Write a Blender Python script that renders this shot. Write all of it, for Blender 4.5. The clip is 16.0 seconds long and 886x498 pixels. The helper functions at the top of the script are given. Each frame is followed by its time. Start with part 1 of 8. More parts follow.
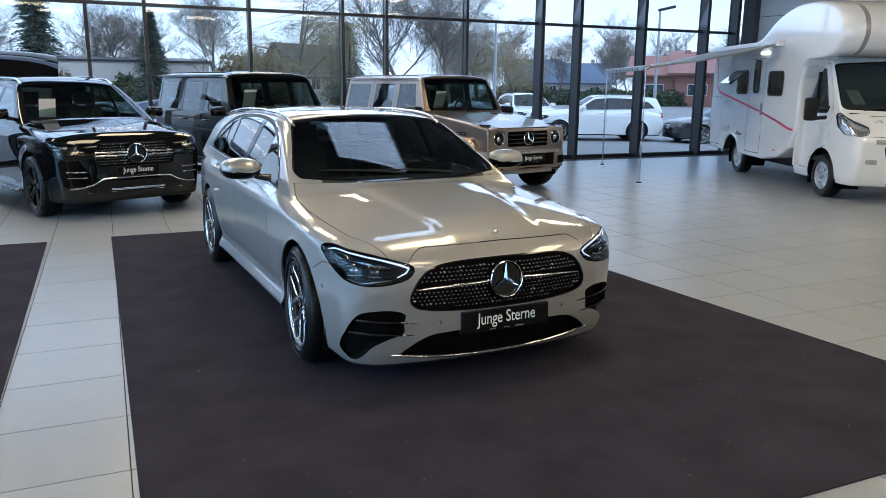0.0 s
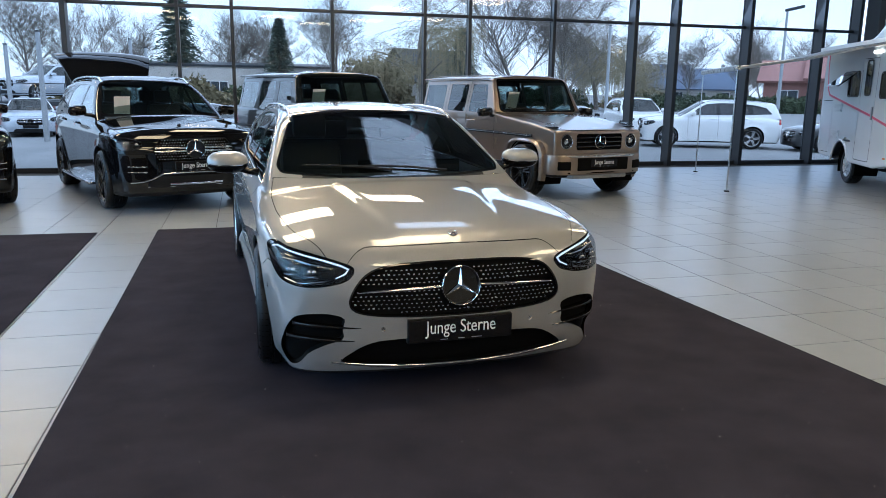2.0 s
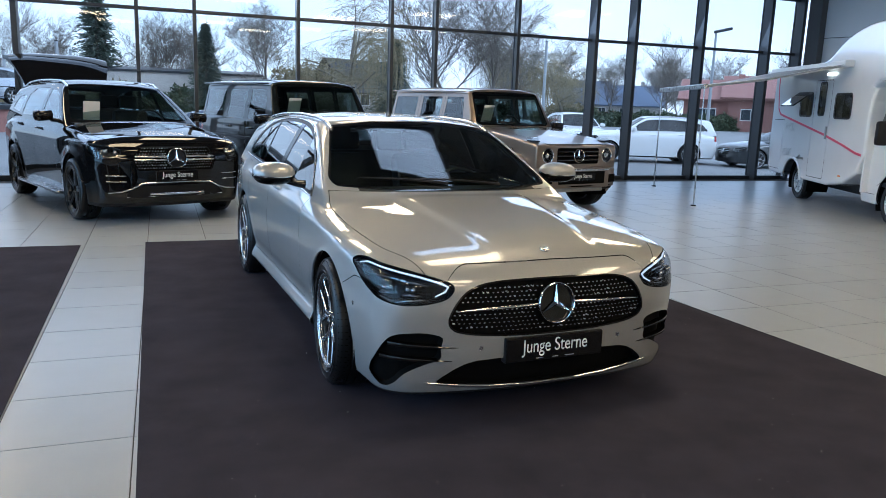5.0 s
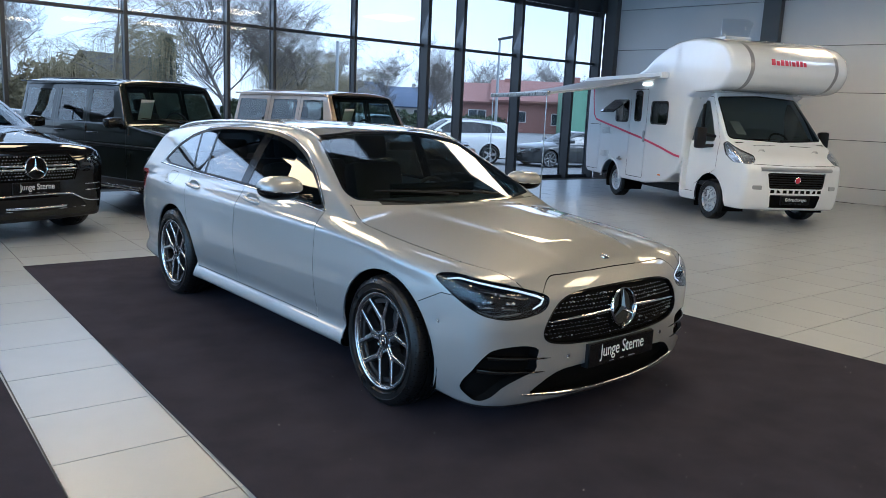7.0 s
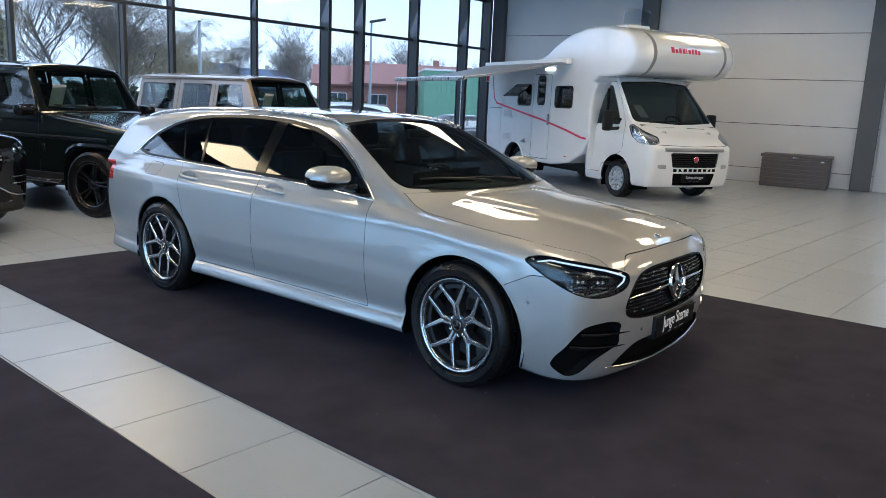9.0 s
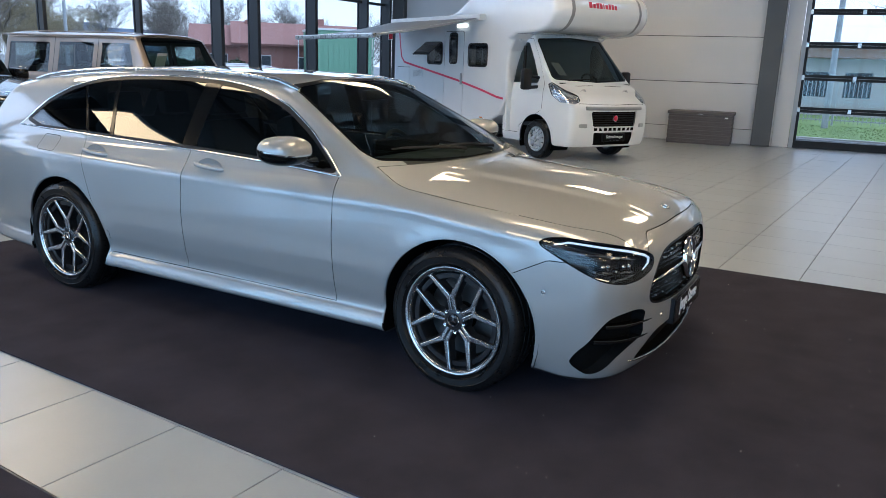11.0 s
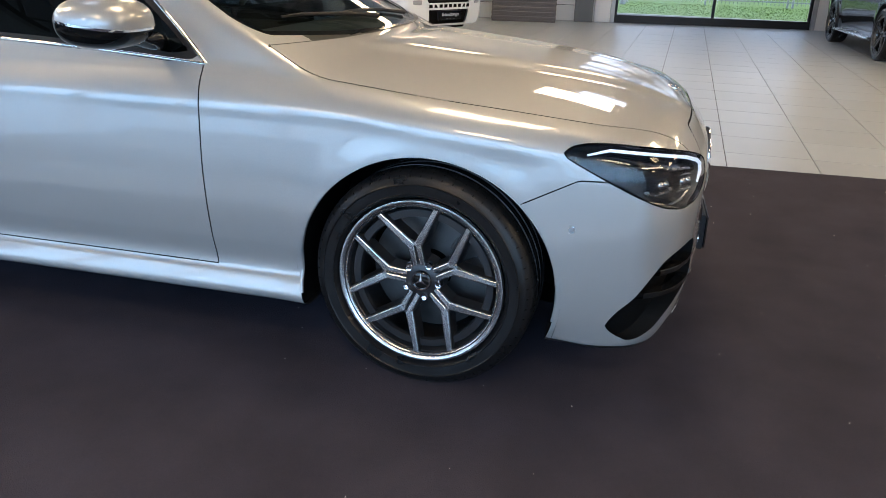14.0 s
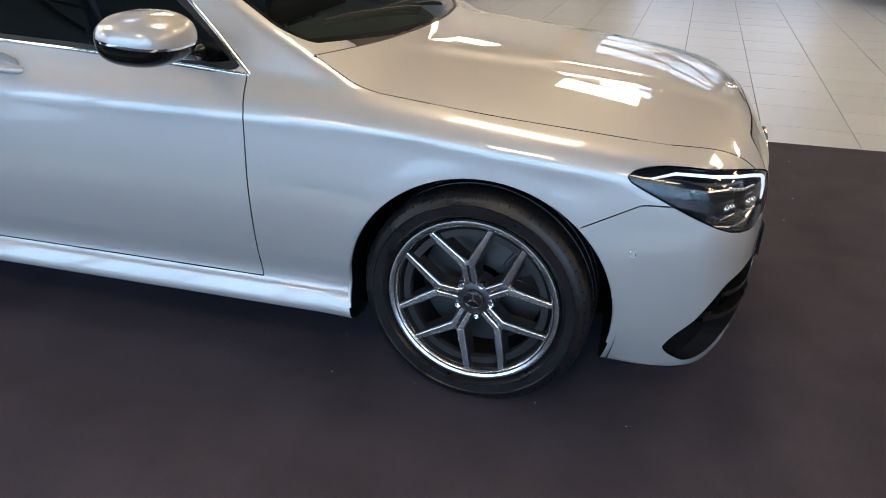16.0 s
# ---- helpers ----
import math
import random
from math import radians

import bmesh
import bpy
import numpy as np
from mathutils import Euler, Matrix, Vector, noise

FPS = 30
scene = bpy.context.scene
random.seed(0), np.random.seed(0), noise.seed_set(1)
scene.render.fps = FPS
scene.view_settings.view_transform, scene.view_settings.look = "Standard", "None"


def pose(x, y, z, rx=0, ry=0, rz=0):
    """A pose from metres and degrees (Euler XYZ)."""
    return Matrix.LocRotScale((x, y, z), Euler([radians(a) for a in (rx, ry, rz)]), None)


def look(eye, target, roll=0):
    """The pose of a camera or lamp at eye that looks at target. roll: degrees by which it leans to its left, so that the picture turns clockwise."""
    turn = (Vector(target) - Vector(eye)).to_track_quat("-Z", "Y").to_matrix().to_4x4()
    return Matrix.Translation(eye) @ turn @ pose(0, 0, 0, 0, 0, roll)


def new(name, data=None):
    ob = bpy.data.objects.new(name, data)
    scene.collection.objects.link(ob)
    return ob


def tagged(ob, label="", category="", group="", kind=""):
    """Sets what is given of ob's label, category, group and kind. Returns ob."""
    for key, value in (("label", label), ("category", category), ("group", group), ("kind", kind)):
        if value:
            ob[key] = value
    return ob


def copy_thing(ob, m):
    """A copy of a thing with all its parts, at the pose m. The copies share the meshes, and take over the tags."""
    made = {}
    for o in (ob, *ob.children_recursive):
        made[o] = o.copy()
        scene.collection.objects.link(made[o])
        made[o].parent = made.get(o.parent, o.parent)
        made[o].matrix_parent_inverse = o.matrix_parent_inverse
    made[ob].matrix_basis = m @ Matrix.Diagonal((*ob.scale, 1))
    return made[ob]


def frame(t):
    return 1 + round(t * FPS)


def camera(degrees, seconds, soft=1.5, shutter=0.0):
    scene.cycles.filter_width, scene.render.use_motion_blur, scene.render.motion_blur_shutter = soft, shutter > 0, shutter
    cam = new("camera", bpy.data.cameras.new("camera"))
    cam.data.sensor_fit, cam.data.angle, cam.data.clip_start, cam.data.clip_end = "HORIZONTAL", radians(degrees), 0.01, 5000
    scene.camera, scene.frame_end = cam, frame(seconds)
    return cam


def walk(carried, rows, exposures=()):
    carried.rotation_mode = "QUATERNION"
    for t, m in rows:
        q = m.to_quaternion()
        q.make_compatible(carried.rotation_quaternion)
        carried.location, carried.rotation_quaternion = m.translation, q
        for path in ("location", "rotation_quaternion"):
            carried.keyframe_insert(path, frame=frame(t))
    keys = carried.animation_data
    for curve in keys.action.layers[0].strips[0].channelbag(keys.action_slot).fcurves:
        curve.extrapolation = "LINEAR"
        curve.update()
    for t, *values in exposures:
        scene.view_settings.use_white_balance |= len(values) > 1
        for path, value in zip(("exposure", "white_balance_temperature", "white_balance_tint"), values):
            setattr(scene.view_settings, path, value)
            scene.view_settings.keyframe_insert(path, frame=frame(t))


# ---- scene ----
cam = camera(60.8, 16.0, soft=0.8)
PATH = [
    (0, (0.006, 0.152, 1.668), (0.8, 1.938, 1.246), 0.6),
    (0.5, (0.337, 0.095, 1.666), (1.03, 1.924, 1.245), 0.5),
    (1, (0.595, 0.094, 1.62), (1.204, 1.953, 1.203), 0.5),
    (1.5, (0.813, 0.143, 1.603), (1.36, 2.021, 1.189), 0.6),
    (2, (0.953, 0.162, 1.589), (1.452, 2.055, 1.178), 0.8),
    (2.5, (1.019, 0.142, 1.576), (1.482, 2.045, 1.172), 0.9),
    (3, (1.019, 0.15, 1.569), (1.461, 2.059, 1.171), 1.1),
    (5.5, (-0.193, 0.657, 1.584), (0.634, 2.441, 1.215), 2.2),
    (6, (-0.528, 0.826, 1.601), (0.446, 2.535, 1.238), 2.3),
    (6.5, (-0.829, 1.077, 1.599), (0.271, 2.708, 1.241), 2.5),
    (7, (-1.183, 1.272, 1.59), (0.03, 2.822, 1.235), 2.6),
    (7.5, (-1.545, 1.461, 1.585), (-0.239, 2.933, 1.227), 2.7),
    (8, (-1.825, 1.694, 1.571), (-0.45, 3.1, 1.209), 2.5),
    (8.5, (-2.119, 1.847, 1.575), (-0.687, 3.192, 1.206), 2.5),
    (11, (-1.91, 2.796, 1.53), (-0.267, 3.836, 1.061), 2.0),
    (11.5, (-1.655, 3.048, 1.504), (0.02, 4.024, 1.012), 1.9),
    (12, (-1.399, 3.305, 1.457), (0.316, 4.195, 0.939), 2.0),
    (12.5, (-1.139, 3.585, 1.4), (0.617, 4.366, 0.849), 1.8),
    (13, (-1.045, 3.761, 1.365), (0.739, 4.438, 0.765), 1.6),
    (13.5, (-1.03, 3.852, 1.32), (0.763, 4.446, 0.662), 1.6),
    (14, (-1.031, 3.898, 1.301), (0.756, 4.431, 0.577), 1.7),
    (14.5, (-1.025, 3.926, 1.298), (0.744, 4.431, 0.514), 1.5),
    (15, (-1.028, 3.95, 1.314), (0.728, 4.447, 0.496), 1.6),
    (15.5, (-1.022, 3.989, 1.411), (0.718, 4.501, 0.567), 1.6),
    (16, (-0.93, 4.071, 1.484), (0.793, 4.608, 0.622), 1.4),
]
walk(cam, [(t, look(eye, target, roll)) for t, eye, target, roll in PATH], [(0.0, 0.42, 4800, 10), (8.5, 0.42, 4820, 10), (11.0, 0.42, 4880, 11), (12.5, 0.55, 5000, 12), (13.5, 0.78, 5150, 14), (16.0, 0.95, 5250, 16)])

# ---- light ----
SUN_EL, SUN_AZ = 38.0, 150.0
world = bpy.data.worlds.new("overcast_sky")
scene.world = world
world.use_nodes = True
_wn, _wl = world.node_tree.nodes, world.node_tree.links
_bg = _wn["Background"]
_sky = _wn.new("ShaderNodeTexSky")
_sky.sky_type, _sky.sun_disc = "NISHITA", False
_sky.sun_elevation, _sky.sun_rotation = radians(SUN_EL), radians(SUN_AZ)
_tc = _wn.new("ShaderNodeTexCoord")
_mp = _wn.new("ShaderNodeMapping")
_mp.inputs["Scale"].default_value = (1.0, 1.0, 2.6)
_nz = _wn.new("ShaderNodeTexNoise")
_nz.inputs["Scale"].default_value, _nz.inputs["Detail"].default_value = 2.2, 6.0
_rp = _wn.new("ShaderNodeValToRGB")
_rp.color_ramp.elements[0].position, _rp.color_ramp.elements[0].color = 0.25, (0.5, 0.5, 0.5, 1)
_rp.color_ramp.elements[1].position, _rp.color_ramp.elements[1].color = 0.6, (0.95, 0.95, 0.95, 1)
_mx = _wn.new("ShaderNodeMix")
_mx.data_type = "RGBA"
_mx.inputs["B"].default_value = (7.5, 7.4, 7.4, 1)
_wl.new(_tc.outputs["Generated"], _mp.inputs["Vector"])
_wl.new(_mp.outputs["Vector"], _nz.inputs["Vector"])
_wl.new(_nz.outputs["Fac"], _rp.inputs["Fac"])
_wl.new(_rp.outputs["Color"], _mx.inputs["Factor"])
_wl.new(_sky.outputs["Color"], _mx.inputs["A"])
_wl.new(_mx.outputs["Result"], _bg.inputs["Color"])
_bg.inputs["Strength"].default_value = 0.15

_sun = bpy.data.lights.new("sun", "SUN")
_sun.energy, _sun.angle, _sun.color = 0.8, radians(25), (1.0, 0.96, 0.9)
sun = new("sun", _sun)
sun.matrix_world = look((0, 0, 30), (-20 * math.sin(radians(SUN_AZ)), -20 * math.cos(radians(SUN_AZ)), 30 - 20 * math.tan(radians(SUN_EL))))


def area(name, m, sx, sy, watts, colour):
    d = bpy.data.lights.new(name, "AREA")
    d.shape, d.size, d.size_y, d.energy, d.color = "RECTANGLE", sx, sy, watts, colour
    o = new(name, d)
    o.matrix_world = m
    return o


ROOF_Z = 5.6
# sky light entering through the upper glazing of the fronts and the rooflights
area("daylight_north", look((3.0, 15.35, 3.7), (3.0, 8.0, 0.0)), 22.0, 1.1, 100, (0.80, 0.90, 1.0))
area("daylight_west", look((-9.78, 3.2, 2.75), (0.0, 3.2, 2.75)), 24.2, 5.2, 800, (0.52, 0.82, 1.0))
area("daylight_rooflight", look((3.42, 8.7, ROOF_Z + 0.13), (3.42, 8.7, 0)), 1.6, 1.15, 10, (0.85, 0.93, 1.0))
area("daylight_rooflight", look((13.3, 3.95, ROOF_Z + 0.13), (13.3, 3.95, 0)), 1.55, 1.25, 12, (0.85, 0.93, 1.0))


# ---- materials ----
def material(name):
    m = bpy.data.materials.new(name)
    m.use_nodes = True
    n = m.node_tree.nodes
    return m, n, m.node_tree.links, n["Principled BSDF"]


def mat(name, base, rough=0.5, metal=0.0, var=0.12, scale=6.0, bump=0.0, bscale=120.0, coat=0.0, emit=None, power=0.0, spec=0.5, rvar=0.0, island=0.0, stretch=(1, 1, 1), world=False):
    """A surface with two scales of colour variation, roughness variation and fine relief."""
    m, n, l, b = material(name)
    b.inputs["Metallic"].default_value, b.inputs["Roughness"].default_value = metal, rough
    b.inputs["Coat Weight"].default_value, b.inputs["Coat Roughness"].default_value = coat, 0.03
    b.inputs["Specular IOR Level"].default_value = spec
    tc = n.new("ShaderNodeTexCoord")
    mp = n.new("ShaderNodeMapping")
    mp.inputs["Scale"].default_value = stretch
    l.new(n.new("ShaderNodeNewGeometry").outputs["Position"] if world else tc.outputs["Object"], mp.inputs["Vector"])
    big, fine = n.new("ShaderNodeTexNoise"), n.new("ShaderNodeTexNoise")
    big.inputs["Scale"].default_value, big.inputs["Detail"].default_value = scale, 5
    fine.inputs["Scale"].default_value, fine.inputs["Detail"].default_value = bscale, 3
    l.new(mp.outputs["Vector"], big.inputs["Vector"])
    l.new(mp.outputs["Vector"], fine.inputs["Vector"])
    add = n.new("ShaderNodeMath")
    add.operation = "MULTIPLY_ADD"
    add.inputs[1].default_value = 0.4
    l.new(fine.outputs["Fac"], add.inputs[0])
    l.new(big.outputs["Fac"], add.inputs[2])
    if island:
        oi = n.new("ShaderNodeObjectInfo")
        ma = n.new("ShaderNodeMath")
        ma.operation = "MULTIPLY_ADD"
        ma.inputs[1].default_value = island
        l.new(oi.outputs["Random"], ma.inputs[0])
        l.new(add.outputs[0], ma.inputs[2])
        add = ma
    mr = n.new("ShaderNodeMapRange")
    mr.inputs["From Min"].default_value, mr.inputs["From Max"].default_value = 0.35, 1.05 + island
    mr.inputs["To Min"].default_value, mr.inputs["To Max"].default_value = 1 - var, 1 + var
    l.new(add.outputs[0], mr.inputs["Value"])
    mu = n.new("ShaderNodeMix")
    mu.data_type, mu.blend_type = "RGBA", "MULTIPLY"
    mu.inputs["Factor"].default_value = 1.0
    mu.inputs["A"].default_value = (*base, 1)
    l.new(mr.outputs["Result"], mu.inputs["B"])
    l.new(mu.outputs["Result"], b.inputs["Base Color"])
    if rvar:
        rr = n.new("ShaderNodeMapRange")
        rr.inputs["From Min"].default_value, rr.inputs["From Max"].default_value = 0.3, 0.7
        rr.inputs["To Min"].default_value, rr.inputs["To Max"].default_value = max(0.02, rough - rvar), rough + rvar
        l.new(big.outputs["Fac"], rr.inputs["Value"])
        l.new(rr.outputs["Result"], b.inputs["Roughness"])
    if bump:
        bp = n.new("ShaderNodeBump")
        bp.inputs["Strength"].default_value, bp.inputs["Distance"].default_value = bump, 0.002
        l.new(fine.outputs["Fac"], bp.inputs["Height"])
        l.new(bp.outputs["Normal"], b.inputs["Normal"])
    if emit:
        b.inputs["Emission Color"].default_value, b.inputs["Emission Strength"].default_value = (*emit, 1), power
    return m


def paint(name, base, metal, rough, flake=0.0, coat=1.0, spec=0.5, ior=1.5):
    """Car paint: a flaked base under clear lacquer."""
    m, n, l, b = material(name)
    b.inputs["Metallic"].default_value, b.inputs["Roughness"].default_value = metal, rough
    b.inputs["Specular IOR Level"].default_value = spec
    b.inputs["Coat Weight"].default_value, b.inputs["Coat Roughness"].default_value, b.inputs["Coat IOR"].default_value = coat, 0.015, ior
    tc = n.new("ShaderNodeTexCoord")
    vo, no = n.new("ShaderNodeTexVoronoi"), n.new("ShaderNodeTexNoise")
    vo.inputs["Scale"].default_value = 900
    no.inputs["Scale"].default_value = 3
    l.new(tc.outputs["Object"], vo.inputs["Vector"])
    l.new(tc.outputs["Object"], no.inputs["Vector"])
    mr = n.new("ShaderNodeMapRange")
    mr.inputs["To Min"].default_value, mr.inputs["To Max"].default_value = 1 - flake, 1 + flake
    l.new(vo.outputs["Color"], mr.inputs["Value"])
    mu = n.new("ShaderNodeMix")
    mu.data_type, mu.blend_type = "RGBA", "MULTIPLY"
    mu.inputs["Factor"].default_value = 1.0
    mu.inputs["A"].default_value = (*base, 1)
    l.new(mr.outputs["Result"], mu.inputs["B"])
    l.new(mu.outputs["Result"], b.inputs["Base Color"])
    rr = n.new("ShaderNodeMapRange")
    rr.inputs["To Min"].default_value, rr.inputs["To Max"].default_value = rough - 0.03, rough + 0.03
    l.new(no.outputs["Fac"], rr.inputs["Value"])
    l.new(rr.outputs["Result"], b.inputs["Roughness"])
    return m


def glass(name, tint, gloss=0.9, base=0.06, power=5.0):
    """A thin pane: sees through with a tint, and mirrors by Fresnel."""
    m = bpy.data.materials.new(name)
    m.use_nodes = True
    n, l = m.node_tree.nodes, m.node_tree.links
    n.clear()
    out, mix = n.new("ShaderNodeOutputMaterial"), n.new("ShaderNodeMixShader")
    tr, gl, lw = n.new("ShaderNodeBsdfTransparent"), n.new("ShaderNodeBsdfGlossy"), n.new("ShaderNodeLayerWeight")
    tr.inputs["Color"].default_value = (*tint, 1)
    gl.inputs["Color"].default_value = (gloss, gloss, gloss, 1)
    gl.inputs["Roughness"].default_value = 0.012
    lw.inputs["Blend"].default_value = 0.5
    po, ad = n.new("ShaderNodeMath"), n.new("ShaderNodeMath")
    po.operation, ad.operation = "POWER", "MULTIPLY_ADD"
    po.inputs[1].default_value = power
    ad.inputs[1].default_value, ad.inputs[2].default_value = 0.9, base
    l.new(lw.outputs["Facing"], po.inputs[0])
    l.new(po.outputs[0], ad.inputs[0])
    l.new(ad.outputs[0], mix.inputs["Fac"])
    l.new(tr.outputs[0], mix.inputs[1])
    l.new(gl.outputs[0], mix.inputs[2])
    l.new(mix.outputs[0], out.inputs["Surface"])
    return m


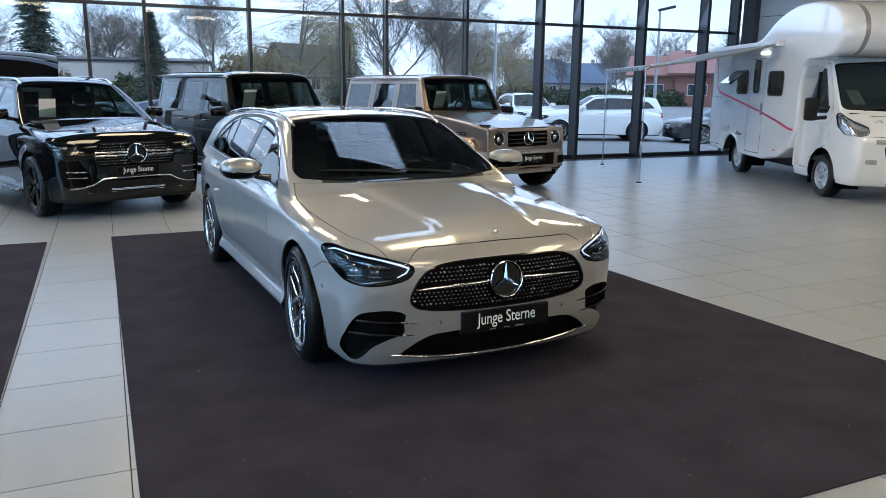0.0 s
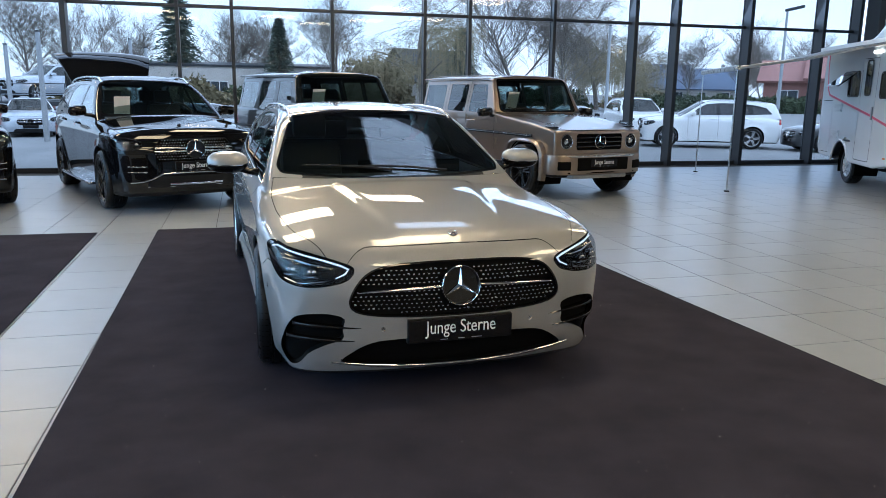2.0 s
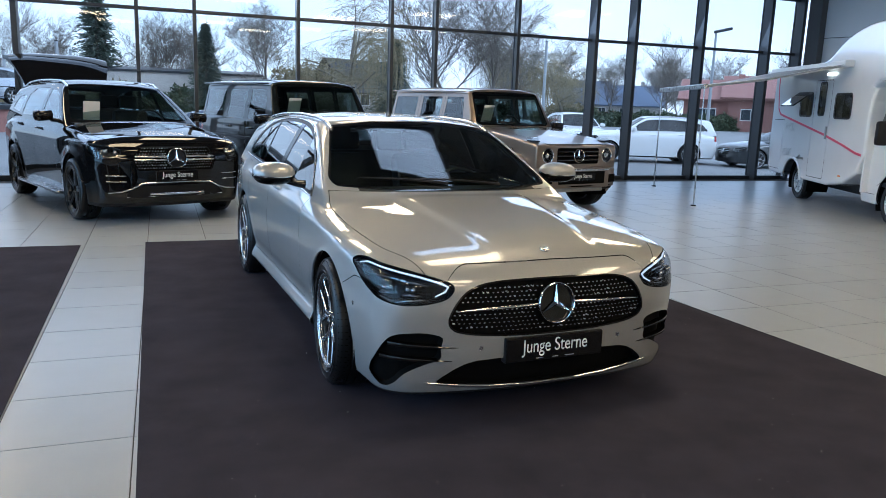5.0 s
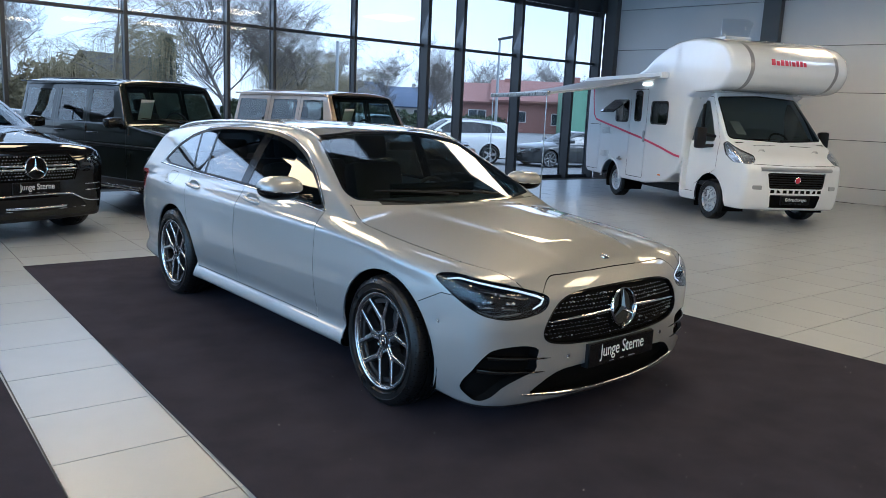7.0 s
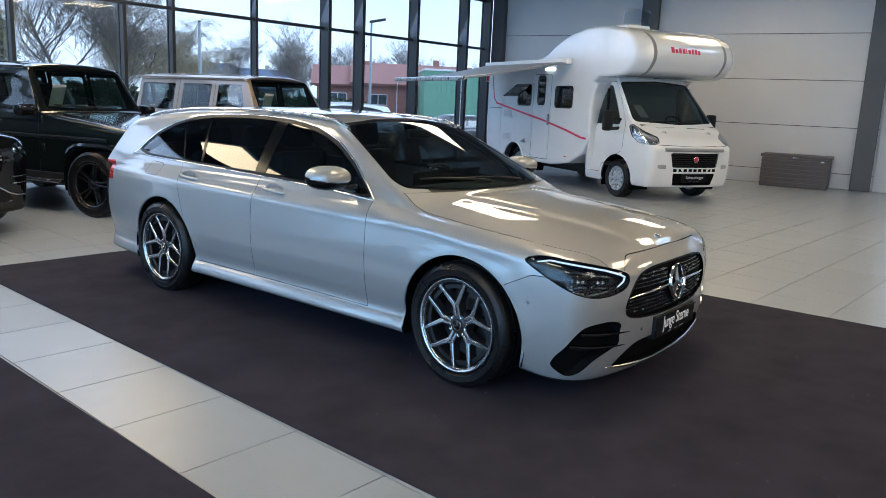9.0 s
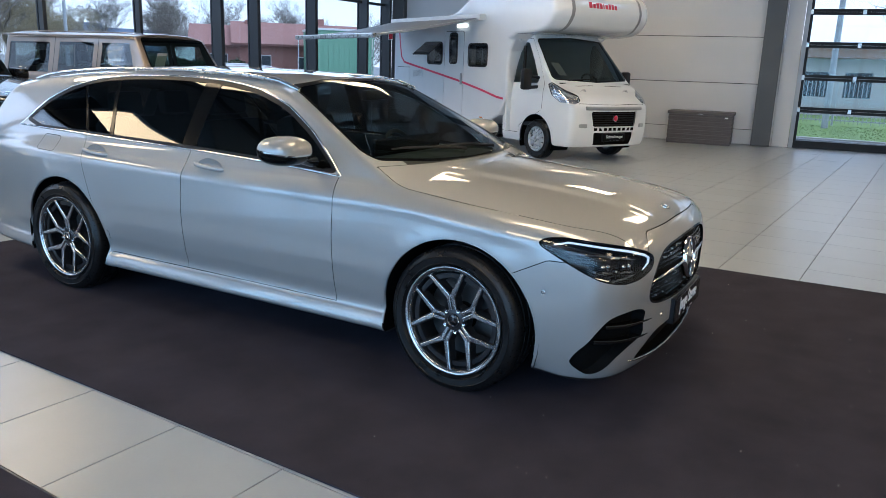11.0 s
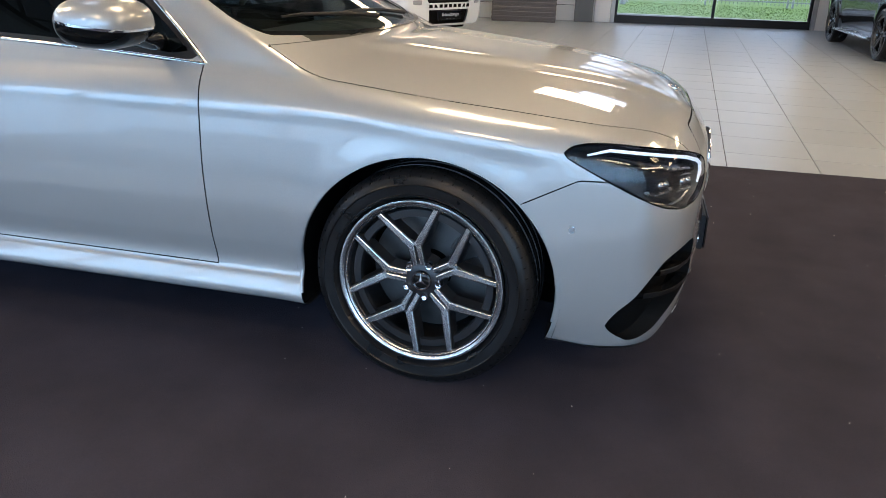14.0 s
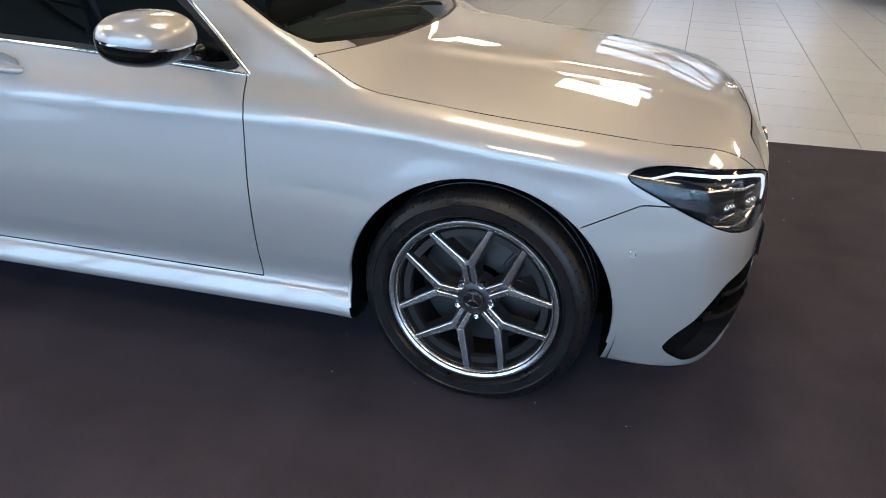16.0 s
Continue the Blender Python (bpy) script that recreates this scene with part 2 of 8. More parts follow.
M = {
    "silver": paint("silver_paint", (0.325, 0.33, 0.33), 0.48, 0.46, 0.12, 1.0, 0.5, 1.62),
    "black_paint": paint("black_paint", (0.004, 0.004, 0.0045), 0.0, 0.3, 0.0, 1.0, 0.0),
    "green_black": paint("green_black_paint", (0.004, 0.0065, 0.006), 0.0, 0.3, 0.1, 1.0, 0.1),
    "beige": paint("beige_paint", (0.25, 0.20, 0.155), 0.7, 0.34, 0.08),
    "white": paint("white_paint", (0.80, 0.81, 0.82), 0.0, 0.3, 0.0, 0.8),
    "pale_silver": paint("pale_silver_paint", (0.5, 0.54, 0.6), 0.7, 0.35, 0.05),
    "dark_grey_paint": paint("dark_grey_paint", (0.03, 0.033, 0.036), 0.3, 0.3, 0.05),
    "blue_paint": paint("dark_blue_paint", (0.02, 0.035, 0.07), 0.3, 0.3, 0.05),
    "gloss_black": mat("gloss_black_trim", (0.006, 0.006, 0.006), 0.09, 0, 0.2, 8, coat=0.25, spec=0.35),
    "black": mat("black_plastic", (0.008, 0.008, 0.009), 0.45, 0, 0.2, 12, 0.15, 400, spec=0.25),
    "pillar": mat("black_pillar_foil", (0.005, 0.005, 0.005), 0.12, 0, 0.2, 8, spec=0.12),
    "gap": mat("dark_joint", (0.004, 0.004, 0.004), 0.7, 0, 0.2, spec=0.05),
    "well": mat("wheel_house_felt", (0.004, 0.004, 0.004), 0.95, 0, 0.3, 20, 0.4, 200, spec=0.05),
    "rubber": mat("tyre_rubber", (0.006, 0.006, 0.0065), 0.33, 0, 0.25, 14, 0.25, 300, rvar=0.08, spec=0.28),
    "chrome": mat("chrome", (0.82, 0.82, 0.83), 0.07, 1.0, 0.03, 10, rvar=0.03),
    "satin": mat("satin_aluminium", (0.62, 0.63, 0.64), 0.24, 1.0, 0.05, 20, rvar=0.06),
    "rim_bright": mat("machined_rim", (0.58, 0.58, 0.59), 0.27, 1.0, 0.02, 30),
    "rim_dark": mat("grey_rim", (0.04, 0.04, 0.043), 0.35, 0.7, 0.1, 20),
    "rim_black": mat("black_rim", (0.010, 0.010, 0.011), 0.2, 0.2, 0.1, 20, coat=0.5),
    "disc": mat("brake_disc", (0.11, 0.11, 0.112), 0.4, 1.0, 0.15, 30, 0.3, 200),
    "window": glass("window_pane", (0.92, 0.95, 0.95), 0.9, 0.025),
    "car_glass": glass("car_glass", (0.50, 0.56, 0.56), 0.95, 0.09, 4.0),
    "dark_glass": glass("privacy_glass", (0.16, 0.18, 0.19), 0.95, 0.045, 3.8),
    "screen_glass": glass("windscreen_glass", (0.42, 0.51, 0.50), 0.9, 0.05),
    "tint_glass": glass("tinted_glass", (0.10, 0.11, 0.12), 0.95, 0.08, 3.6),
    "camper_glass": glass("cab_glass", (0.30, 0.34, 0.34), 0.9, 0.03, 5.0),
    "lamp_glass": glass("lamp_glass", (0.9, 0.92, 0.94)),
    "smoked_lamp": glass("dark_lamp_lens", (0.75, 0.78, 0.82), 0.95, 0.035, 5.0),
    "lamp_in": mat("lamp_housing", (0.008, 0.008, 0.010), 0.2, 0.0, 0.2, 30, spec=0.35),
    "drl": mat("daytime_lamp_strip", (0.85, 0.87, 0.9), 0.3, 0, 0.02, emit=(0.95, 0.97, 1.0), power=0.5),
    "leather": mat("black_leather", (0.014, 0.014, 0.015), 0.5, 0, 0.2, 10, 0.3, 250),
    "dash": mat("dashboard_foam", (0.018, 0.018, 0.019), 0.6, 0, 0.2, 10, 0.3, 300),
    "paper": mat("white_paper", (0.72, 0.72, 0.70), 0.7, 0, 0.06, 6),
    "text_white": mat("white_lettering", (0.78, 0.78, 0.78), 0.5, 0, 0.03),
    "text_red": mat("red_lettering", (0.55, 0.02, 0.05), 0.4, 0, 0.05),
    "plate": mat("black_plate", (0.006, 0.006, 0.007), 0.25, 0, 0.15, 8, spec=0.3),
    "red_lamp": mat("red_lamp", (0.35, 0.01, 0.01), 0.15, 0, 0.1, coat=0.8),
    "amber": mat("amber_reflector", (0.7, 0.2, 0.02), 0.2, 0, 0.1, coat=0.6),
    "tile": mat("grey_floor_tile", (0.30, 0.33, 0.365), 0.30, 0, 0.09, 5.0, 0.0, 90, island=0.8, spec=0.6, world=True),
    "grout": mat("dark_grout", (0.05, 0.05, 0.052), 0.85, 0, 0.2, 10, 0.4, 200),
    "carpet": mat("dark_carpet", (0.0350, 0.0335, 0.0460), 0.95, 0, 0.36, 2.6, 0.8, 300, spec=0.04),
    "carpet_edge": mat("carpet_binding", (0.02, 0.018, 0.02), 0.8, 0, 0.2, 10, 0.5, 300),
    "steel_dark": mat("anthracite_steel", (0.028, 0.032, 0.038), 0.42, 0.1, 0.12, 4, 0.08, 250, rvar=0.06),
    "panel_wall": mat("sandwich_panel", (0.56, 0.565, 0.57), 0.5, 0, 0.06, 0.8, 0.1, 60, rvar=0.06),
    "column": mat("grey_column_paint", (0.07, 0.075, 0.08), 0.5, 0, 0.1, 2, 0.1, 100),
    "ceiling": mat("ceiling_sheet", (0.16, 0.155, 0.15), 0.7, 0, 0.08, 1.0, 0.1, 40),
    "wall_back": mat("back_wall_plaster", (0.30, 0.29, 0.275), 0.8, 0, 0.08, 1.0, 0.2, 60),
    "lamp_warm": mat("warm_ceiling_panel", (0.9, 0.85, 0.75), 0.5, 0, 0.02, emit=(1.0, 0.66, 0.30), power=12.0),
    "lamp_cool": mat("cool_ceiling_panel", (0.9, 0.9, 0.9), 0.5, 0, 0.02, emit=(0.92, 0.96, 1.0), power=10.0),
    "box_grey": mat("storage_box_steel", (0.095, 0.085, 0.085), 0.5, 0.2, 0.1, 5, 0.1, 200),
    "camper": mat("camper_white_skin", (0.72, 0.735, 0.75), 0.24, 0, 0.03, 3.0, coat=0.8, rvar=0.02),
    "camper_stripe": mat("grey_camper_band", (0.22, 0.22, 0.23), 0.35, 0, 0.08, coat=0.4),
    "pink": mat("crimson_stripe", (0.60, 0.03, 0.10), 0.35, 0, 0.05, coat=0.4),
    "awning": mat("awning_cloth", (0.34, 0.35, 0.36), 0.6, 0, 0.1, 3, 0.4, 150),
    "alu": mat("aluminium_pole", (0.55, 0.56, 0.57), 0.3, 1.0, 0.06, 20, rvar=0.06),
    "reflector": mat("bright_reflector", (0.62, 0.63, 0.64), 0.22, 0.7, 0.2, 60),
    "camper_lamp": mat("clear_lamp_reflector", (0.80, 0.81, 0.82), 0.2, 0.85, 0.45, 18, 1.0, 26),
    "sign": mat("white_sign", (0.75, 0.75, 0.74), 0.5, 0, 0.05),
    "asphalt": mat("yard_paving", (0.24, 0.245, 0.25), 0.8, 0, 0.2, 0.5, 0.5, 60),
    "grass": mat("grass_blades", (0.16, 0.24, 0.05), 0.8, 0, 0.45, 3, 0.5, 50),
    "earth": mat("far_ground", (0.10, 0.11, 0.06), 0.95, 0, 0.4, 0.05, 0.5, 10),
    "bark": mat("grey_bark", (0.17, 0.15, 0.13), 0.9, 0, 0.3, 5, 0.6, 60, stretch=(1, 1, 0.3)),
    "willow": mat("willow_twig", (0.24, 0.205, 0.12), 0.85, 0, 0.3, 5, 0.3, 60),
    "needle": mat("conifer_needles", (0.085, 0.11, 0.085), 0.85, 0, 0.5, 4, 0.5, 40),
    "hedge": mat("hedge_leaves", (0.065, 0.085, 0.045), 0.85, 0, 0.5, 4, 0.5, 40),
    "bush": mat("dry_bush", (0.17, 0.145, 0.08), 0.9, 0, 0.4, 4, 0.5, 40),
    # red_roof_tiles and red_brick_wall: distance haze is put in as a paler base
    "roof_red": mat("red_roof_tiles", (0.30, 0.155, 0.135), 0.75, 0, 0.2, 2, 0.3, 20),
    "roof_blue": mat("blue_grey_roof", (0.13, 0.17, 0.26), 0.6, 0, 0.15, 2, 0.3, 20),
    "brick_far": mat("red_brick_wall", (0.32, 0.165, 0.14), 0.85, 0, 0.25, 3, 0.3, 30),
    "render_far": mat("pale_render", (0.45, 0.43, 0.40), 0.85, 0, 0.12, 1.5),
    "frame_white": mat("white_window_frame", (0.75, 0.75, 0.74), 0.5, 0, 0.05),
    # base colour lightened to stand in for haze over the far hall
    "green_hall": mat("green_sheet", (0.19, 0.36, 0.25), 0.6, 0, 0.08, 1.5),
    "blue_hall": mat("blue_grey_sheet", (0.13, 0.165, 0.21), 0.6, 0, 0.12, 1.5),
    "fence": mat("galvanised_fence", (0.40, 0.42, 0.44), 0.5, 0.6, 0.1, 5),
    "galv": mat("galvanised_pole", (0.34, 0.36, 0.38), 0.5, 0.5, 0.1, 5),
    "far_glass": mat("far_window_glass", (0.05, 0.06, 0.07), 0.08, 0, 0.3, 0.5),
    "wood": mat("brown_boards", (0.22, 0.13, 0.07), 0.7, 0, 0.25, 6, 0.3, 60),
    "curtain": mat("brown_curtain", (0.16, 0.07, 0.04), 0.8, 0, 0.3, 8),
    "grey_alu": mat("grey_grille_plastic", (0.30, 0.31, 0.32), 0.4, 0.2, 0.1),
}

# ---- building helpers ----
def part(name, bm, material, parent=None, label="", m=None, smooth=None):
    """Links a bmesh as one mesh object under a thing or under a part. smooth: the angle in degrees up to which edges are rounded."""
    me = bpy.data.meshes.new(name)
    bm.normal_update()
    if smooth is not None:
        lim = radians(smooth)
        for f in bm.faces:
            f.smooth = True
        for e in bm.edges:
            if len(e.link_faces) == 2 and e.calc_face_angle(0) > lim:
                e.smooth = False
    bm.to_mesh(me)
    bm.free()
    me.materials.append(M[material] if isinstance(material, str) else material)
    o = new(name, me)
    if parent is not None:
        o.parent = parent
    if m is not None:
        o.matrix_basis = m
    if label:
        o["label"] = label
    return o


def thing(name, m, label, category, group="", kind=""):
    o = new(name)
    o.matrix_basis = m
    return tagged(o, label, category, group, kind)


def add_box(bm, lo, hi, bevel=0.0, m=None):
    """A box between two corners, with bevelled edges."""
    lo, hi = Vector(lo), Vector(hi)
    r = bmesh.ops.create_cube(bm, size=1.0)
    vs = r["verts"]
    c, s = (lo + hi) / 2, hi - lo
    for v in vs:
        v.co = Vector((v.co.x * s.x, v.co.y * s.y, v.co.z * s.z)) + c
    if bevel:
        es = list({e for v in vs for e in v.link_edges})
        out = bmesh.ops.bevel(bm, geom=es, offset=min(bevel, min(s) * 0.45), segments=2, affect="EDGES", profile=0.6)
        vs = list({v for f in out["faces"] for v in f.verts} | {v for v in vs if v.is_valid})
    if m is not None:
        bmesh.ops.transform(bm, matrix=m, verts=vs)
    return bm


def box(lo, hi, bevel=0.0, m=None):
    return add_box(bmesh.new(), lo, hi, bevel, m)


def add_tube(bm, pts, radii, n=8, caps=True):
    """A tube along points, with a radius at each."""
    pts = [Vector(p) for p in pts]
    if not hasattr(radii, "__len__"):
        radii = [radii] * len(pts)
    rings, ref = [], None
    for i, p in enumerate(pts):
        d = (pts[min(i + 1, len(pts) - 1)] - pts[max(i - 1, 0)]).normalized()
        if ref is None:
            ref = d.orthogonal().normalized()
        ref = (ref - d * ref.dot(d)).normalized()
        b = d.cross(ref)
        rings.append([bm.verts.new(p + (ref * math.cos(2 * math.pi * k / n) + b * math.sin(2 * math.pi * k / n)) * radii[i]) for k in range(n)])
    for a, b in zip(rings, rings[1:]):
        for k in range(n):
            bm.faces.new((a[k], a[(k + 1) % n], b[(k + 1) % n], b[k]))
    if caps:
        bm.faces.new(rings[0][::-1])
        bm.faces.new(rings[-1])
    return bm


def tube(pts, radii, n=8):
    return add_tube(bmesh.new(), pts, radii, n)


def add_lathe(bm, prof, n=48, close=False):
    """Turns a profile of (radius, y) about the y axis."""
    rings = []
    for r, y in prof:
        rings.append([bm.verts.new((r * math.cos(2 * math.pi * k / n), y, r * math.sin(2 * math.pi * k / n))) for k in range(n)])
    pairs = list(zip(rings, rings[1:])) + ([(rings[-1], rings[0])] if close else [])
    for a, b in pairs:
        for k in range(n):
            bm.faces.new((a[k], b[k], b[(k + 1) % n], a[(k + 1) % n]))
    return bm


def lathe(prof, n=48, close=False):
    bm = add_lathe(bmesh.new(), prof, n, close)
    bmesh.ops.recalc_face_normals(bm, faces=bm.faces)
    return bm


def add_prism(bm, pts, a, b, axis="y", bevel=0.0):
    """A polygon given in the two other axes, extruded from a to b along an axis."""
    def at(p, v):
        return {"x": (v, p[0], p[1]), "y": (p[0], v, p[1]), "z": (p[0], p[1], v)}[axis]
    va, vb = [bm.verts.new(at(p, a)) for p in pts], [bm.verts.new(at(p, b)) for p in pts]
    fs = [bm.faces.new(va), bm.faces.new(vb[::-1])]
    for i in range(len(pts)):
        j = (i + 1) % len(pts)
        fs.append(bm.faces.new((va[j], va[i], vb[i], vb[j])))
    bmesh.ops.recalc_face_normals(bm, faces=fs)
    if bevel:
        es = list({e for f in fs for e in f.edges})
        bmesh.ops.bevel(bm, geom=es, offset=bevel, segments=2, affect="EDGES", profile=0.6)
    return bm


def prism(pts, a, b, axis="y", bevel=0.0):
    return add_prism(bmesh.new(), pts, a, b, axis, bevel)


def letters(name, text, size, m, material, parent, label="", depth=0.0012, squeeze=1.0):
    """Raised lettering in the built-in font, centred on m, reading along its x axis."""
    cu = bpy.data.curves.new(name, "FONT")
    cu.body, cu.size, cu.extrude, cu.align_x, cu.align_y = text, size, depth, "CENTER", "CENTER"
    tmp = bpy.data.objects.new(name, cu)
    scene.collection.objects.link(tmp)
    dg = bpy.context.evaluated_depsgraph_get()
    me = bpy.data.meshes.new_from_object(tmp.evaluated_get(dg))
    bpy.data.objects.remove(tmp)
    me.transform(Matrix.Diagonal((squeeze, 1, 1, 1)))
    me.materials.clear()
    me.materials.append(M[material])
    o = new(name, me)
    o.parent = parent
    o.matrix_basis = m
    if label:
        o["label"] = label
    return o

# ---- structure ----
GY, TRANSOM, TOP, ROOF = 15.52, 3.06, 4.35, ROOF_Z
WX, WS = 15.35, 0.17     # east wall: x = WX + WS * (GY - y)
WALL = pose(WX, GY, 0, 0, 0, -90 + math.degrees(math.atan(WS)))   # its x axis runs along the wall, away from the glass front
WLEN = math.hypot(1, WS)
WEST, SOUTH = -9.6, -9.0


def structure(name, bm, material, label, category, m=None, smooth=None):
    return tagged(part(name, bm, material, None, "", m, smooth), label, category, "", "structure")


def wall_u(y):
    """Distance along the east wall for a given y."""
    return (GY - y) * WLEN


floor = structure("floor", box((WEST - 0.3, SOUTH - 0.3, -0.30), (20.2, GY + 0.1, -0.006)), "grout", "dark grout bed under the grey showroom floor tiles", "floor")

MULLIONS = [(-9.4, 1), (-7.75, 0), (-6.85, 0), (-4.95, 1), (-3.95, 0), (-2.07, 1), (-0.16, 0), (0.82, 0), (2.70, 0), (4.55, 0), (5.49, 0), (7.33, 0), (9.15, 1), (10.16, 1), (11.98, 1), (13.90, 1), (14.88, 1)]


def glazed_front(name, label, posts, width, m, base=0.09):
    """A curtain wall: posts, rails and panes. x along the wall, y outwards."""
    g = tagged(new(name), label, "glass wall", "", "structure")
    g.matrix_basis = m
    for x, deep in posts:
        w, d = (0.045, 0.26) if deep else (0.032, 0.13)
        part("mullion", box((x - w, -d + 0.05, 0), (x + w, 0.05, ROOF), 0.006), "steel_dark", g)
        part("mullion_cap", box((x - 0.03, 0.085, 0), (x + 0.03, 0.12, ROOF), 0.004), "steel_dark", g)
    lo, hi = posts[0][0], posts[-1][0]
    for z, t in ((base / 2, base / 2), (TRANSOM, 0.03), (TOP, 0.045)):
        part("rail", box((lo, -0.055, z - t), (hi, 0.045, z + t), 0.005), "steel_dark", g)
    for (a, _), (b, _) in zip(posts, posts[1:]):
        for z0, z1 in ((base, TRANSOM - 0.03), (TRANSOM + 0.03, TOP - 0.045), (TOP + 0.045, ROOF)):
            p = part("pane", box((a + 0.02, 0.050, z0 - 0.01), (b - 0.02, 0.074, z1 + 0.01)), "window", g)
            p.visible_shadow = False
    return g


window_north = glazed_front("window_1", "tall glass front with anthracite mullions facing the car park", MULLIONS, 0, pose(0, GY, 0))
# unseen header, added to keep bright sky out of the bonnet's reflections
structure("fascia", box((WEST, GY - 0.10, TOP + 0.06), (15.2, GY + 0.03, ROOF), 0.01), "steel_dark", "anthracite sheet fascia above the glass front", "fascia")
window_west = glazed_front("window_2", "tall glass side front with anthracite mullions", [(x, k % 2) for k, x in enumerate(np.arange(0.0, 24.6, 2.04))], 0, pose(WEST, SOUTH + 0.1, 0, 0, 0, 90))

# east wall: sandwich panels with recessed joints, columns and the gate opening
GATE_A, GATE_B = 5.47, 1.25
u_gate, u_end = wall_u(GATE_A), wall_u(GATE_B)
wall_east = tagged(new("wall_east"), "light grey sandwich-panel wall with horizontal joints", "wall", "", "structure")
wall_east.matrix_basis = WALL
LEVELS = [0.0, 0.345, 1.385, 2.425, 3.46, 4.50, ROOF]
for z0, z1 in zip(LEVELS, LEVELS[1:]):
    part("panel", box((0.0, 0.0, z0 + 0.006), (u_gate - 0.42, 0.20, z1 - 0.006), 0.008), "panel_wall", wall_east)
    part("panel", box((u_end + 0.4, 0.0, z0 + 0.006), (wall_u(SOUTH), 0.20, z1 - 0.006), 0.008), "panel_wall", wall_east)
part("lintel", box((u_gate - 0.42, 0.0, 4.35), (u_end + 0.4, 0.20, ROOF), 0.008), "panel_wall", wall_east)
part("core", box((0.0, 0.04, 0.0), (u_gate - 0.44, 0.18, ROOF)), "gap", wall_east)
part("reveal", box((u_gate - 0.415, -0.03, 0.0), (u_gate - 0.07, 0.22, 4.35), 0.006), "panel_wall", wall_east)
part("reveal", box((u_end + 0.07, -0.03, 0.0), (u_end + 0.39, 0.22, 4.35), 0.006), "panel_wall", wall_east)
for u0, u1 in ((wall_u(6.32), wall_u(5.92)), (wall_u(11.35), wall_u(10.95)), (0.02, 0.36), (wall_u(0.6), wall_u(0.2))):
    c = structure("column", box((u0, -0.22, 0.004), (u1, -0.004, ROOF), 0.008), "column", "dark grey painted steel column against the panel wall", "column", WALL)

gate = tagged(new("door_1"), "closed glazed sectional gate with black aluminium bars", "gate", "", "structure")
gate.matrix_basis = WALL
part("guide_rail", box((u_gate - 0.06, -0.05, 0.0), (u_gate + 0.03, 0.07, 4.35), 0.004), "grey_alu", gate)
part("guide_rail", box((u_end - 0.03, -0.05, 0.0), (u_end + 0.06, 0.07, 4.35), 0.004), "grey_alu", gate)
ROWS_Z = [0.0, 0.86, 1.57, 2.28, 2.98, 3.68, 4.33]
for k, (z0, z1) in enumerate(zip(ROWS_Z, ROWS_Z[1:])):
    part("bar", box((u_gate + 0.03, 0.0, z0 + 0.003), (u_end - 0.03, 0.06, z0 + (0.17 if k == 0 else 0.065)), 0.006), "black", gate)
    part("bar", box((u_gate + 0.03, 0.0, z1 - 0.062), (u_end - 0.03, 0.06, z1 - 0.001), 0.006), "black", gate)
    um = wall_u(3.33)
    za, zb = z0 + (0.17 if k == 0 else 0.065), z1 - 0.062
    for a in (u_gate + 0.03, um - 0.03, u_end - 0.09):
        part("stile", box((a, 0.004, za), (a + 0.06, 0.056, zb), 0.004), "black", gate)
    for a, b in ((u_gate + 0.09, um - 0.03), (um + 0.03, u_end - 0.09)):
        p = part("pane", box((a - 0.01, 0.02, za - 0.01), (b + 0.01, 0.036, zb + 0.01)), "window", gate)
        p.visible_shadow = False
    if k:
        for a in (u_gate + 0.05, (u_gate + um) / 2, um, (um + u_end) / 2):
            part("hinge", box((a - 0.035, -0.014, z0 - 0.05), (a + 0.035, 0.0, z0 + 0.05), 0.004), "alu", gate, "bright steel hinge")

wall_south = structure("wall_south", box((WEST - 0.2, SOUTH - 0.3, 0.0), (20.2, SOUTH, ROOF), 0.0), "wall_back", "plain light plaster wall closing the hall", "wall")
SKYLIGHTS = [(2.55, 4.22, 8.10, 9.30), (12.50, 14.10, 3.30, 4.60)]
_xs = sorted({WEST - 0.4, 20.4, *[v for q in SKYLIGHTS for v in q[:2]]})
_ys = sorted({SOUTH - 0.4, GY + 0.3, *[v for q in SKYLIGHTS for v in q[2:]]})
_bm = bmesh.new()
for _a, _b in zip(_xs, _xs[1:]):
    for _c, _d in zip(_ys, _ys[1:]):
        if not any(q[0] <= _a and _b <= q[1] and q[2] <= _c and _d <= q[3] for q in SKYLIGHTS):
            add_box(_bm, (_a, _c, ROOF), (_b, _d, ROOF + 0.25))
ceiling = structure("ceiling", _bm, "ceiling", "dark trapezoidal sheet ceiling with rooflights", "ceiling")
for _k, (_a, _b, _c, _d) in enumerate(SKYLIGHTS):
    sk = tagged(new("window_%d" % (3 + _k)), "rooflight with fine wire grid", "rooflight", "", "structure")
    p = part("pane", box((_a, _c, ROOF + 0.16), (_b, _d, ROOF + 0.18)), "window", sk)
    p.visible_shadow = False
    for _x in np.arange(_a + 0.16, _b, 0.16):
        part("wire", box((float(_x) - 0.0025, _c, ROOF + 0.10), (float(_x) + 0.0025, _d, ROOF + 0.112)), "alu", sk)
    for _y in np.arange(_c + 0.16, _d, 0.16):
        part("wire", box((_a, float(_y) - 0.0025, ROOF + 0.113), (_b, float(_y) + 0.0025, ROOF + 0.125)), "alu", sk)
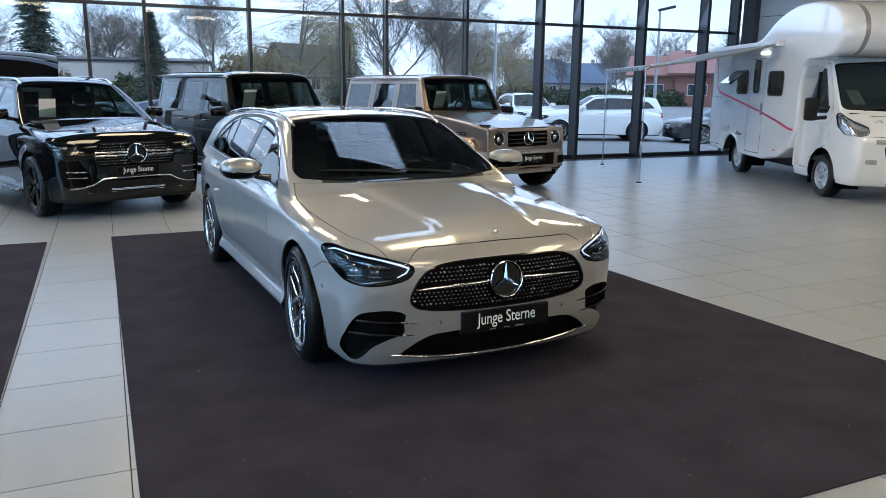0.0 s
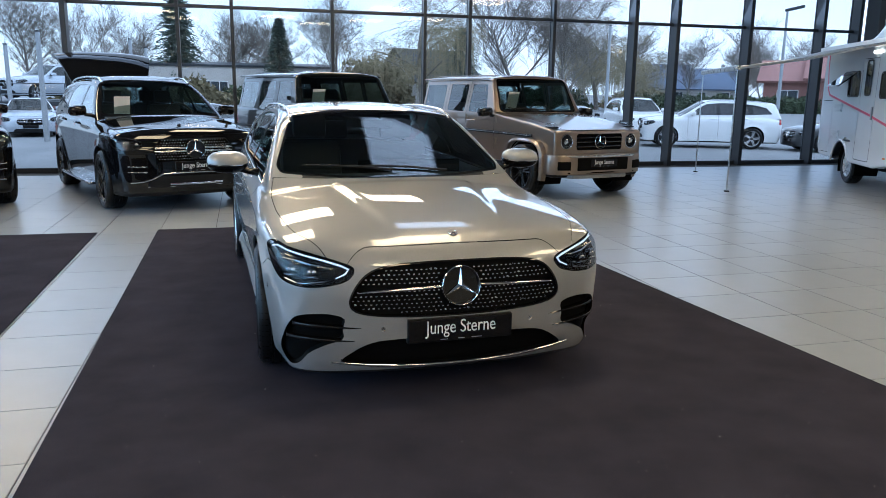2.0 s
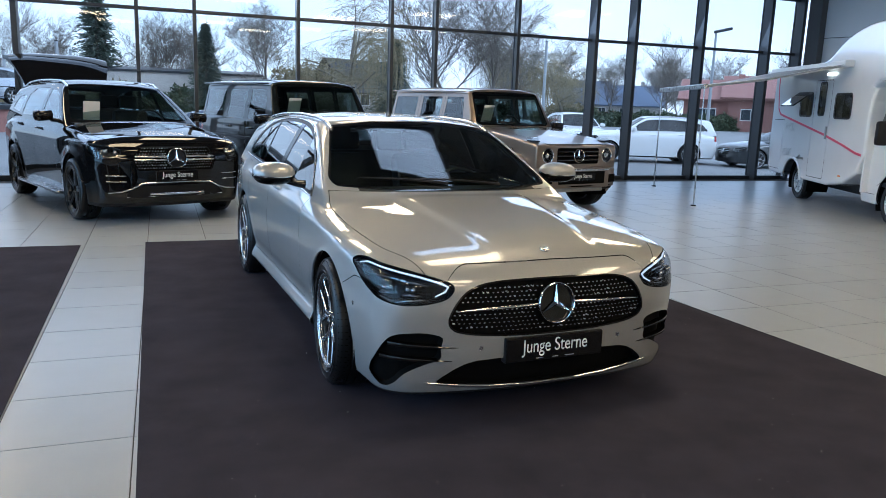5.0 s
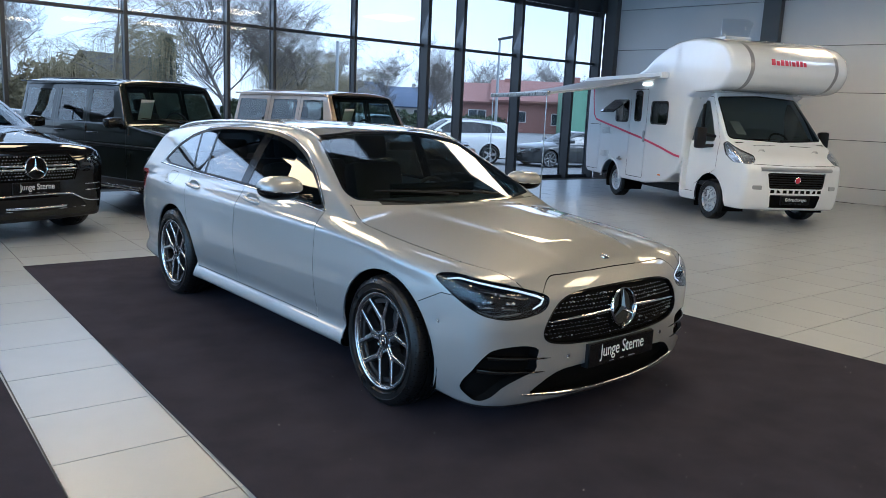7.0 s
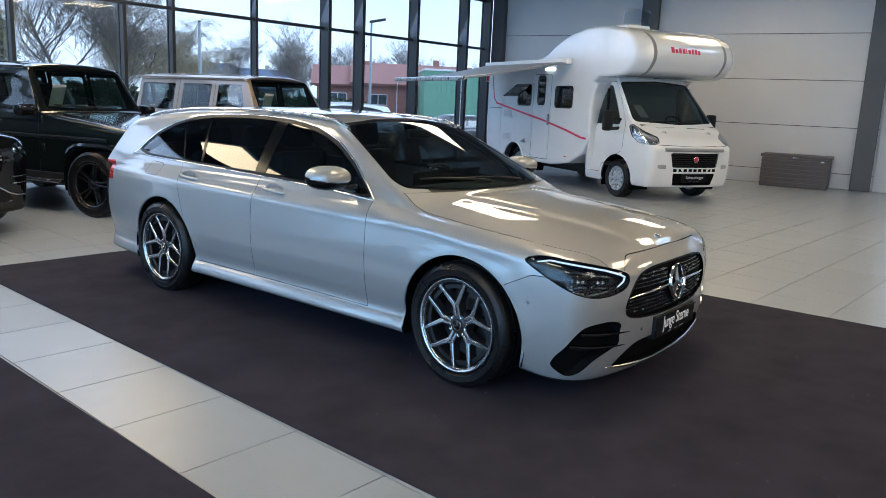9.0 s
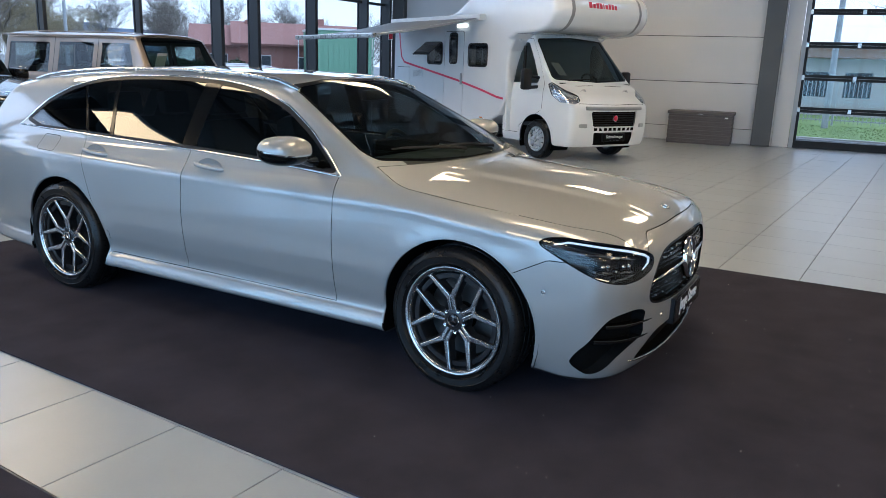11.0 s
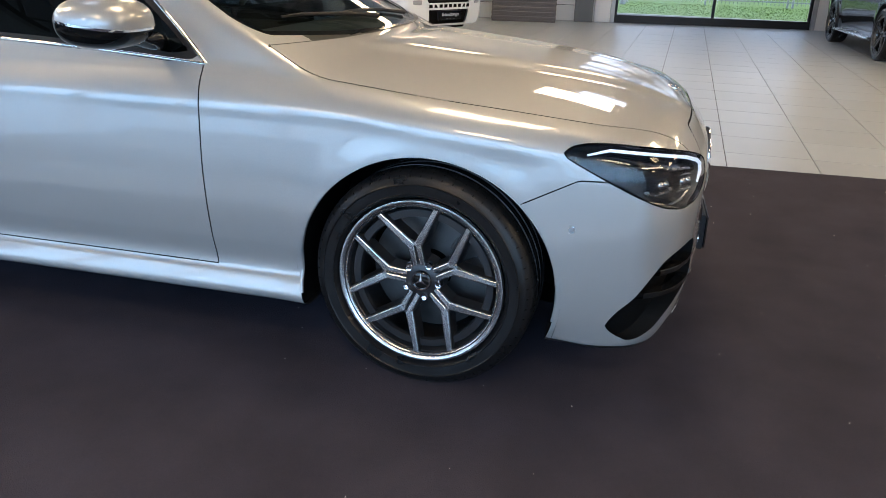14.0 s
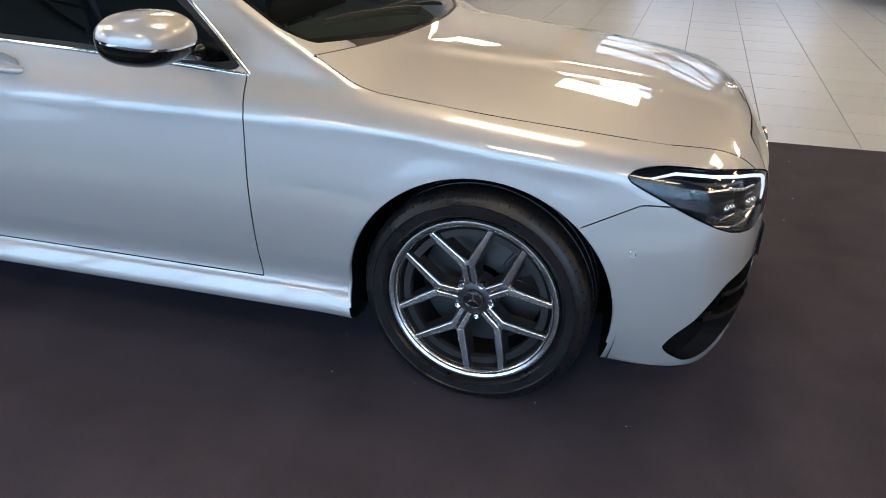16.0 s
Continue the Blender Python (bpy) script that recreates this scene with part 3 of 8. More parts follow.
for k, y in enumerate(np.arange(-6.5, 15.0, 4.3)):
    t = thing("roof_truss", pose(0, float(y), 0), "dark steel lattice truss under the ceiling", "truss", "roof trusses", "structure")
    for z in (ROOF - 0.12, ROOF - 0.78):
        part("chord", box((WEST, -0.06, z - 0.05), (15.2, 0.06, z + 0.05), 0.006), "steel_dark", t)
    bm = bmesh.new()
    for i, x in enumerate(np.arange(WEST + 0.2, 14.6, 0.9)):
        a, b = (ROOF - 0.73, ROOF - 0.17) if i % 2 else (ROOF - 0.17, ROOF - 0.73)
        add_tube(bm, [(float(x), 0, a), (float(x) + 0.9, 0, b)], 0.03, 6)
    part("lattice", bm, "steel_dark", t)

for k, (x, y) in enumerate([(0.35, 9.4), (1.1, 12.5), (3.5, 13.9), (7.6, 9.3), (-3.1, 13.5), (9.4, 4.4), (-3.0, 4.2), (-6.5, 8.0), (2.4, -1.0), (6.6, 1.0), (11.4, -1.0), (-2.4, -3.5), (6.5, -4.5), (13.4, 7.8), (2.6, 4.6), (-1.5, -6.5), (2.6, -4.2), (-5.4, 0.5), (4.5, -7.0), (9.0, -3.0)]):
    t = thing("ceiling_light", pose(x, y, ROOF - 0.95), "rectangular warm white ceiling light panel hung under the trusses", "ceiling light", "ceiling lights")
    part("frame", box((-0.74, -0.74, 0.0), (0.74, 0.74, 0.06), 0.01), "frame_white", t)
    part("diffuser", box((-0.70, -0.70, -0.008), (0.70, 0.70, -0.001)), "lamp_warm", t)
    for sx in (-0.5, 0.5):
        part("cable", tube([(sx, 0, 0.05), (sx, 0, 0.95)], 0.004, 5), "black", t)


# ---- mats ----
def floor_mat(name, corners, label):
    bm = bmesh.new()
    n = 24
    c = [Vector((*p, 0)) for p in corners]
    rng = random.Random(3)
    grid = [[bm.verts.new((c[0].lerp(c[1], i / n)).lerp(c[3].lerp(c[2], i / n), j / n) + Vector((0, 0, 0.008 + 0.0015 * noise.noise((i * 0.7, j * 0.7, 0))))) for i in range(n + 1)] for j in range(n + 1)]
    for j in range(n):
        for i in range(n):
            bm.faces.new((grid[j][i], grid[j][i + 1], grid[j + 1][i + 1], grid[j + 1][i]))
    out = bmesh.ops.extrude_face_region(bm, geom=bm.faces[:] )
    for v in [g for g in out["geom"] if isinstance(g, bmesh.types.BMVert)]:
        v.co.z = 0.001
    bmesh.ops.recalc_face_normals(bm, faces=bm.faces)
    t = tagged(part(name, bm, "carpet", None, "", None, 40), label, "floor mat")
    return t


floor_mat("floor_mat", [(0.03, 2.16), (4.46, 2.16), (3.94, 9.11), (-0.025, 9.09)], "dark aubergine carpet mat lying under the silver estate car")
floor_mat("floor_mat", [(-4.9, 2.16), (-0.60, 2.16), (-0.65, 9.02), (-4.9, 9.10)], "dark aubergine carpet mat beside a tiled strip")

# ---- car bodies: a smooth solid, meshed and then cut into its panels ----
def smax(a, b, k):
    h = np.clip(0.5 - 0.5 * (b - a) / k, 0, 1)
    return b + (a - b) * h + k * h * (1 - h)


def smin(a, b, k):
    return -smax(-a, -b, k)


def curve(*pts):
    """A smooth curve through (x, value) points without overshoot."""
    p = sorted(pts)
    xs, ys = np.array([a for a, _ in p], float), np.array([b for _, b in p], float)
    h, d = np.diff(xs), np.diff(ys) / np.diff(xs)
    m = np.zeros_like(xs)
    m[0], m[-1] = d[0], d[-1]
    for i in range(1, len(xs) - 1):
        if d[i - 1] * d[i] > 0:
            w1, w2 = 2 * h[i] + h[i - 1], h[i] + 2 * h[i - 1]
            m[i] = (w1 + w2) / (w1 / d[i - 1] + w2 / d[i])

    def at(x):
        x = np.clip(x, xs[0], xs[-1])
        i = np.clip(np.searchsorted(xs, x) - 1, 0, len(xs) - 2)
        t = (x - xs[i]) / h[i]
        return (2 * t**3 - 3 * t**2 + 1) * ys[i] + (t**3 - 2 * t**2 + t) * h[i] * m[i] + (3 * t**2 - 2 * t**3) * ys[i + 1] + (t**3 - t**2) * h[i] * m[i + 1]
    return at


def polygon(pts, r=0.0, soft=0):
    """Signed distance to a polygon in two coordinates, with its corners cut soft times and rounded by r."""
    P = np.array(pts, float)
    for _ in range(soft):
        n = np.roll(P, -1, 0)
        P = np.stack([P * 0.78 + n * 0.22, P * 0.22 + n * 0.78], 1).reshape(-1, 2)
    if r:
        # pull the outline in by r, so that the rounded one keeps its size
        e = np.roll(P, -1, 0) - P
        s = np.sign(np.sum(e[:, 0] * np.roll(e, -1, 0)[:, 1] - e[:, 1] * np.roll(e, -1, 0)[:, 0]))
        nrm = np.stack([e[:, 1], -e[:, 0]], 1) * s / (np.linalg.norm(e, axis=1, keepdims=True) + 1e-9)
        b = nrm + np.roll(nrm, 1, 0)
        P = P - b / np.maximum(np.sum(b * b, 1, keepdims=True), 0.5) * 2 * r

    def at(u, v):
        d = np.full(u.shape, 1e9)
        ins = np.zeros(u.shape, bool)
        for (ax, ay), (bx, by) in zip(P, np.roll(P, -1, 0)):
            ex, ey, wx, wy = bx - ax, by - ay, u - ax, v - ay
            t = np.clip((wx * ex + wy * ey) / (ex * ex + ey * ey + 1e-12), 0, 1)
            d = np.minimum(d, (wx - ex * t) ** 2 + (wy - ey * t) ** 2)
            ins ^= ((ay > v) != (by > v)) & (u < ex * (v - ay) / (ey if abs(ey) > 1e-12 else 1e-12) + ax)
        return np.where(ins, -1, 1) * np.sqrt(d) - r
    return at


def solid_mesh(f, lo, hi, h):
    """The surface f = 0 as quads of about h, with vertices and normals drawn exactly onto it."""
    ax = [np.arange(a, b + h, h) for a, b in zip(lo, hi)]
    X, Y, Z = np.meshgrid(*ax, indexing="ij")
    F = np.empty(X.shape, np.float32)
    for i in range(0, X.shape[0], 40):
        F[i:i + 40] = f(X[i:i + 40], Y[i:i + 40], Z[i:i + 40])
    S = F < 0
    cnt = sum(S[a:S.shape[0] - 1 + a, b:S.shape[1] - 1 + b, c:S.shape[2] - 1 + c].astype(np.int8) for a in (0, 1) for b in (0, 1) for c in (0, 1))
    act = (cnt > 0) & (cnt < 8)
    idx = -np.ones(act.shape, np.int64)
    cells = np.argwhere(act)
    idx[act] = np.arange(len(cells))
    acc, num = np.zeros((len(cells), 3)), np.zeros(len(cells))
    for d in range(3):
        o = [k for k in range(3) if k != d]
        for p in (0, 1):
            for q in (0, 1):
                a = cells.copy()
                a[:, o[0]] += p
                a[:, o[1]] += q
                b = a.copy()
                b[:, d] += 1
                fa, fb = F[tuple(a.T)], F[tuple(b.T)]
                on = (fa < 0) != (fb < 0)
                t = np.where(on, fa / np.where(on, fa - fb, 1), 0)
                pt = a.astype(float)
                pt[:, d] += t
                acc[on] += pt[on]
                num[on] += 1
    V = acc / num[:, None] * h + np.array([a[0] for a in ax])
    Q = []
    for d in range(3):
        o1, o2 = (d + 1) % 3, (d + 2) % 3
        sl = [slice(None)] * 3
        sl2 = [slice(None)] * 3
        sl[d], sl2[d] = slice(0, -1), slice(1, None)
        A, B = S[tuple(sl)], S[tuple(sl2)]
        e = np.argwhere(A != B)
        e = e[(e[:, o1] > 0) & (e[:, o2] > 0) & (e[:, o1] < F.shape[o1] - 1) & (e[:, o2] < F.shape[o2] - 1)]
        quad = []
        for p, q in ((1, 1), (0, 1), (0, 0), (1, 0)):
            c = e.copy()
            c[:, o1] -= p
            c[:, o2] -= q
            quad.append(idx[tuple(c.T)])
        quad = np.stack(quad, 1)
        flip = ~A[tuple(e.T)]
        quad[flip] = quad[flip][:, ::-1]
        Q.append(quad)
    Q = np.concatenate(Q)
    Q = Q[(Q >= 0).all(1)]

    def grad(P):
        s = 0.002
        g = np.stack([f(*(P + s * np.eye(3)[k]).T) - f(*(P - s * np.eye(3)[k]).T) for k in range(3)], 1) / (2 * s)
        return g
    for _ in range(4):
        v, g = f(*V.T), grad(V)
        V -= np.clip((v / np.maximum((g * g).sum(1), 1e-6)), -h, h)[:, None] * g
    N = grad(V)
    N /= np.maximum(np.linalg.norm(N, axis=1, keepdims=True), 1e-9)
    return V, Q, N


def shell(V, Q, N):
    """A bmesh of the surface that keeps its normals through later cuts."""
    bm = bmesh.new()
    ly = bm.verts.layers.float_vector.new("nrm")
    vs = [bm.verts.new(v) for v in V.tolist()]
    for v, n in zip(vs, N.tolist()):
        v[ly] = n
    for q in Q.tolist():
        try:
            bm.faces.new([vs[i] for i in q])
        except ValueError:
            pass
    return bm


def knife(bm, g):
    """Cuts the faces exactly along g(x, y, z) = 0."""
    bm.verts.index_update()
    P = np.array([v.co[:] for v in bm.verts])
    d = g(P[:, 0], P[:, 1], P[:, 2])
    d = np.where(np.abs(d) < 2e-5, 2e-5, d).tolist()
    fresh = set()
    for e in [e for e in bm.edges if (d[e.verts[0].index] < 0) != (d[e.verts[1].index] < 0)]:
        a, b = e.verts
        da, db = d[a.index], d[b.index]
        _, nv = bmesh.utils.edge_split(e, a, da / (da - db))
        fresh.add(nv)
    for f in {f for v in fresh for f in v.link_faces}:
        ring = [v for v in f.verts if v in fresh]
        if len(ring) == 2:
            try:
                bmesh.utils.face_split(f, ring[0], ring[1])
            except ValueError:
                pass
        elif len(ring) == 4:
            for a, b in ((ring[0], ring[1]), (ring[2], ring[3])):
                for ff in [x for x in a.link_faces if b in x.verts]:
                    try:
                        bmesh.utils.face_split(ff, a, b)
                        break
                    except ValueError:
                        pass


def take(bm, labels):
    """Splits the shell by a label for each face into arrays: label -> vertices, faces, normals."""
    ly = bm.verts.layers.float_vector["nrm"]
    out = {}
    for f, lab in zip(bm.faces, labels):
        vs, fs, ns, ix = out.setdefault(lab, ([], [], [], {}))
        loop = []
        for v in f.verts:
            k = ix.get(v)
            if k is None:
                k = ix[v] = len(vs)
                vs.append(v.co[:])
                ns.append(v[ly][:])
            loop.append(k)
        fs.append(loop)
    return {k: (np.array(a), b, np.array(c)) for k, (a, b, c, _) in out.items()}


def skin(name, piece, material, parent, label="", shift=0.0, flip=False, along=None):
    """Links one piece of the shell; shift moves it along its normals, along by a vector."""
    V, Fc, N = piece
    V = V + N * shift
    if along is not None:
        V = V + np.array(along)
    N = N / np.maximum(np.linalg.norm(N, axis=1, keepdims=True), 1e-9)
    if flip:
        Fc, N = [f[::-1] for f in Fc], -N
    me = bpy.data.meshes.new(name)
    me.from_pydata(V.tolist(), [], Fc)
    me.polygons.foreach_set("use_smooth", [True] * len(me.polygons))
    me.materials.append(M[material] if isinstance(material, str) else material)
    me.normals_split_custom_set_from_vertices(N.tolist())
    o = new(name, me)
    o.parent = parent
    if label:
        o["label"] = label
    return o


def rim_walls(name, piece, material, parent, push):
    """The side walls of a recess: the border of a piece, carried inwards by push(V, N)."""
    V, Fc, N = piece
    edges = {}
    for f in Fc:
        for a, b in zip(f, f[1:] + f[:1]):
            if (b, a) in edges:
                edges.pop((b, a))
            else:
                edges[(a, b)] = 1
    W = push(V, N)
    vs, fs, ix = [], [], {}

    def vid(k, inner):
        if (k, inner) not in ix:
            ix[(k, inner)] = len(vs)
            vs.append((W if inner else V)[k].tolist())
        return ix[(k, inner)]
    for a, b in edges:
        fs.append((vid(b, 0), vid(b, 1), vid(a, 1), vid(a, 0)))
    me = bpy.data.meshes.new(name)
    me.from_pydata(vs, [], fs)
    me.materials.append(M[material])
    o = new(name, me)
    o.parent = parent
    return o


def split_lr(pieces, keys):
    """Parts that come in pairs: keeps the right and left halves apart."""
    for k in keys:
        if k not in pieces:
            continue
        V, Fc, N = pieces.pop(k)
        for side, tag in ((-1, "_r"), (1, "_l")):
            fs = [f for f in Fc if sum(V[i][1] for i in f) * side > 0]
            used = sorted({i for f in fs for i in f})
            mp = {i: n for n, i in enumerate(used)}
            pieces[k + tag] = (V[used], [[mp[i] for i in f] for f in fs], N[used])


# ---- wheels ----
def wheel(parent, x, y, R, rim_r, width, style, side, face="rim_bright", dark="rim_dark", spin=0.0, detail=True, cap="gloss_black"):
    """A wheel with its axis along y; side is -1 for the car's right, whose face looks to -y."""
    w = new("wheel")
    w.parent = parent
    w.matrix_basis = pose(x, y, R - 0.008, 0, spin, 0) if side < 0 else pose(x, y, R - 0.008, 0, spin, 180)
    h = width / 2
    n = 96 if detail else 40
    # the face looks to -y
    b = 0.02
    part("tyre", lathe([(rim_r + 0.002, -h + 0.03), (rim_r + 0.010, -h + 0.008), (rim_r + 0.016, -h - 0.001), (rim_r + 0.019, -h - 0.005), (rim_r + 0.022, -h - 0.001), (R - 0.044, -h - 0.005), (R - 0.041, -h - 0.008), (R - 0.037, -h - 0.003), (R - 0.026, -h + 0.001), (R - 0.010, -h + 0.012), (R - 0.003, -h + 0.027), (R - 0.0005, -h + 0.05), (R, -0.052), (R - 0.008, -0.05), (R - 0.008, -0.042), (R, -0.04), (R + 0.0, -0.006), (R - 0.008, -0.004), (R - 0.008, 0.004), (R, 0.006), (R, 0.04), (R - 0.008, 0.042), (R - 0.008, 0.05), (R, 0.052), (R - 0.003, h - 0.04), (R - 0.03, h - 0.004), (rim_r + 0.03, h), (rim_r, h - 0.03)], n), "rubber", w, "", None, 35)
    if detail:
        bm = bmesh.new()
        for k in range(64):
            a = 2 * math.pi * k / 64
            m = Matrix.Rotation(a, 4, "Y")
            for s0, s1 in ((-h + 0.056, -0.058), (0.058, h - 0.06)):
                add_box(bm, (-0.0025, s0, R - 0.0075), (0.0025, s1, R + 0.0006), 0, m @ Matrix.Rotation(0.06, 4, "Y"))
            add_box(bm, (-0.0018, -0.017, -0.003), (0.0018, 0.017, 0.0012), 0, m @ Matrix.Translation((0, -h + 0.036, R - 0.0035)) @ Matrix.Rotation(radians(9), 4, "X"))
            add_box(bm, (-0.0018, -0.011, -0.003), (0.0018, 0.011, 0.0012), 0, m @ Matrix.Translation((0, -h + 0.012, R - 0.0135)) @ Matrix.Rotation(radians(38), 4, "X"))
        part("tread_pattern", bm, "gap", w)["kind"] = "stuff"
    part("barrel", lathe([(rim_r + 0.004, -h + 0.012), (rim_r - 0.004, -h + 0.004), (rim_r - 0.016, -h + 0.006), (rim_r - 0.022, -h + 0.016), (rim_r - 0.03, -h + 0.06), (rim_r - 0.045, h - 0.06), (rim_r - 0.01, h - 0.01), (rim_r + 0.004, h - 0.012)], n), dark, w, "", None, 35)
    part("rim_ring", lathe([(rim_r + 0.005, -h + 0.010), (rim_r + 0.001, -h + 0.002), (rim_r - 0.005, -h + 0.001), (rim_r - 0.008, -h + 0.003), (rim_r - 0.018, -h + 0.008), (rim_r - 0.021, -h + 0.012), (rim_r - 0.024, -h + 0.026)], n), face, w, "", None, 50)
    fy = -h + 0.016        # front of the spokes at the rim
    hy = -h + 0.034        # at the hub
    bright, deep = bmesh.new(), bmesh.new()

    def bar(p0, p1, w0, w1, y0, y1, bm, depth, lift=0.0):
        """A tapering bar between two points of the wheel's plane."""
        p0, p1 = Vector((p0[0], 0, p0[1])), Vector((p1[0], 0, p1[1]))
        d = (p1 - p0).normalized()
        s = Vector((-d.z, 0, d.x))
        c = []
        for p, ww, yy in ((p0, w0, y0), (p1, w1, y1)):
            for k, yo, f in ((-1, 0, 1.0), (1, 0, 1.0), (1, depth, 1.45), (-1, depth, 1.45)):
                c.append(bm.verts.new(p + s * (k * ww / 2 * f) + Vector((0, yy + yo + lift, 0))))
        fs = [(0, 1, 5, 4), (1, 2, 6, 5), (2, 3, 7, 6), (3, 0, 4, 7), (3, 2, 1, 0), (4, 5, 6, 7)]
        for f in fs:
            bm.faces.new([c[i] for i in f])

    def pol(r, a):
        return (r * math.cos(a), r * math.sin(a))
    if style == "y":            # five double spokes, each splitting towards the rim
        for k in range(5):
            a = 2 * math.pi * k / 5 + math.pi / 2 + 0.20
            for s in (-1, 1):
                q0, q1, q2 = pol(0.052, a + s * 0.24), pol(rim_r * 0.45, a + s * 0.105), pol(rim_r - 0.016, a + s * 0.40)
                bar(q0, q1, 0.013, 0.017, hy - 0.004, hy - 0.010, bright, 0.008)
                bar(q1, q2, 0.021, 0.014, hy - 0.010, fy - 0.003, bright, 0.008)
                bar(q0, q1, 0.020, 0.024, hy - 0.004, hy - 0.010, deep, 0.05, 0.005)
                bar(q1, q2, 0.028, 0.021, hy - 0.010, fy - 0.003, deep, 0.045, 0.005)
                bar(pol(rim_r * 0.43, a + s * 0.05), pol(rim_r * 0.50, a + s * 0.16), 0.022, 0.020, hy - 0.0095, hy - 0.0095, bright, 0.008)
            bar(pol(0.04, a), pol(rim_r * 0.46, a), 0.03, 0.03, hy + 0.010, hy + 0.004, deep, 0.04)
        part("inner_lip", lathe([(rim_r - 0.062, fy + 0.03), (rim_r - 0.058, fy + 0.018), (rim_r - 0.036, fy + 0.018), (rim_r - 0.032, fy + 0.03)], n), dark, w, "", None, 40)
    elif style == "multi":      # ten slender spokes in pairs
        for k in range(5):
            a = 2 * math.pi * k / 5 + math.pi / 2
            for s in (-1, 1):
                bar(pol(0.05, a + s * 0.25), pol(rim_r - 0.01, a + s * 0.13), 0.026, 0.022, hy, fy, bright, 0.014)
                bar(pol(0.05, a + s * 0.25), pol(rim_r - 0.01, a + s * 0.13), 0.030, 0.024, hy, fy, deep, 0.05, 0.008)
    elif style == "star":       # five broad twin spokes
        for k in range(5):
            a = 2 * math.pi * k / 5 + math.pi / 2
            for s in (-1, 1):
                bar(pol(0.04, a + s * 0.5), pol(rim_r - 0.01, a + s * 0.09), 0.036, 0.03, hy, fy, bright, 0.016)
                bar(pol(0.04, a + s * 0.5), pol(rim_r - 0.01, a + s * 0.09), 0.040, 0.032, hy, fy, deep, 0.05, 0.010)
    else:                       # plain ten-hole wheel
        for k in range(10):
            a = 2 * math.pi * k / 10
            bar(pol(0.06, a), pol(rim_r - 0.012, a), 0.05, 0.05, hy - 0.015, fy + 0.01, bright, 0.02)
    bmesh.ops.recalc_face_normals(bright, faces=bright.faces)
    bmesh.ops.bevel(bright, geom=[e for e in bright.edges if e.calc_length() > 0.03], offset=0.0018, segments=1, affect="EDGES")
    bmesh.ops.recalc_face_normals(deep, faces=deep.faces)
    part("spoke_face", bright, face, w, "machined bright spoke faces" if face == "rim_bright" else "")
    part("spoke_back", deep, dark, w)
    part("hub", lathe([(0.001, hy - 0.004), (0.030, hy - 0.004), (0.058, hy + 0.002), (0.066, hy + 0.012), (0.07, hy + 0.06), (0.001, hy + 0.06)], 40), dark, w, "", None, 40)
    hc = part("hub_cap", lathe([(0.001, hy - 0.012), (0.026, hy - 0.012), (0.032, hy - 0.008), (0.034, hy + 0.002)], 36), cap, w, "", None, 40)
    if detail:
        part("cap_ring", lathe([(0.026, hy - 0.0115), (0.027, hy - 0.0145), (0.030, hy - 0.0145), (0.0315, hy - 0.010)], 36), "chrome", w, "", None, 40)
        bm = bmesh.new()
        for k in range(3):
            a = math.pi / 2 + 2 * math.pi * k / 3
            bar(pol(0.0, a), pol(0.024, a), 0.007, 0.0015, hy - 0.0145, hy - 0.0125, bm, 0.002)
        bmesh.ops.recalc_face_normals(bm, faces=bm.faces)
        part("cap_star", bm, "chrome", w)
        for k in range(5):
            a = 2 * math.pi * k / 5 + math.pi / 2 + 0.20 + math.pi / 5
            m = Matrix.Translation((0.056 * math.cos(a), hy - 0.002, 0.056 * math.sin(a)))
            bm = lathe([(0.001, 0.004), (0.006, 0.004), (0.007, -0.004), (0.0105, -0.005), (0.0125, 0.0), (0.0125, 0.012)], 14)
            part("wheel_bolt", bm, "chrome", w, "", m, 40)
    part("brake_disc", lathe([(0.07, 0.01), (rim_r * 0.74, 0.01), (rim_r * 0.74, 0.035), (0.07, 0.035)], 48, True), "disc", w, "", None, 30)
    if detail:
        bm = bmesh.new()
        add_prism(bm, [(rim_r * 0.80 * math.cos(a), rim_r * 0.80 * math.sin(a)) for a in np.linspace(0.45, 0.95, 7)] + [(rim_r * 0.45 * math.cos(a), rim_r * 0.45 * math.sin(a)) for a in np.linspace(0.95, 0.45, 5)], -0.03, 0.06, "y", 0.006)
        part("caliper", bm, "rim_dark", w, "grey brake caliper")
    part("back_plate", lathe([(0.001, 0.05), (rim_r - 0.03, 0.05), (rim_r - 0.03, 0.056), (0.001, 0.056)], 40), "well", w)
    return w


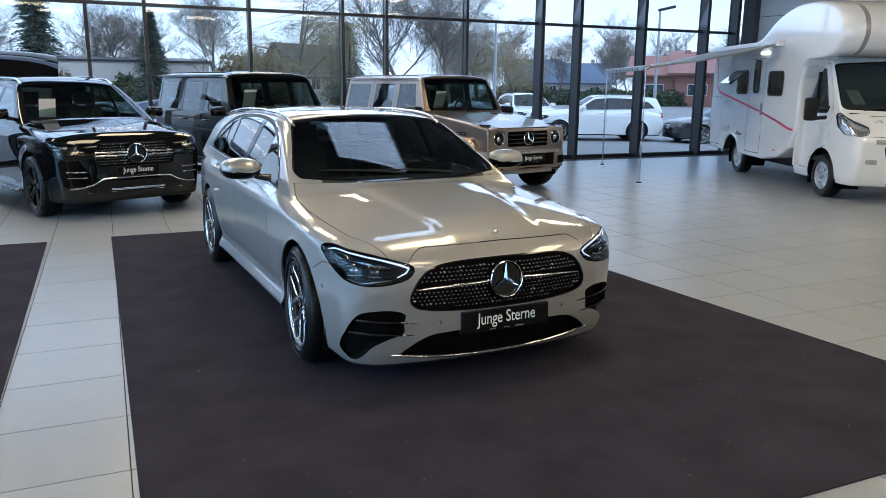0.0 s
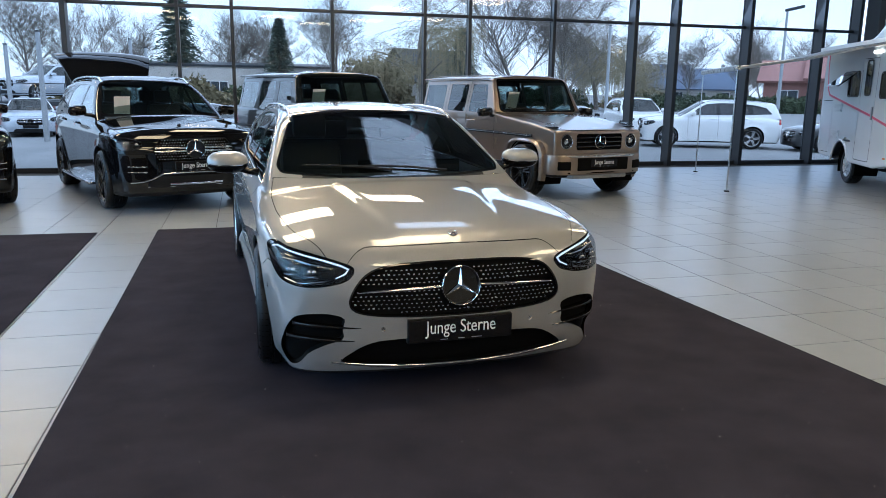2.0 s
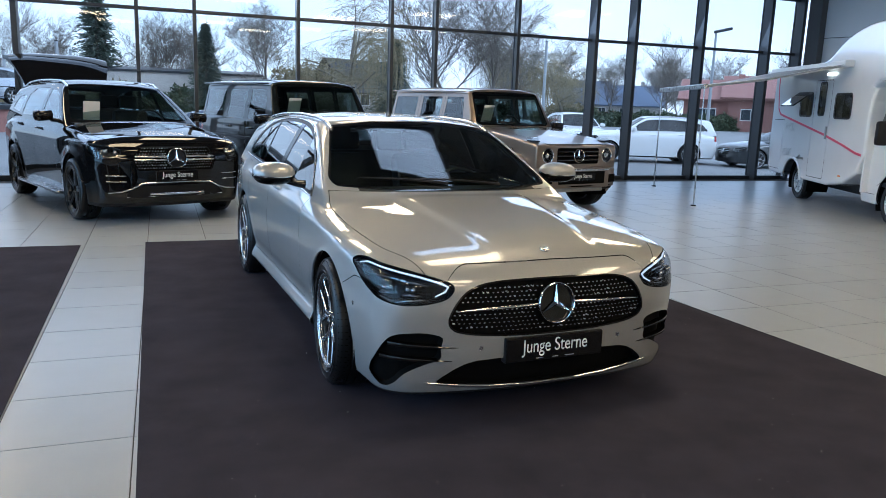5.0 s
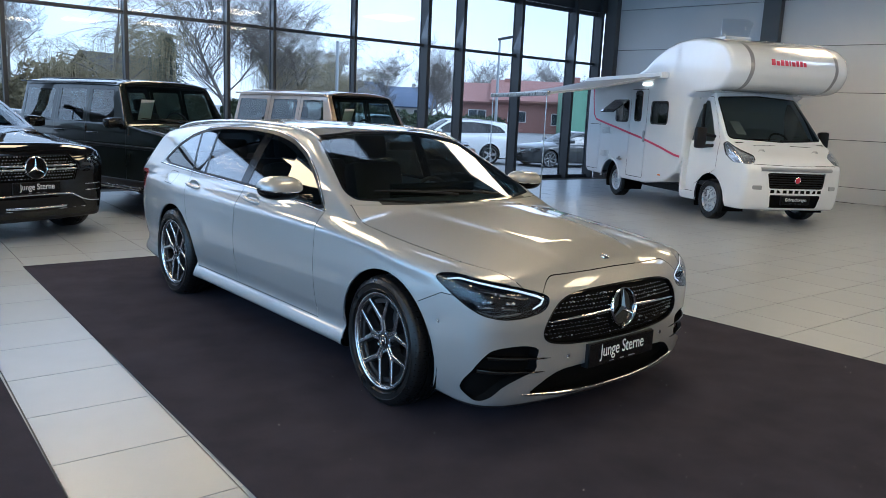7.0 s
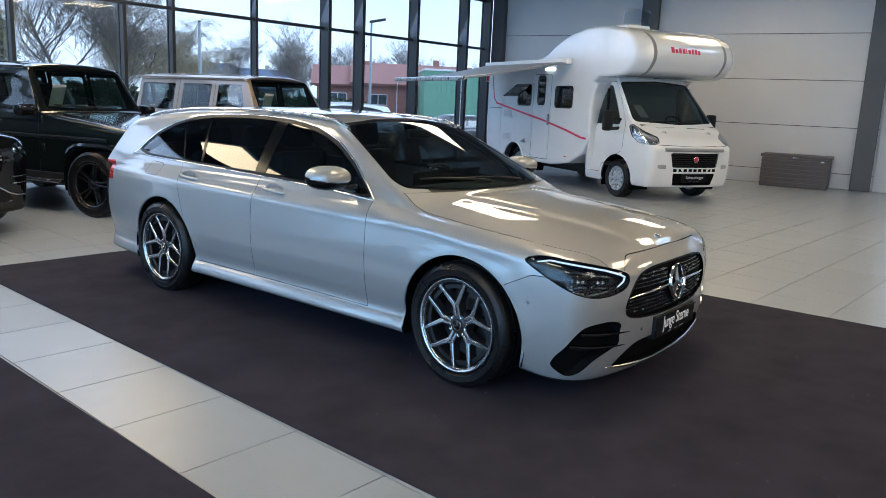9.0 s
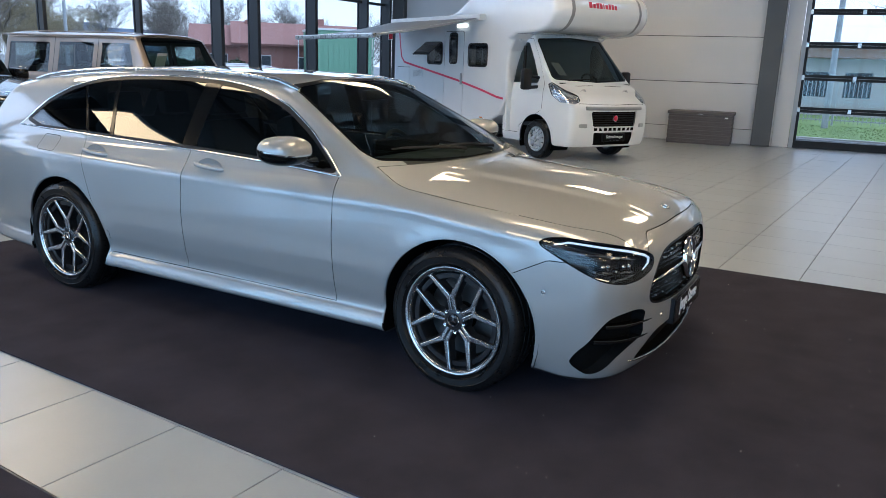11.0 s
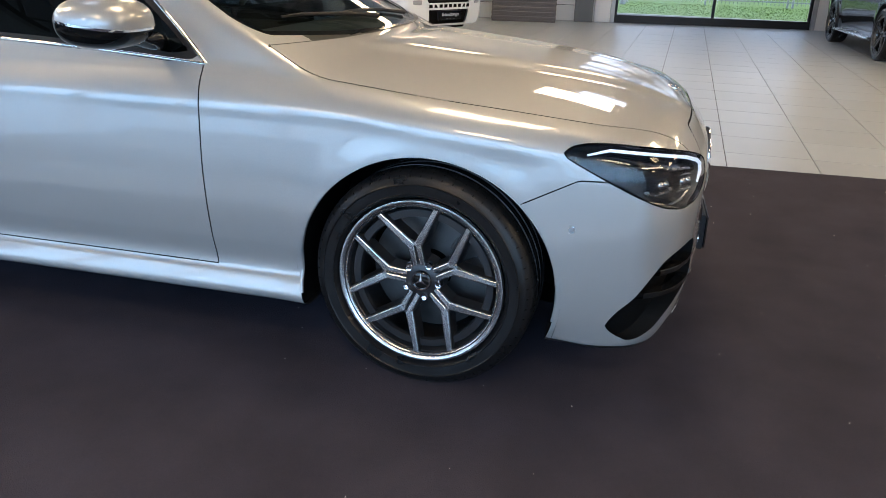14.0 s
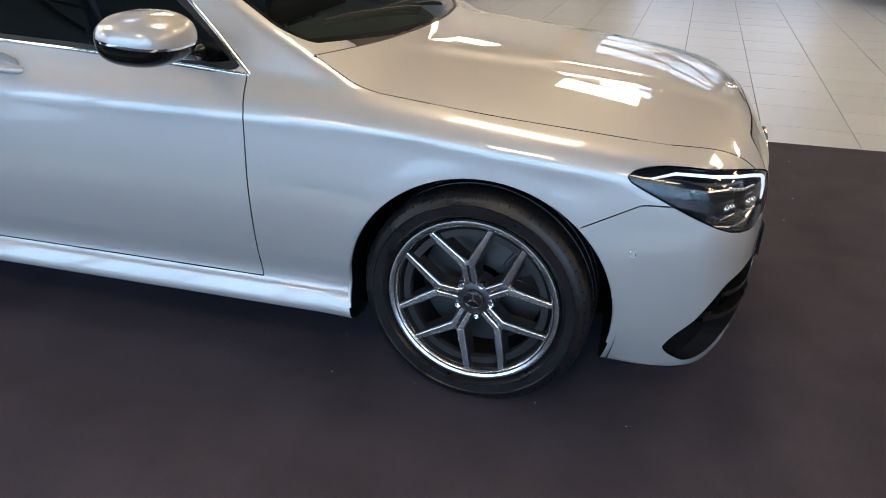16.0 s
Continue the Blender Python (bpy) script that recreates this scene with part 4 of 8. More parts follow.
def star_badge(name, parent, m, r, depth, ring="chrome", back="gloss_black"):
    """A ring with a three-armed star in front of a dark disc, facing +z of m."""
    g = new(name)
    g.parent = parent
    g.matrix_basis = m
    rot = pose(0, 0, 0, -90, 0, 0)
    if back:
        part("badge_disc", lathe([(0.001, 0), (r * 0.96, 0), (r * 0.96, depth * 0.5), (0.001, depth * 0.5)], 40), back, g, "", rot, 40)
    bm = lathe([(r * 0.90, 0), (r * 0.90, -depth), (r * 0.95, -depth * 1.4), (r, -depth), (r, 0)], 56)
    part("badge_ring", bm, ring, g, "", rot, 50)
    bm = bmesh.new()
    tip = bm.verts.new((0, 0, depth * 1.5))
    base = bm.verts.new((0, 0, 0))
    pts = []
    for k in range(6):
        a = math.pi / 2 + math.pi * k / 3
        rr = r * (0.91 if k % 2 == 0 else 0.15)
        pts.append(bm.verts.new((rr * math.cos(a), rr * math.sin(a), depth * (0.7 if k % 2 == 0 else 0.5))))
    for k in range(6):
        bm.faces.new((tip, pts[k], pts[(k + 1) % 6]))
    part("badge_star", bm, ring, g)
    return g


def plate_sign(parent, m, text, w=0.52, h=0.115, size=0.085, squeeze=0.86):
    """A black dealer plate with white lettering, facing +z of m."""
    p = part("dealer_plate", box((-w / 2, -h / 2, 0), (w / 2, h / 2, 0.008), 0.004), "plate", parent, "black plate with white lettering", m)
    letters("lettering", text, size, pose(0, 0.012 * h / 0.115, 0.0085), "text_white", p, "white lettering", 0.0012, squeeze)
    bm = bmesh.new()
    for a, b in ((-0.2, -0.13), (-0.03, 0.03), (0.1, 0.2)):
        add_box(bm, (a * w, -h * 0.43, 0.008), (b * w, -h * 0.40, 0.0095))
    part("small_print", bm, "grey_alu", p)["kind"] = "stuff"
    return p

# ---- the silver estate car ----
def surface_at(f, p, d, reach=1.2):
    """First point of the solid from p along d."""
    p, d = np.array(p, float), np.array(d, float)
    s = np.linspace(0, reach, 400)
    v = f(*(p[:, None] + d[:, None] * s))
    k = int(np.argmax(v < 0))
    return Vector(p + d * s[k])


def estate_solid():
    top = curve((1.0, 0.70), (0.86, 0.765), (0.78, 0.835), (0.70, 0.873), (0.5, 0.922), (0.2, 0.965), (-0.1, 0.995), (-0.45, 1.028), (-0.9, 1.06), (-2.0, 1.075), (-3.2, 1.075), (-3.8, 1.05), (-4.05, 1.0), (-4.3, 0.95))
    plan = curve((0.95, 0.78), (0.8, 0.83), (0.65, 0.895), (0.5, 0.928), (0.3, 0.948), (0.0, 0.957), (-0.5, 0.955), (-1.5, 0.953), (-2.4, 0.958), (-2.94, 0.960), (-3.4, 0.935), (-3.8, 0.88), (-4.1, 0.80))
    sect = curve((0.10, -0.10), (0.18, -0.060), (0.215, -0.020), (0.235, -0.008), (0.290, -0.026), (0.310, -0.040), (0.335, -0.042), (0.42, -0.024), (0.55, -0.006), (0.66, 0.0), (0.76, -0.004), (0.845, -0.012), (0.885, -0.026), (0.95, -0.062), (1.05, -0.118), (1.2, -0.2))
    sect_f = curve((0.1, -0.09), (0.2, -0.05), (0.3, -0.025), (0.45, -0.008), (0.6, 0.0), (0.7, -0.003), (0.8, -0.02), (0.9, -0.05), (1.1, -0.12))
    nose = curve((0.05, 0.74), (0.17, 0.815), (0.24, 0.845), (0.36, 0.865), (0.48, 0.866), (0.60, 0.870), (0.72, 0.858), (0.80, 0.825), (0.9, 0.74))
    tail = curve((0.15, -3.95), (0.35, -4.06), (0.6, -4.085), (0.8, -4.07), (1.0, -4.02), (1.1, -3.99))
    gw = curve((0.95, 0.885), (1.03, 0.852), (1.15, 0.795), (1.28, 0.727), (1.38, 0.668), (1.45, 0.618), (1.55, 0.54))
    roof = curve((-0.9, 1.36), (-1.25, 1.432), (-1.6, 1.468), (-2.1, 1.484), (-2.6, 1.474), (-3.1, 1.445), (-3.5, 1.405), (-3.9, 1.345), (-4.2, 1.29))

    def f(x, y, z):
        ay = np.abs(y)
        q = ay / 0.9
        # bonnet ridges running towards the grille
        rid = 0.46 - 0.17 * np.clip((x + 0.45) / 1.25, 0, 1)
        on = np.clip((x + 0.55) / 0.3, 0, 1) * np.clip((0.80 - x) / 0.3, 0, 1)
        dome = 0.016 * on / (1 + np.exp((ay - rid) / 0.014))
        t = z - (top(x) - 0.012 - 0.085 * q**2.6 + dome)
        r1, r2 = np.hypot(x, z - 0.335), np.hypot(x + 2.94, z - 0.335)
        flare = 0.006 * np.exp(-((np.minimum(r1, r2) - 0.414) / 0.06) ** 2)
        w = np.clip((x - 0.2) / 0.25, 0, 1)
        crease = 0.006 * np.exp(-((z - (0.868 - 0.095 * np.clip((x + 0.3) / 0.8, 0, 1) + 0.03 * np.clip((-x - 1) / 2, 0, 1))) / 0.036) ** 2) * np.clip((0.55 - x) / 0.3, 0, 1)
        s = ay - (plan(x) + crease + sect(z) * (1 - w) + sect_f(z) * w + flare)
        n = x - (nose(z) - 0.205 * np.clip(ay - 0.10, 0, 2) ** 1.9 - 0.27 * np.clip(ay - 0.64, 0, 2) ** 1.5)
        b = (tail(z) + 0.10 * q**3) - x
        u = (0.150 + 0.055 * np.clip((0.55 - x) / 0.35, 0, 1)) - z
        low = smax(smax(t, s, 0.06), smax(n, b, 0.05), 0.085)
        low = smax(low, u, 0.03)
        g = ay - (gw(z) - 0.055 * np.clip((-2.6 - x) / 1.4, 0, 1) ** 1.5 - 0.03 * np.clip((x + 1.3) / 0.8, 0, 1))
        rf = z - (roof(x) - 0.045 * (ay / 0.62) ** 2.4)
        ws = (x + 0.40 + 0.27 * ay**2) * 0.425 + (z - 1.035) * 0.905
        rs = (-4.03 + 0.10 * ay**2 - x) * 0.86 + (z - 1.02) * 0.50
        gh = smax(smax(smax(smax(g, rf, 0.07), ws, 0.03), rs, 0.05), 0.93 - z, 0.02)
        return smin(low, gh, 0.022)
    return f


def estate(pos):
    car = thing("estate_car", pos, "silver metallic estate car parked on a dark carpet mat", "car")
    f = estate_solid()
    V, Q, N = solid_mesh(f, (-4.2, -1.05, 0.10), (1.0, 1.05, 1.56), 0.0155)
    bm = shell(V, Q, N)
    HW, R = 2.94, 0.34

    def arch(x, y, z):
        return np.maximum(np.minimum(np.hypot(x, z - 0.335), np.hypot(x + HW, z - 0.340)) - 0.414, 0.6 - np.abs(y))
    dlo = polygon([(-0.755, 0.972), (-0.86, 1.06), (-0.98, 1.150), (-1.20, 1.278), (-1.45, 1.355), (-1.75, 1.393), (-2.15, 1.405), (-2.55, 1.394), (-2.85, 1.365), (-3.10, 1.305), (-3.30, 1.215), (-3.50, 1.052), (-2.56, 1.036), (-1.9, 1.024), (-1.2, 1.002)], 0.004, 1)
    wsp = polygon([(-0.775, 1.06), (-0.4, 1.040), (0, 1.034), (0.4, 1.040), (0.775, 1.06), (0.60, 1.385), (0.3, 1.418), (0, 1.424), (-0.3, 1.418), (-0.60, 1.385)], 0.03)
    lamp = polygon([(-0.535, 0.790), (-0.475, 0.812), (-0.36, 0.818), (-0.10, 0.794), (0.12, 0.760), (0.262, 0.727), (0.275, 0.695), (0.235, 0.655), (0.10, 0.630), (-0.05, 0.626), (-0.20, 0.648), (-0.34, 0.698), (-0.47, 0.757)], 0.005, 1)
    _gp = [(0, 0.735), (0.28, 0.732), (0.41, 0.718), (0.485, 0.685), (0.535, 0.625), (0.564, 0.560), (0.560, 0.522), (0.525, 0.495), (0.42, 0.477), (0.25, 0.468), (0, 0.463)]
    gri = polygon(_gp + [(-a, b) for a, b in _gp[-2:0:-1]], 0.006, 2)
    inta = polygon([(0, 0.352), (0.40, 0.348), (0.50, 0.322), (0.62, 0.238), (0.58, 0.215), (0.3, 0.192), (0, 0.186), (-0.3, 0.192), (-0.58, 0.215), (-0.62, 0.238), (-0.50, 0.322), (-0.40, 0.348)], 0.006, 1)
    vent = polygon([(0.850, 0.196), (0.884, 0.25), (0.887, 0.32), (0.868, 0.41), (0.825, 0.482), (0.68, 0.494), (0.585, 0.470), (0.604, 0.41), (0.592, 0.356), (0.68, 0.330), (0.765, 0.285), (0.800, 0.225), (0.825, 0.200)], 0.006, 2)
    flap = polygon([(-3.03, 0.905), (-3.03, 1.0), (-3.21, 1.005), (-3.23, 0.91)], 0.02)
    A = np.abs

    def only(g, cond):
        return np.where(cond, g, 1.0)
    F = {
        "arch": arch,
        "dlo": lambda x, y, z: only(dlo(x, z), A(y) > 0.4),
        "dlo2": lambda x, y, z: only(dlo(x, z) - 0.015, A(y) > 0.4),
        "dlo3": lambda x, y, z: only(dlo(x, z) + 0.010, A(y) > 0.4),
        "ws": lambda x, y, z: only(wsp(y, z), (x > -1.7) & (x < -0.385 - 0.27 * y * y) & (z > 1.0)),
        "ws2": lambda x, y, z: only(wsp(y, z) - 0.012, (x > -1.7) & (x < -0.385 - 0.27 * y * y) & (z > 1.0)),
        "lamp": lambda x, y, z: only(lamp(x - A(y), z), x > 0.1),
        "lamp2": lambda x, y, z: only(lamp(x - A(y), z) - 0.004, x > 0.1),
        "gri": lambda x, y, z: only(gri(y, z), x > 0.45),
        "gri2": lambda x, y, z: only(gri(y, z) - 0.009, x > 0.45),
        "inta": lambda x, y, z: only(inta(y, z), x > 0.4),
        "vent": lambda x, y, z: only(vent(A(y), z), x > 0.42),
        "flap": lambda x, y, z: only(flap(x, z), y < 0),
        "under": lambda x, y, z: z - 0.217 + 0.045 * np.clip((x - 0.3) / 0.2, 0, 1),
    }
    ys = curve((0.9, 0.60), (0.62, 0.735), (0.47, 0.795), (0.3, 0.822), (0.0, 0.842), (-0.3, 0.838), (-0.55, 0.80), (-0.62, 0.77))

    def hood(x, y, z):
        a = A(y)
        front = (0.818 - 0.012 * a - 5.0 * np.clip(a - 0.455, 0, 1) ** 2) - z
        back = (-0.375 - 0.27 * a**2) - x
        return np.maximum(np.maximum(a - ys(x), front), back)

    def seam_a(x, y, z):
        return x + 0.725 - 0.10 * np.clip(0.36 - z, 0, 1) + 0.20 * np.clip(z - 0.87, 0, 1)

    def seam_b(x, y, z):
        return x + 1.825 - 0.04 * np.clip(z - 0.9, 0, 1)

    def seam_c(x, y, z):
        return x + 2.50 + 0.42 * np.clip(z - 0.44, 0, 1) ** 0.75 + 0.0 * y

    def seam_s(x, y, z):
        return z - 0.312

    def bumper(x, y, z):
        return z - (0.712 + 0.50 * (np.clip(x, 0.2, 0.45) - 0.44))

    def tailgate(x, y, z):
        return x + 3.72 + 0.5 * (z - 1.0)
    W = 0.0021
    side = lambda x, y, z: (A(y) > 0.7) & (z < 1.06) & (z > 0.31) & (x < -0.6) & (x > -3.0)
    lines = [
        (hood, lambda x, y, z: (x > -0.65) & (z > 0.70) & (z < 1.045), lambda x, y, z: z > 0.74),
        (seam_a, lambda x, y, z: (A(y) > 0.7) & (z < 1.03) & (x < -0.5) & (x > -1.0), lambda x, y, z: (z > 0.312) & (z < 0.968)),
        (seam_b, lambda x, y, z: (A(y) > 0.7) & (z < 1.09) & (x < -1.5) & (x > -2.1), lambda x, y, z: z > 0.312),
        (seam_c, lambda x, y, z: (A(y) > 0.7) & (z < 1.06) & (x < -2.3) & (x > -3.1), lambda x, y, z: z > 0.40),
        (seam_s, lambda x, y, z: (A(y) > 0.7) & (x < -0.3) & (x > -2.6), lambda x, y, z: (x < -0.72) & (x > -2.5)),
        (bumper, lambda x, y, z: (A(y) > 0.5) & (x > 0.2) & (z > 0.6) & (z < 0.85), lambda x, y, z: (x < 0.62) & (lamp(x - A(y), z) > 0.002)),
    ]
    for k in ("arch", "dlo", "dlo2", "dlo3", "ws", "ws2", "lamp", "lamp2", "gri", "gri2", "inta", "vent", "under"):
        knife(bm, F[k])
    for g, near, _ in lines:
        for w in (-W, W):
            knife(bm, lambda x, y, z: only(g(x, y, z) - w, near(x, y, z)))
    for w in (-0.002, 0.002):
        knife(bm, lambda x, y, z: only(flap(x, z) - w, (y < -0.6)))
    for s in ((-1.775, 0.10), (-1.895, 0.06), (-2.575, -0.32), (-2.605, -0.32), (-2.86, -0.62), (-2.885, -0.62)):
        knife(bm, lambda x, y, z: only(x - s[0] + s[1] * (1.2 - z), (dlo(x, z) < 0.01) & (A(y) > 0.4)))
    C = np.array([fc.calc_center_median()[:] for fc in bm.faces])
    x, y, z = C.T
    lab = np.full(len(C), "body", dtype=object)
    lab[x > 0.30] = "bumper"
    lab[(x > -0.72) & (x <= 0.95) & (bumper(x, y, z) > 0) & (A(y) > 0.4)] = "fender"
    lab[(x > -0.72) & (x <= 0.30)] = "fender"
    inside = (A(y) > 0.7) & (z > 0.312) & (z < 1.09)
    lab[inside & (seam_a(x, y, z) < 0) & (seam_b(x, y, z) > 0)] = "front_door"
    lab[inside & (seam_b(x, y, z) < 0) & (seam_c(x, y, z) > 0)] = "rear_door"
    lab[(z <= 0.312) & (x < -0.3) & (x > -2.6) & (A(y) > 0.6)] = "sill"
    lab[(z > 1.36) & (A(y) < 0.62) & (x < -1.25)] = "roof"
    lab[(tailgate(x, y, z) < 0) & (A(y) < 0.66) & (z > 0.62) & (x < -3.7)] = "tailgate"
    lab[(hood(x, y, z) < 0) & (x > -0.65) & (z > 0.70)] = "hood"
    lab[(hood(x, y, z) > 0) & (x < -0.28) & (x > -0.75) & (z > 0.98) & (wsp(y, z) > 0) & (A(y) < 0.62)] = "cowl"
    for g, near, lim in lines:
        lab[(A(g(x, y, z)) < W) & near(x, y, z) & lim(x, y, z)] = "gap"
    lab[(A(flap(x, z)) < 0.002) & (y < -0.6)] = "gap"
    d = F["dlo"](x, y, z)
    lab[F["dlo2"](x, y, z) < 0] = "window_trim"
    lab[d < 0] = "window"
    lab[(d > -0.010) & (d < 0)] = "window_seal"
    for k, (a, b) in enumerate((((-1.775, 0.10), (-1.895, 0.06)), ((-2.575, -0.32), (-2.605, -0.32)), ((-2.86, -0.62), (-2.885, -0.62)))):
        lab[(d < -0.010) & (x - a[0] + a[1] * (1.2 - z) < 0) & (x - b[0] + b[1] * (1.2 - z) > 0)] = "pillar%d" % k
    lab[(F["ws2"](x, y, z) < 0)] = "screen_seal"
    lab[F["ws"](x, y, z) < 0] = "windscreen"
    lab[(x < -3.86) & (z > 1.10) & (z < 1.33) & (A(y) < 0.56)] = "rear_window"
    lab[(x < -3.80) & (z > 0.80) & (z < 0.965) & (A(y) > 0.42)] = "tail_lamp"
    lab[F["lamp2"](x, y, z) < 0] = "gap"
    lab[F["lamp"](x, y, z) < 0] = "headlamp"
    lab[F["gri2"](x, y, z) < 0] = "grille_frame"
    lab[F["gri"](x, y, z) < 0] = "grille"
    lab[F["inta"](x, y, z) < 0] = "intake"
    lab[F["vent"](x, y, z) < 0] = "vent"
    lab[F["under"](x, y, z) < 0] = "underbody"
    lab[arch(x, y, z) < 0] = "cut"
    P = take(bm, lab)
    bm.free()
    P.pop("cut", None)
    split_lr(P, ["front_door", "rear_door", "fender", "sill", "headlamp", "vent", "window_trim", "window", "window_seal", "pillar0", "pillar1", "pillar2", "tail_lamp"])
    back = {k: P.pop(k) for k in ("headlamp_r", "headlamp_l", "grille", "intake", "vent_r", "vent_l")}
    gap = P.pop("gap")
    skin("joint", gap, "gap", car, "", -0.006)
    mats = {"cowl": "black", "window_trim": "black", "pillar": "pillar", "window_seal": "black", "screen_seal": "gloss_black", "underbody": "black", "grille_frame": "gloss_black", "tail_lamp": "red_lamp"}
    doors = {}
    for k, piece in P.items():
        base = (k[:-2] if k[-2:] in ("_r", "_l") else k).rstrip("012")
        if base in ("window", "windscreen", "rear_window"):
            skin("windscreen" if base == "windscreen" else "side_window" if base == "window" else "rear_window", piece, "screen_glass" if base == "windscreen" else "dark_glass" if base == "window" else "tint_glass", car, "dark tinted side glass" if base == "window" else "clear curved windscreen", -0.003)
        else:
            ob = skin(base, piece, mats.get(base, "silver"), car, "", 0.0)
            doors[k] = ob
            if base in ("roof", "body"):
                skin("headlining" if base == "roof" else "inner_lining", piece, "dash", car, "", -0.02, True)
    # recessed openings
    push = lambda dx, dn: (lambda V, N: V + np.array([-dx, 0, 0]) - N * dn)
    for k, nm, dx, dn, mt in (("grille", "grille", 0.03, 0.0, "gap"), ("intake", "lower_intake", 0.06, 0.0, "gap"), ("vent_r", "air_vent", 0.05, 0.01, "gap"), ("vent_l", "air_vent", 0.05, 0.01, "gap")):
        rim_walls(nm + "_edge", back[k], "gloss_black" if nm == "grille" else "gap", car, push(dx, dn))
        skin(nm, back[k], mt, car, "", -dn, False, (-dx, 0, 0))
    for k in ("headlamp_r", "headlamp_l"):
        V0, F0, N0 = back[k]
        sg = -1 if k.endswith("r") else 1
        hl = skin("headlamp", back[k], "smoked_lamp", car, "clear headlamp lens with a white light strip", -0.001)
        rim_walls("lamp_edge", back[k], "lamp_in", hl, push(0.02, 0.035))
        skin("lamp_bowl", back[k], "lamp_in", hl, "", -0.035, False, (-0.02, 0, 0))

        def at(u, zz, deep):
            p = surface_at(f, (0.95 + u * 0.0, 0, zz), (0, 0, 1), 0.001)
            # march along the diagonal x - |y| = u from outside inwards
            q = surface_at(lambda a, b, c: f(a, b, c), (u + 1.1, sg * 1.1, zz), (-1, -sg, 0), 0.9)
            return q - Vector((0.7, sg * 0.7, 0)) * deep
        strip = [at(u, zz, 0.012) for u, zz in ((-0.44, 0.786), (-0.36, 0.800), (-0.22, 0.790), (-0.08, 0.774), (0.05, 0.756), (0.185, 0.728), (0.228, 0.712), (0.215, 0.690), (0.16, 0.668))]
        part("light_strip", tube(strip, [0.003, 0.0045, 0.005, 0.005, 0.0055, 0.006, 0.006, 0.005, 0.003], 8), "drl", hl, "white daytime light strip", None, 60)
        for u, zz in ((-0.16, 0.700), (0.00, 0.694)):
            c = at(u, zz, 0.030)
            m = Matrix.Translation(c) @ look(c, c + Vector((0.75, sg * 0.5, -0.03))).to_3x3().to_4x4()
            led = part("led_module", box((-0.030, -0.021, -0.012), (0.030, 0.021, 0.030), 0.006), "lamp_in", hl, "", m, 40)
            for q in (-0.014, 0.014):
                part("led_lens", lathe([(0.001, -0.008), (0.006, -0.007), (0.010, -0.003), (0.0115, 0.004)], 18), "chrome", led, "", pose(q, 0.003, -0.013, 90, 0, 0), 40)
            part("led_shelf", box((-0.036, -0.027, -0.016), (0.036, -0.021, 0.024), 0.002), "satin", led, "bright shelf under the lamp module")
        bm2 = bmesh.new()
        for u0, z0, u1, z1 in ((-0.36, 0.755, -0.14, 0.745), (-0.14, 0.745, 0.10, 0.715), (-0.33, 0.668, -0.12, 0.636), (-0.10, 0.632, 0.08, 0.648)):
            add_tube(bm2, [at(u0, z0, 0.03), at((u0 + u1) / 2, (z0 + z1) / 2, 0.026), at(u1, z1, 0.03)], 0.0045, 6)
        part("lamp_fin", bm2, "satin", hl)
    # grille: pins, bars and the badge
    bm2 = bmesh.new()
    for j in range(13):
        zz = 0.486 + j * 0.0215
        for i in range(-22, 23):
            yy = i * 0.0255 + (0.01275 if j % 2 else 0)
            if gri(np.array([yy]), np.array([zz]))[0] > -0.014 or abs(zz - 0.612) < 0.016 or math.hypot(yy, zz - 0.612) < 0.116:
                continue
            p = surface_at(f, (1.0, yy, zz), (-1, 0, 0))
            add_box(bm2, (p.x - 0.034, yy - 0.0048, zz - 0.0027), (p.x - 0.014, yy + 0.0048, zz + 0.0027))
    part("grille_mesh", bm2, "satin", car, "small bright studs on a black grille")["kind"] = "stuff"
    for s in (-1, 1):
        pts = [surface_at(f, (1.0, s * yy, 0.612 - 0.004 * k), (-1, 0, 0)) + Vector((-0.008, 0, 0)) for k, yy in enumerate((0.11, 0.2, 0.3, 0.4, 0.48, 0.53))]
        bm2 = tube(pts, [0.0085, 0.009, 0.009, 0.0085, 0.007, 0.003], 8)
        part("grille_bar", bm2, "chrome", car, "chrome grille bar", None, 60)
    pn = surface_at(f, (1.0, 0, 0.612), (-1, 0, 0))
    star_badge("grille_badge", car, Matrix.Translation(pn + Vector((-0.012, 0, 0))) @ pose(0, 0, 0, 84, 0, 90), 0.106, 0.016)
    ph = surface_at(f, (0.715, 0, 1.2), (0, 0, -1))
    star_badge("hood_badge", car, Matrix.Translation(ph + Vector((0, 0, 0.001))) @ pose(0, 0, 0, 16, 0, 90), 0.026, 0.004)
    # plate, lip, fins, sensors
    pp = surface_at(f, (1.05, 0, 0.42), (-1, 0, 0))
    part("plate_holder", box((pp.x - 0.03, -0.282, 0.322), (pp.x + 0.012, 0.282, 0.452), 0.006), "black", car)
    plate_sign(car, pose(pp.x + 0.013, 0, 0.388, 90, 0, 90), "Junge Sterne", 0.56, 0.12, 0.098, 0.76)
    lip = []
    for yy in np.linspace(-0.66, 0.66, 31):
        zz = 0.186 + 0.045 * (abs(yy) / 0.66) ** 2.2
        lip.append(surface_at(f, (1.0, float(yy), zz), (-1, 0, 0)) + Vector((0.001, 0, 0)))
    part("bumper_lip", tube(lip, [0.004 + 0.008 * (1 - (k / 15 - 1) ** 4) for k in range(31)], 8), "chrome", car, "chrome strip along the bumper's lower edge", None, 60)
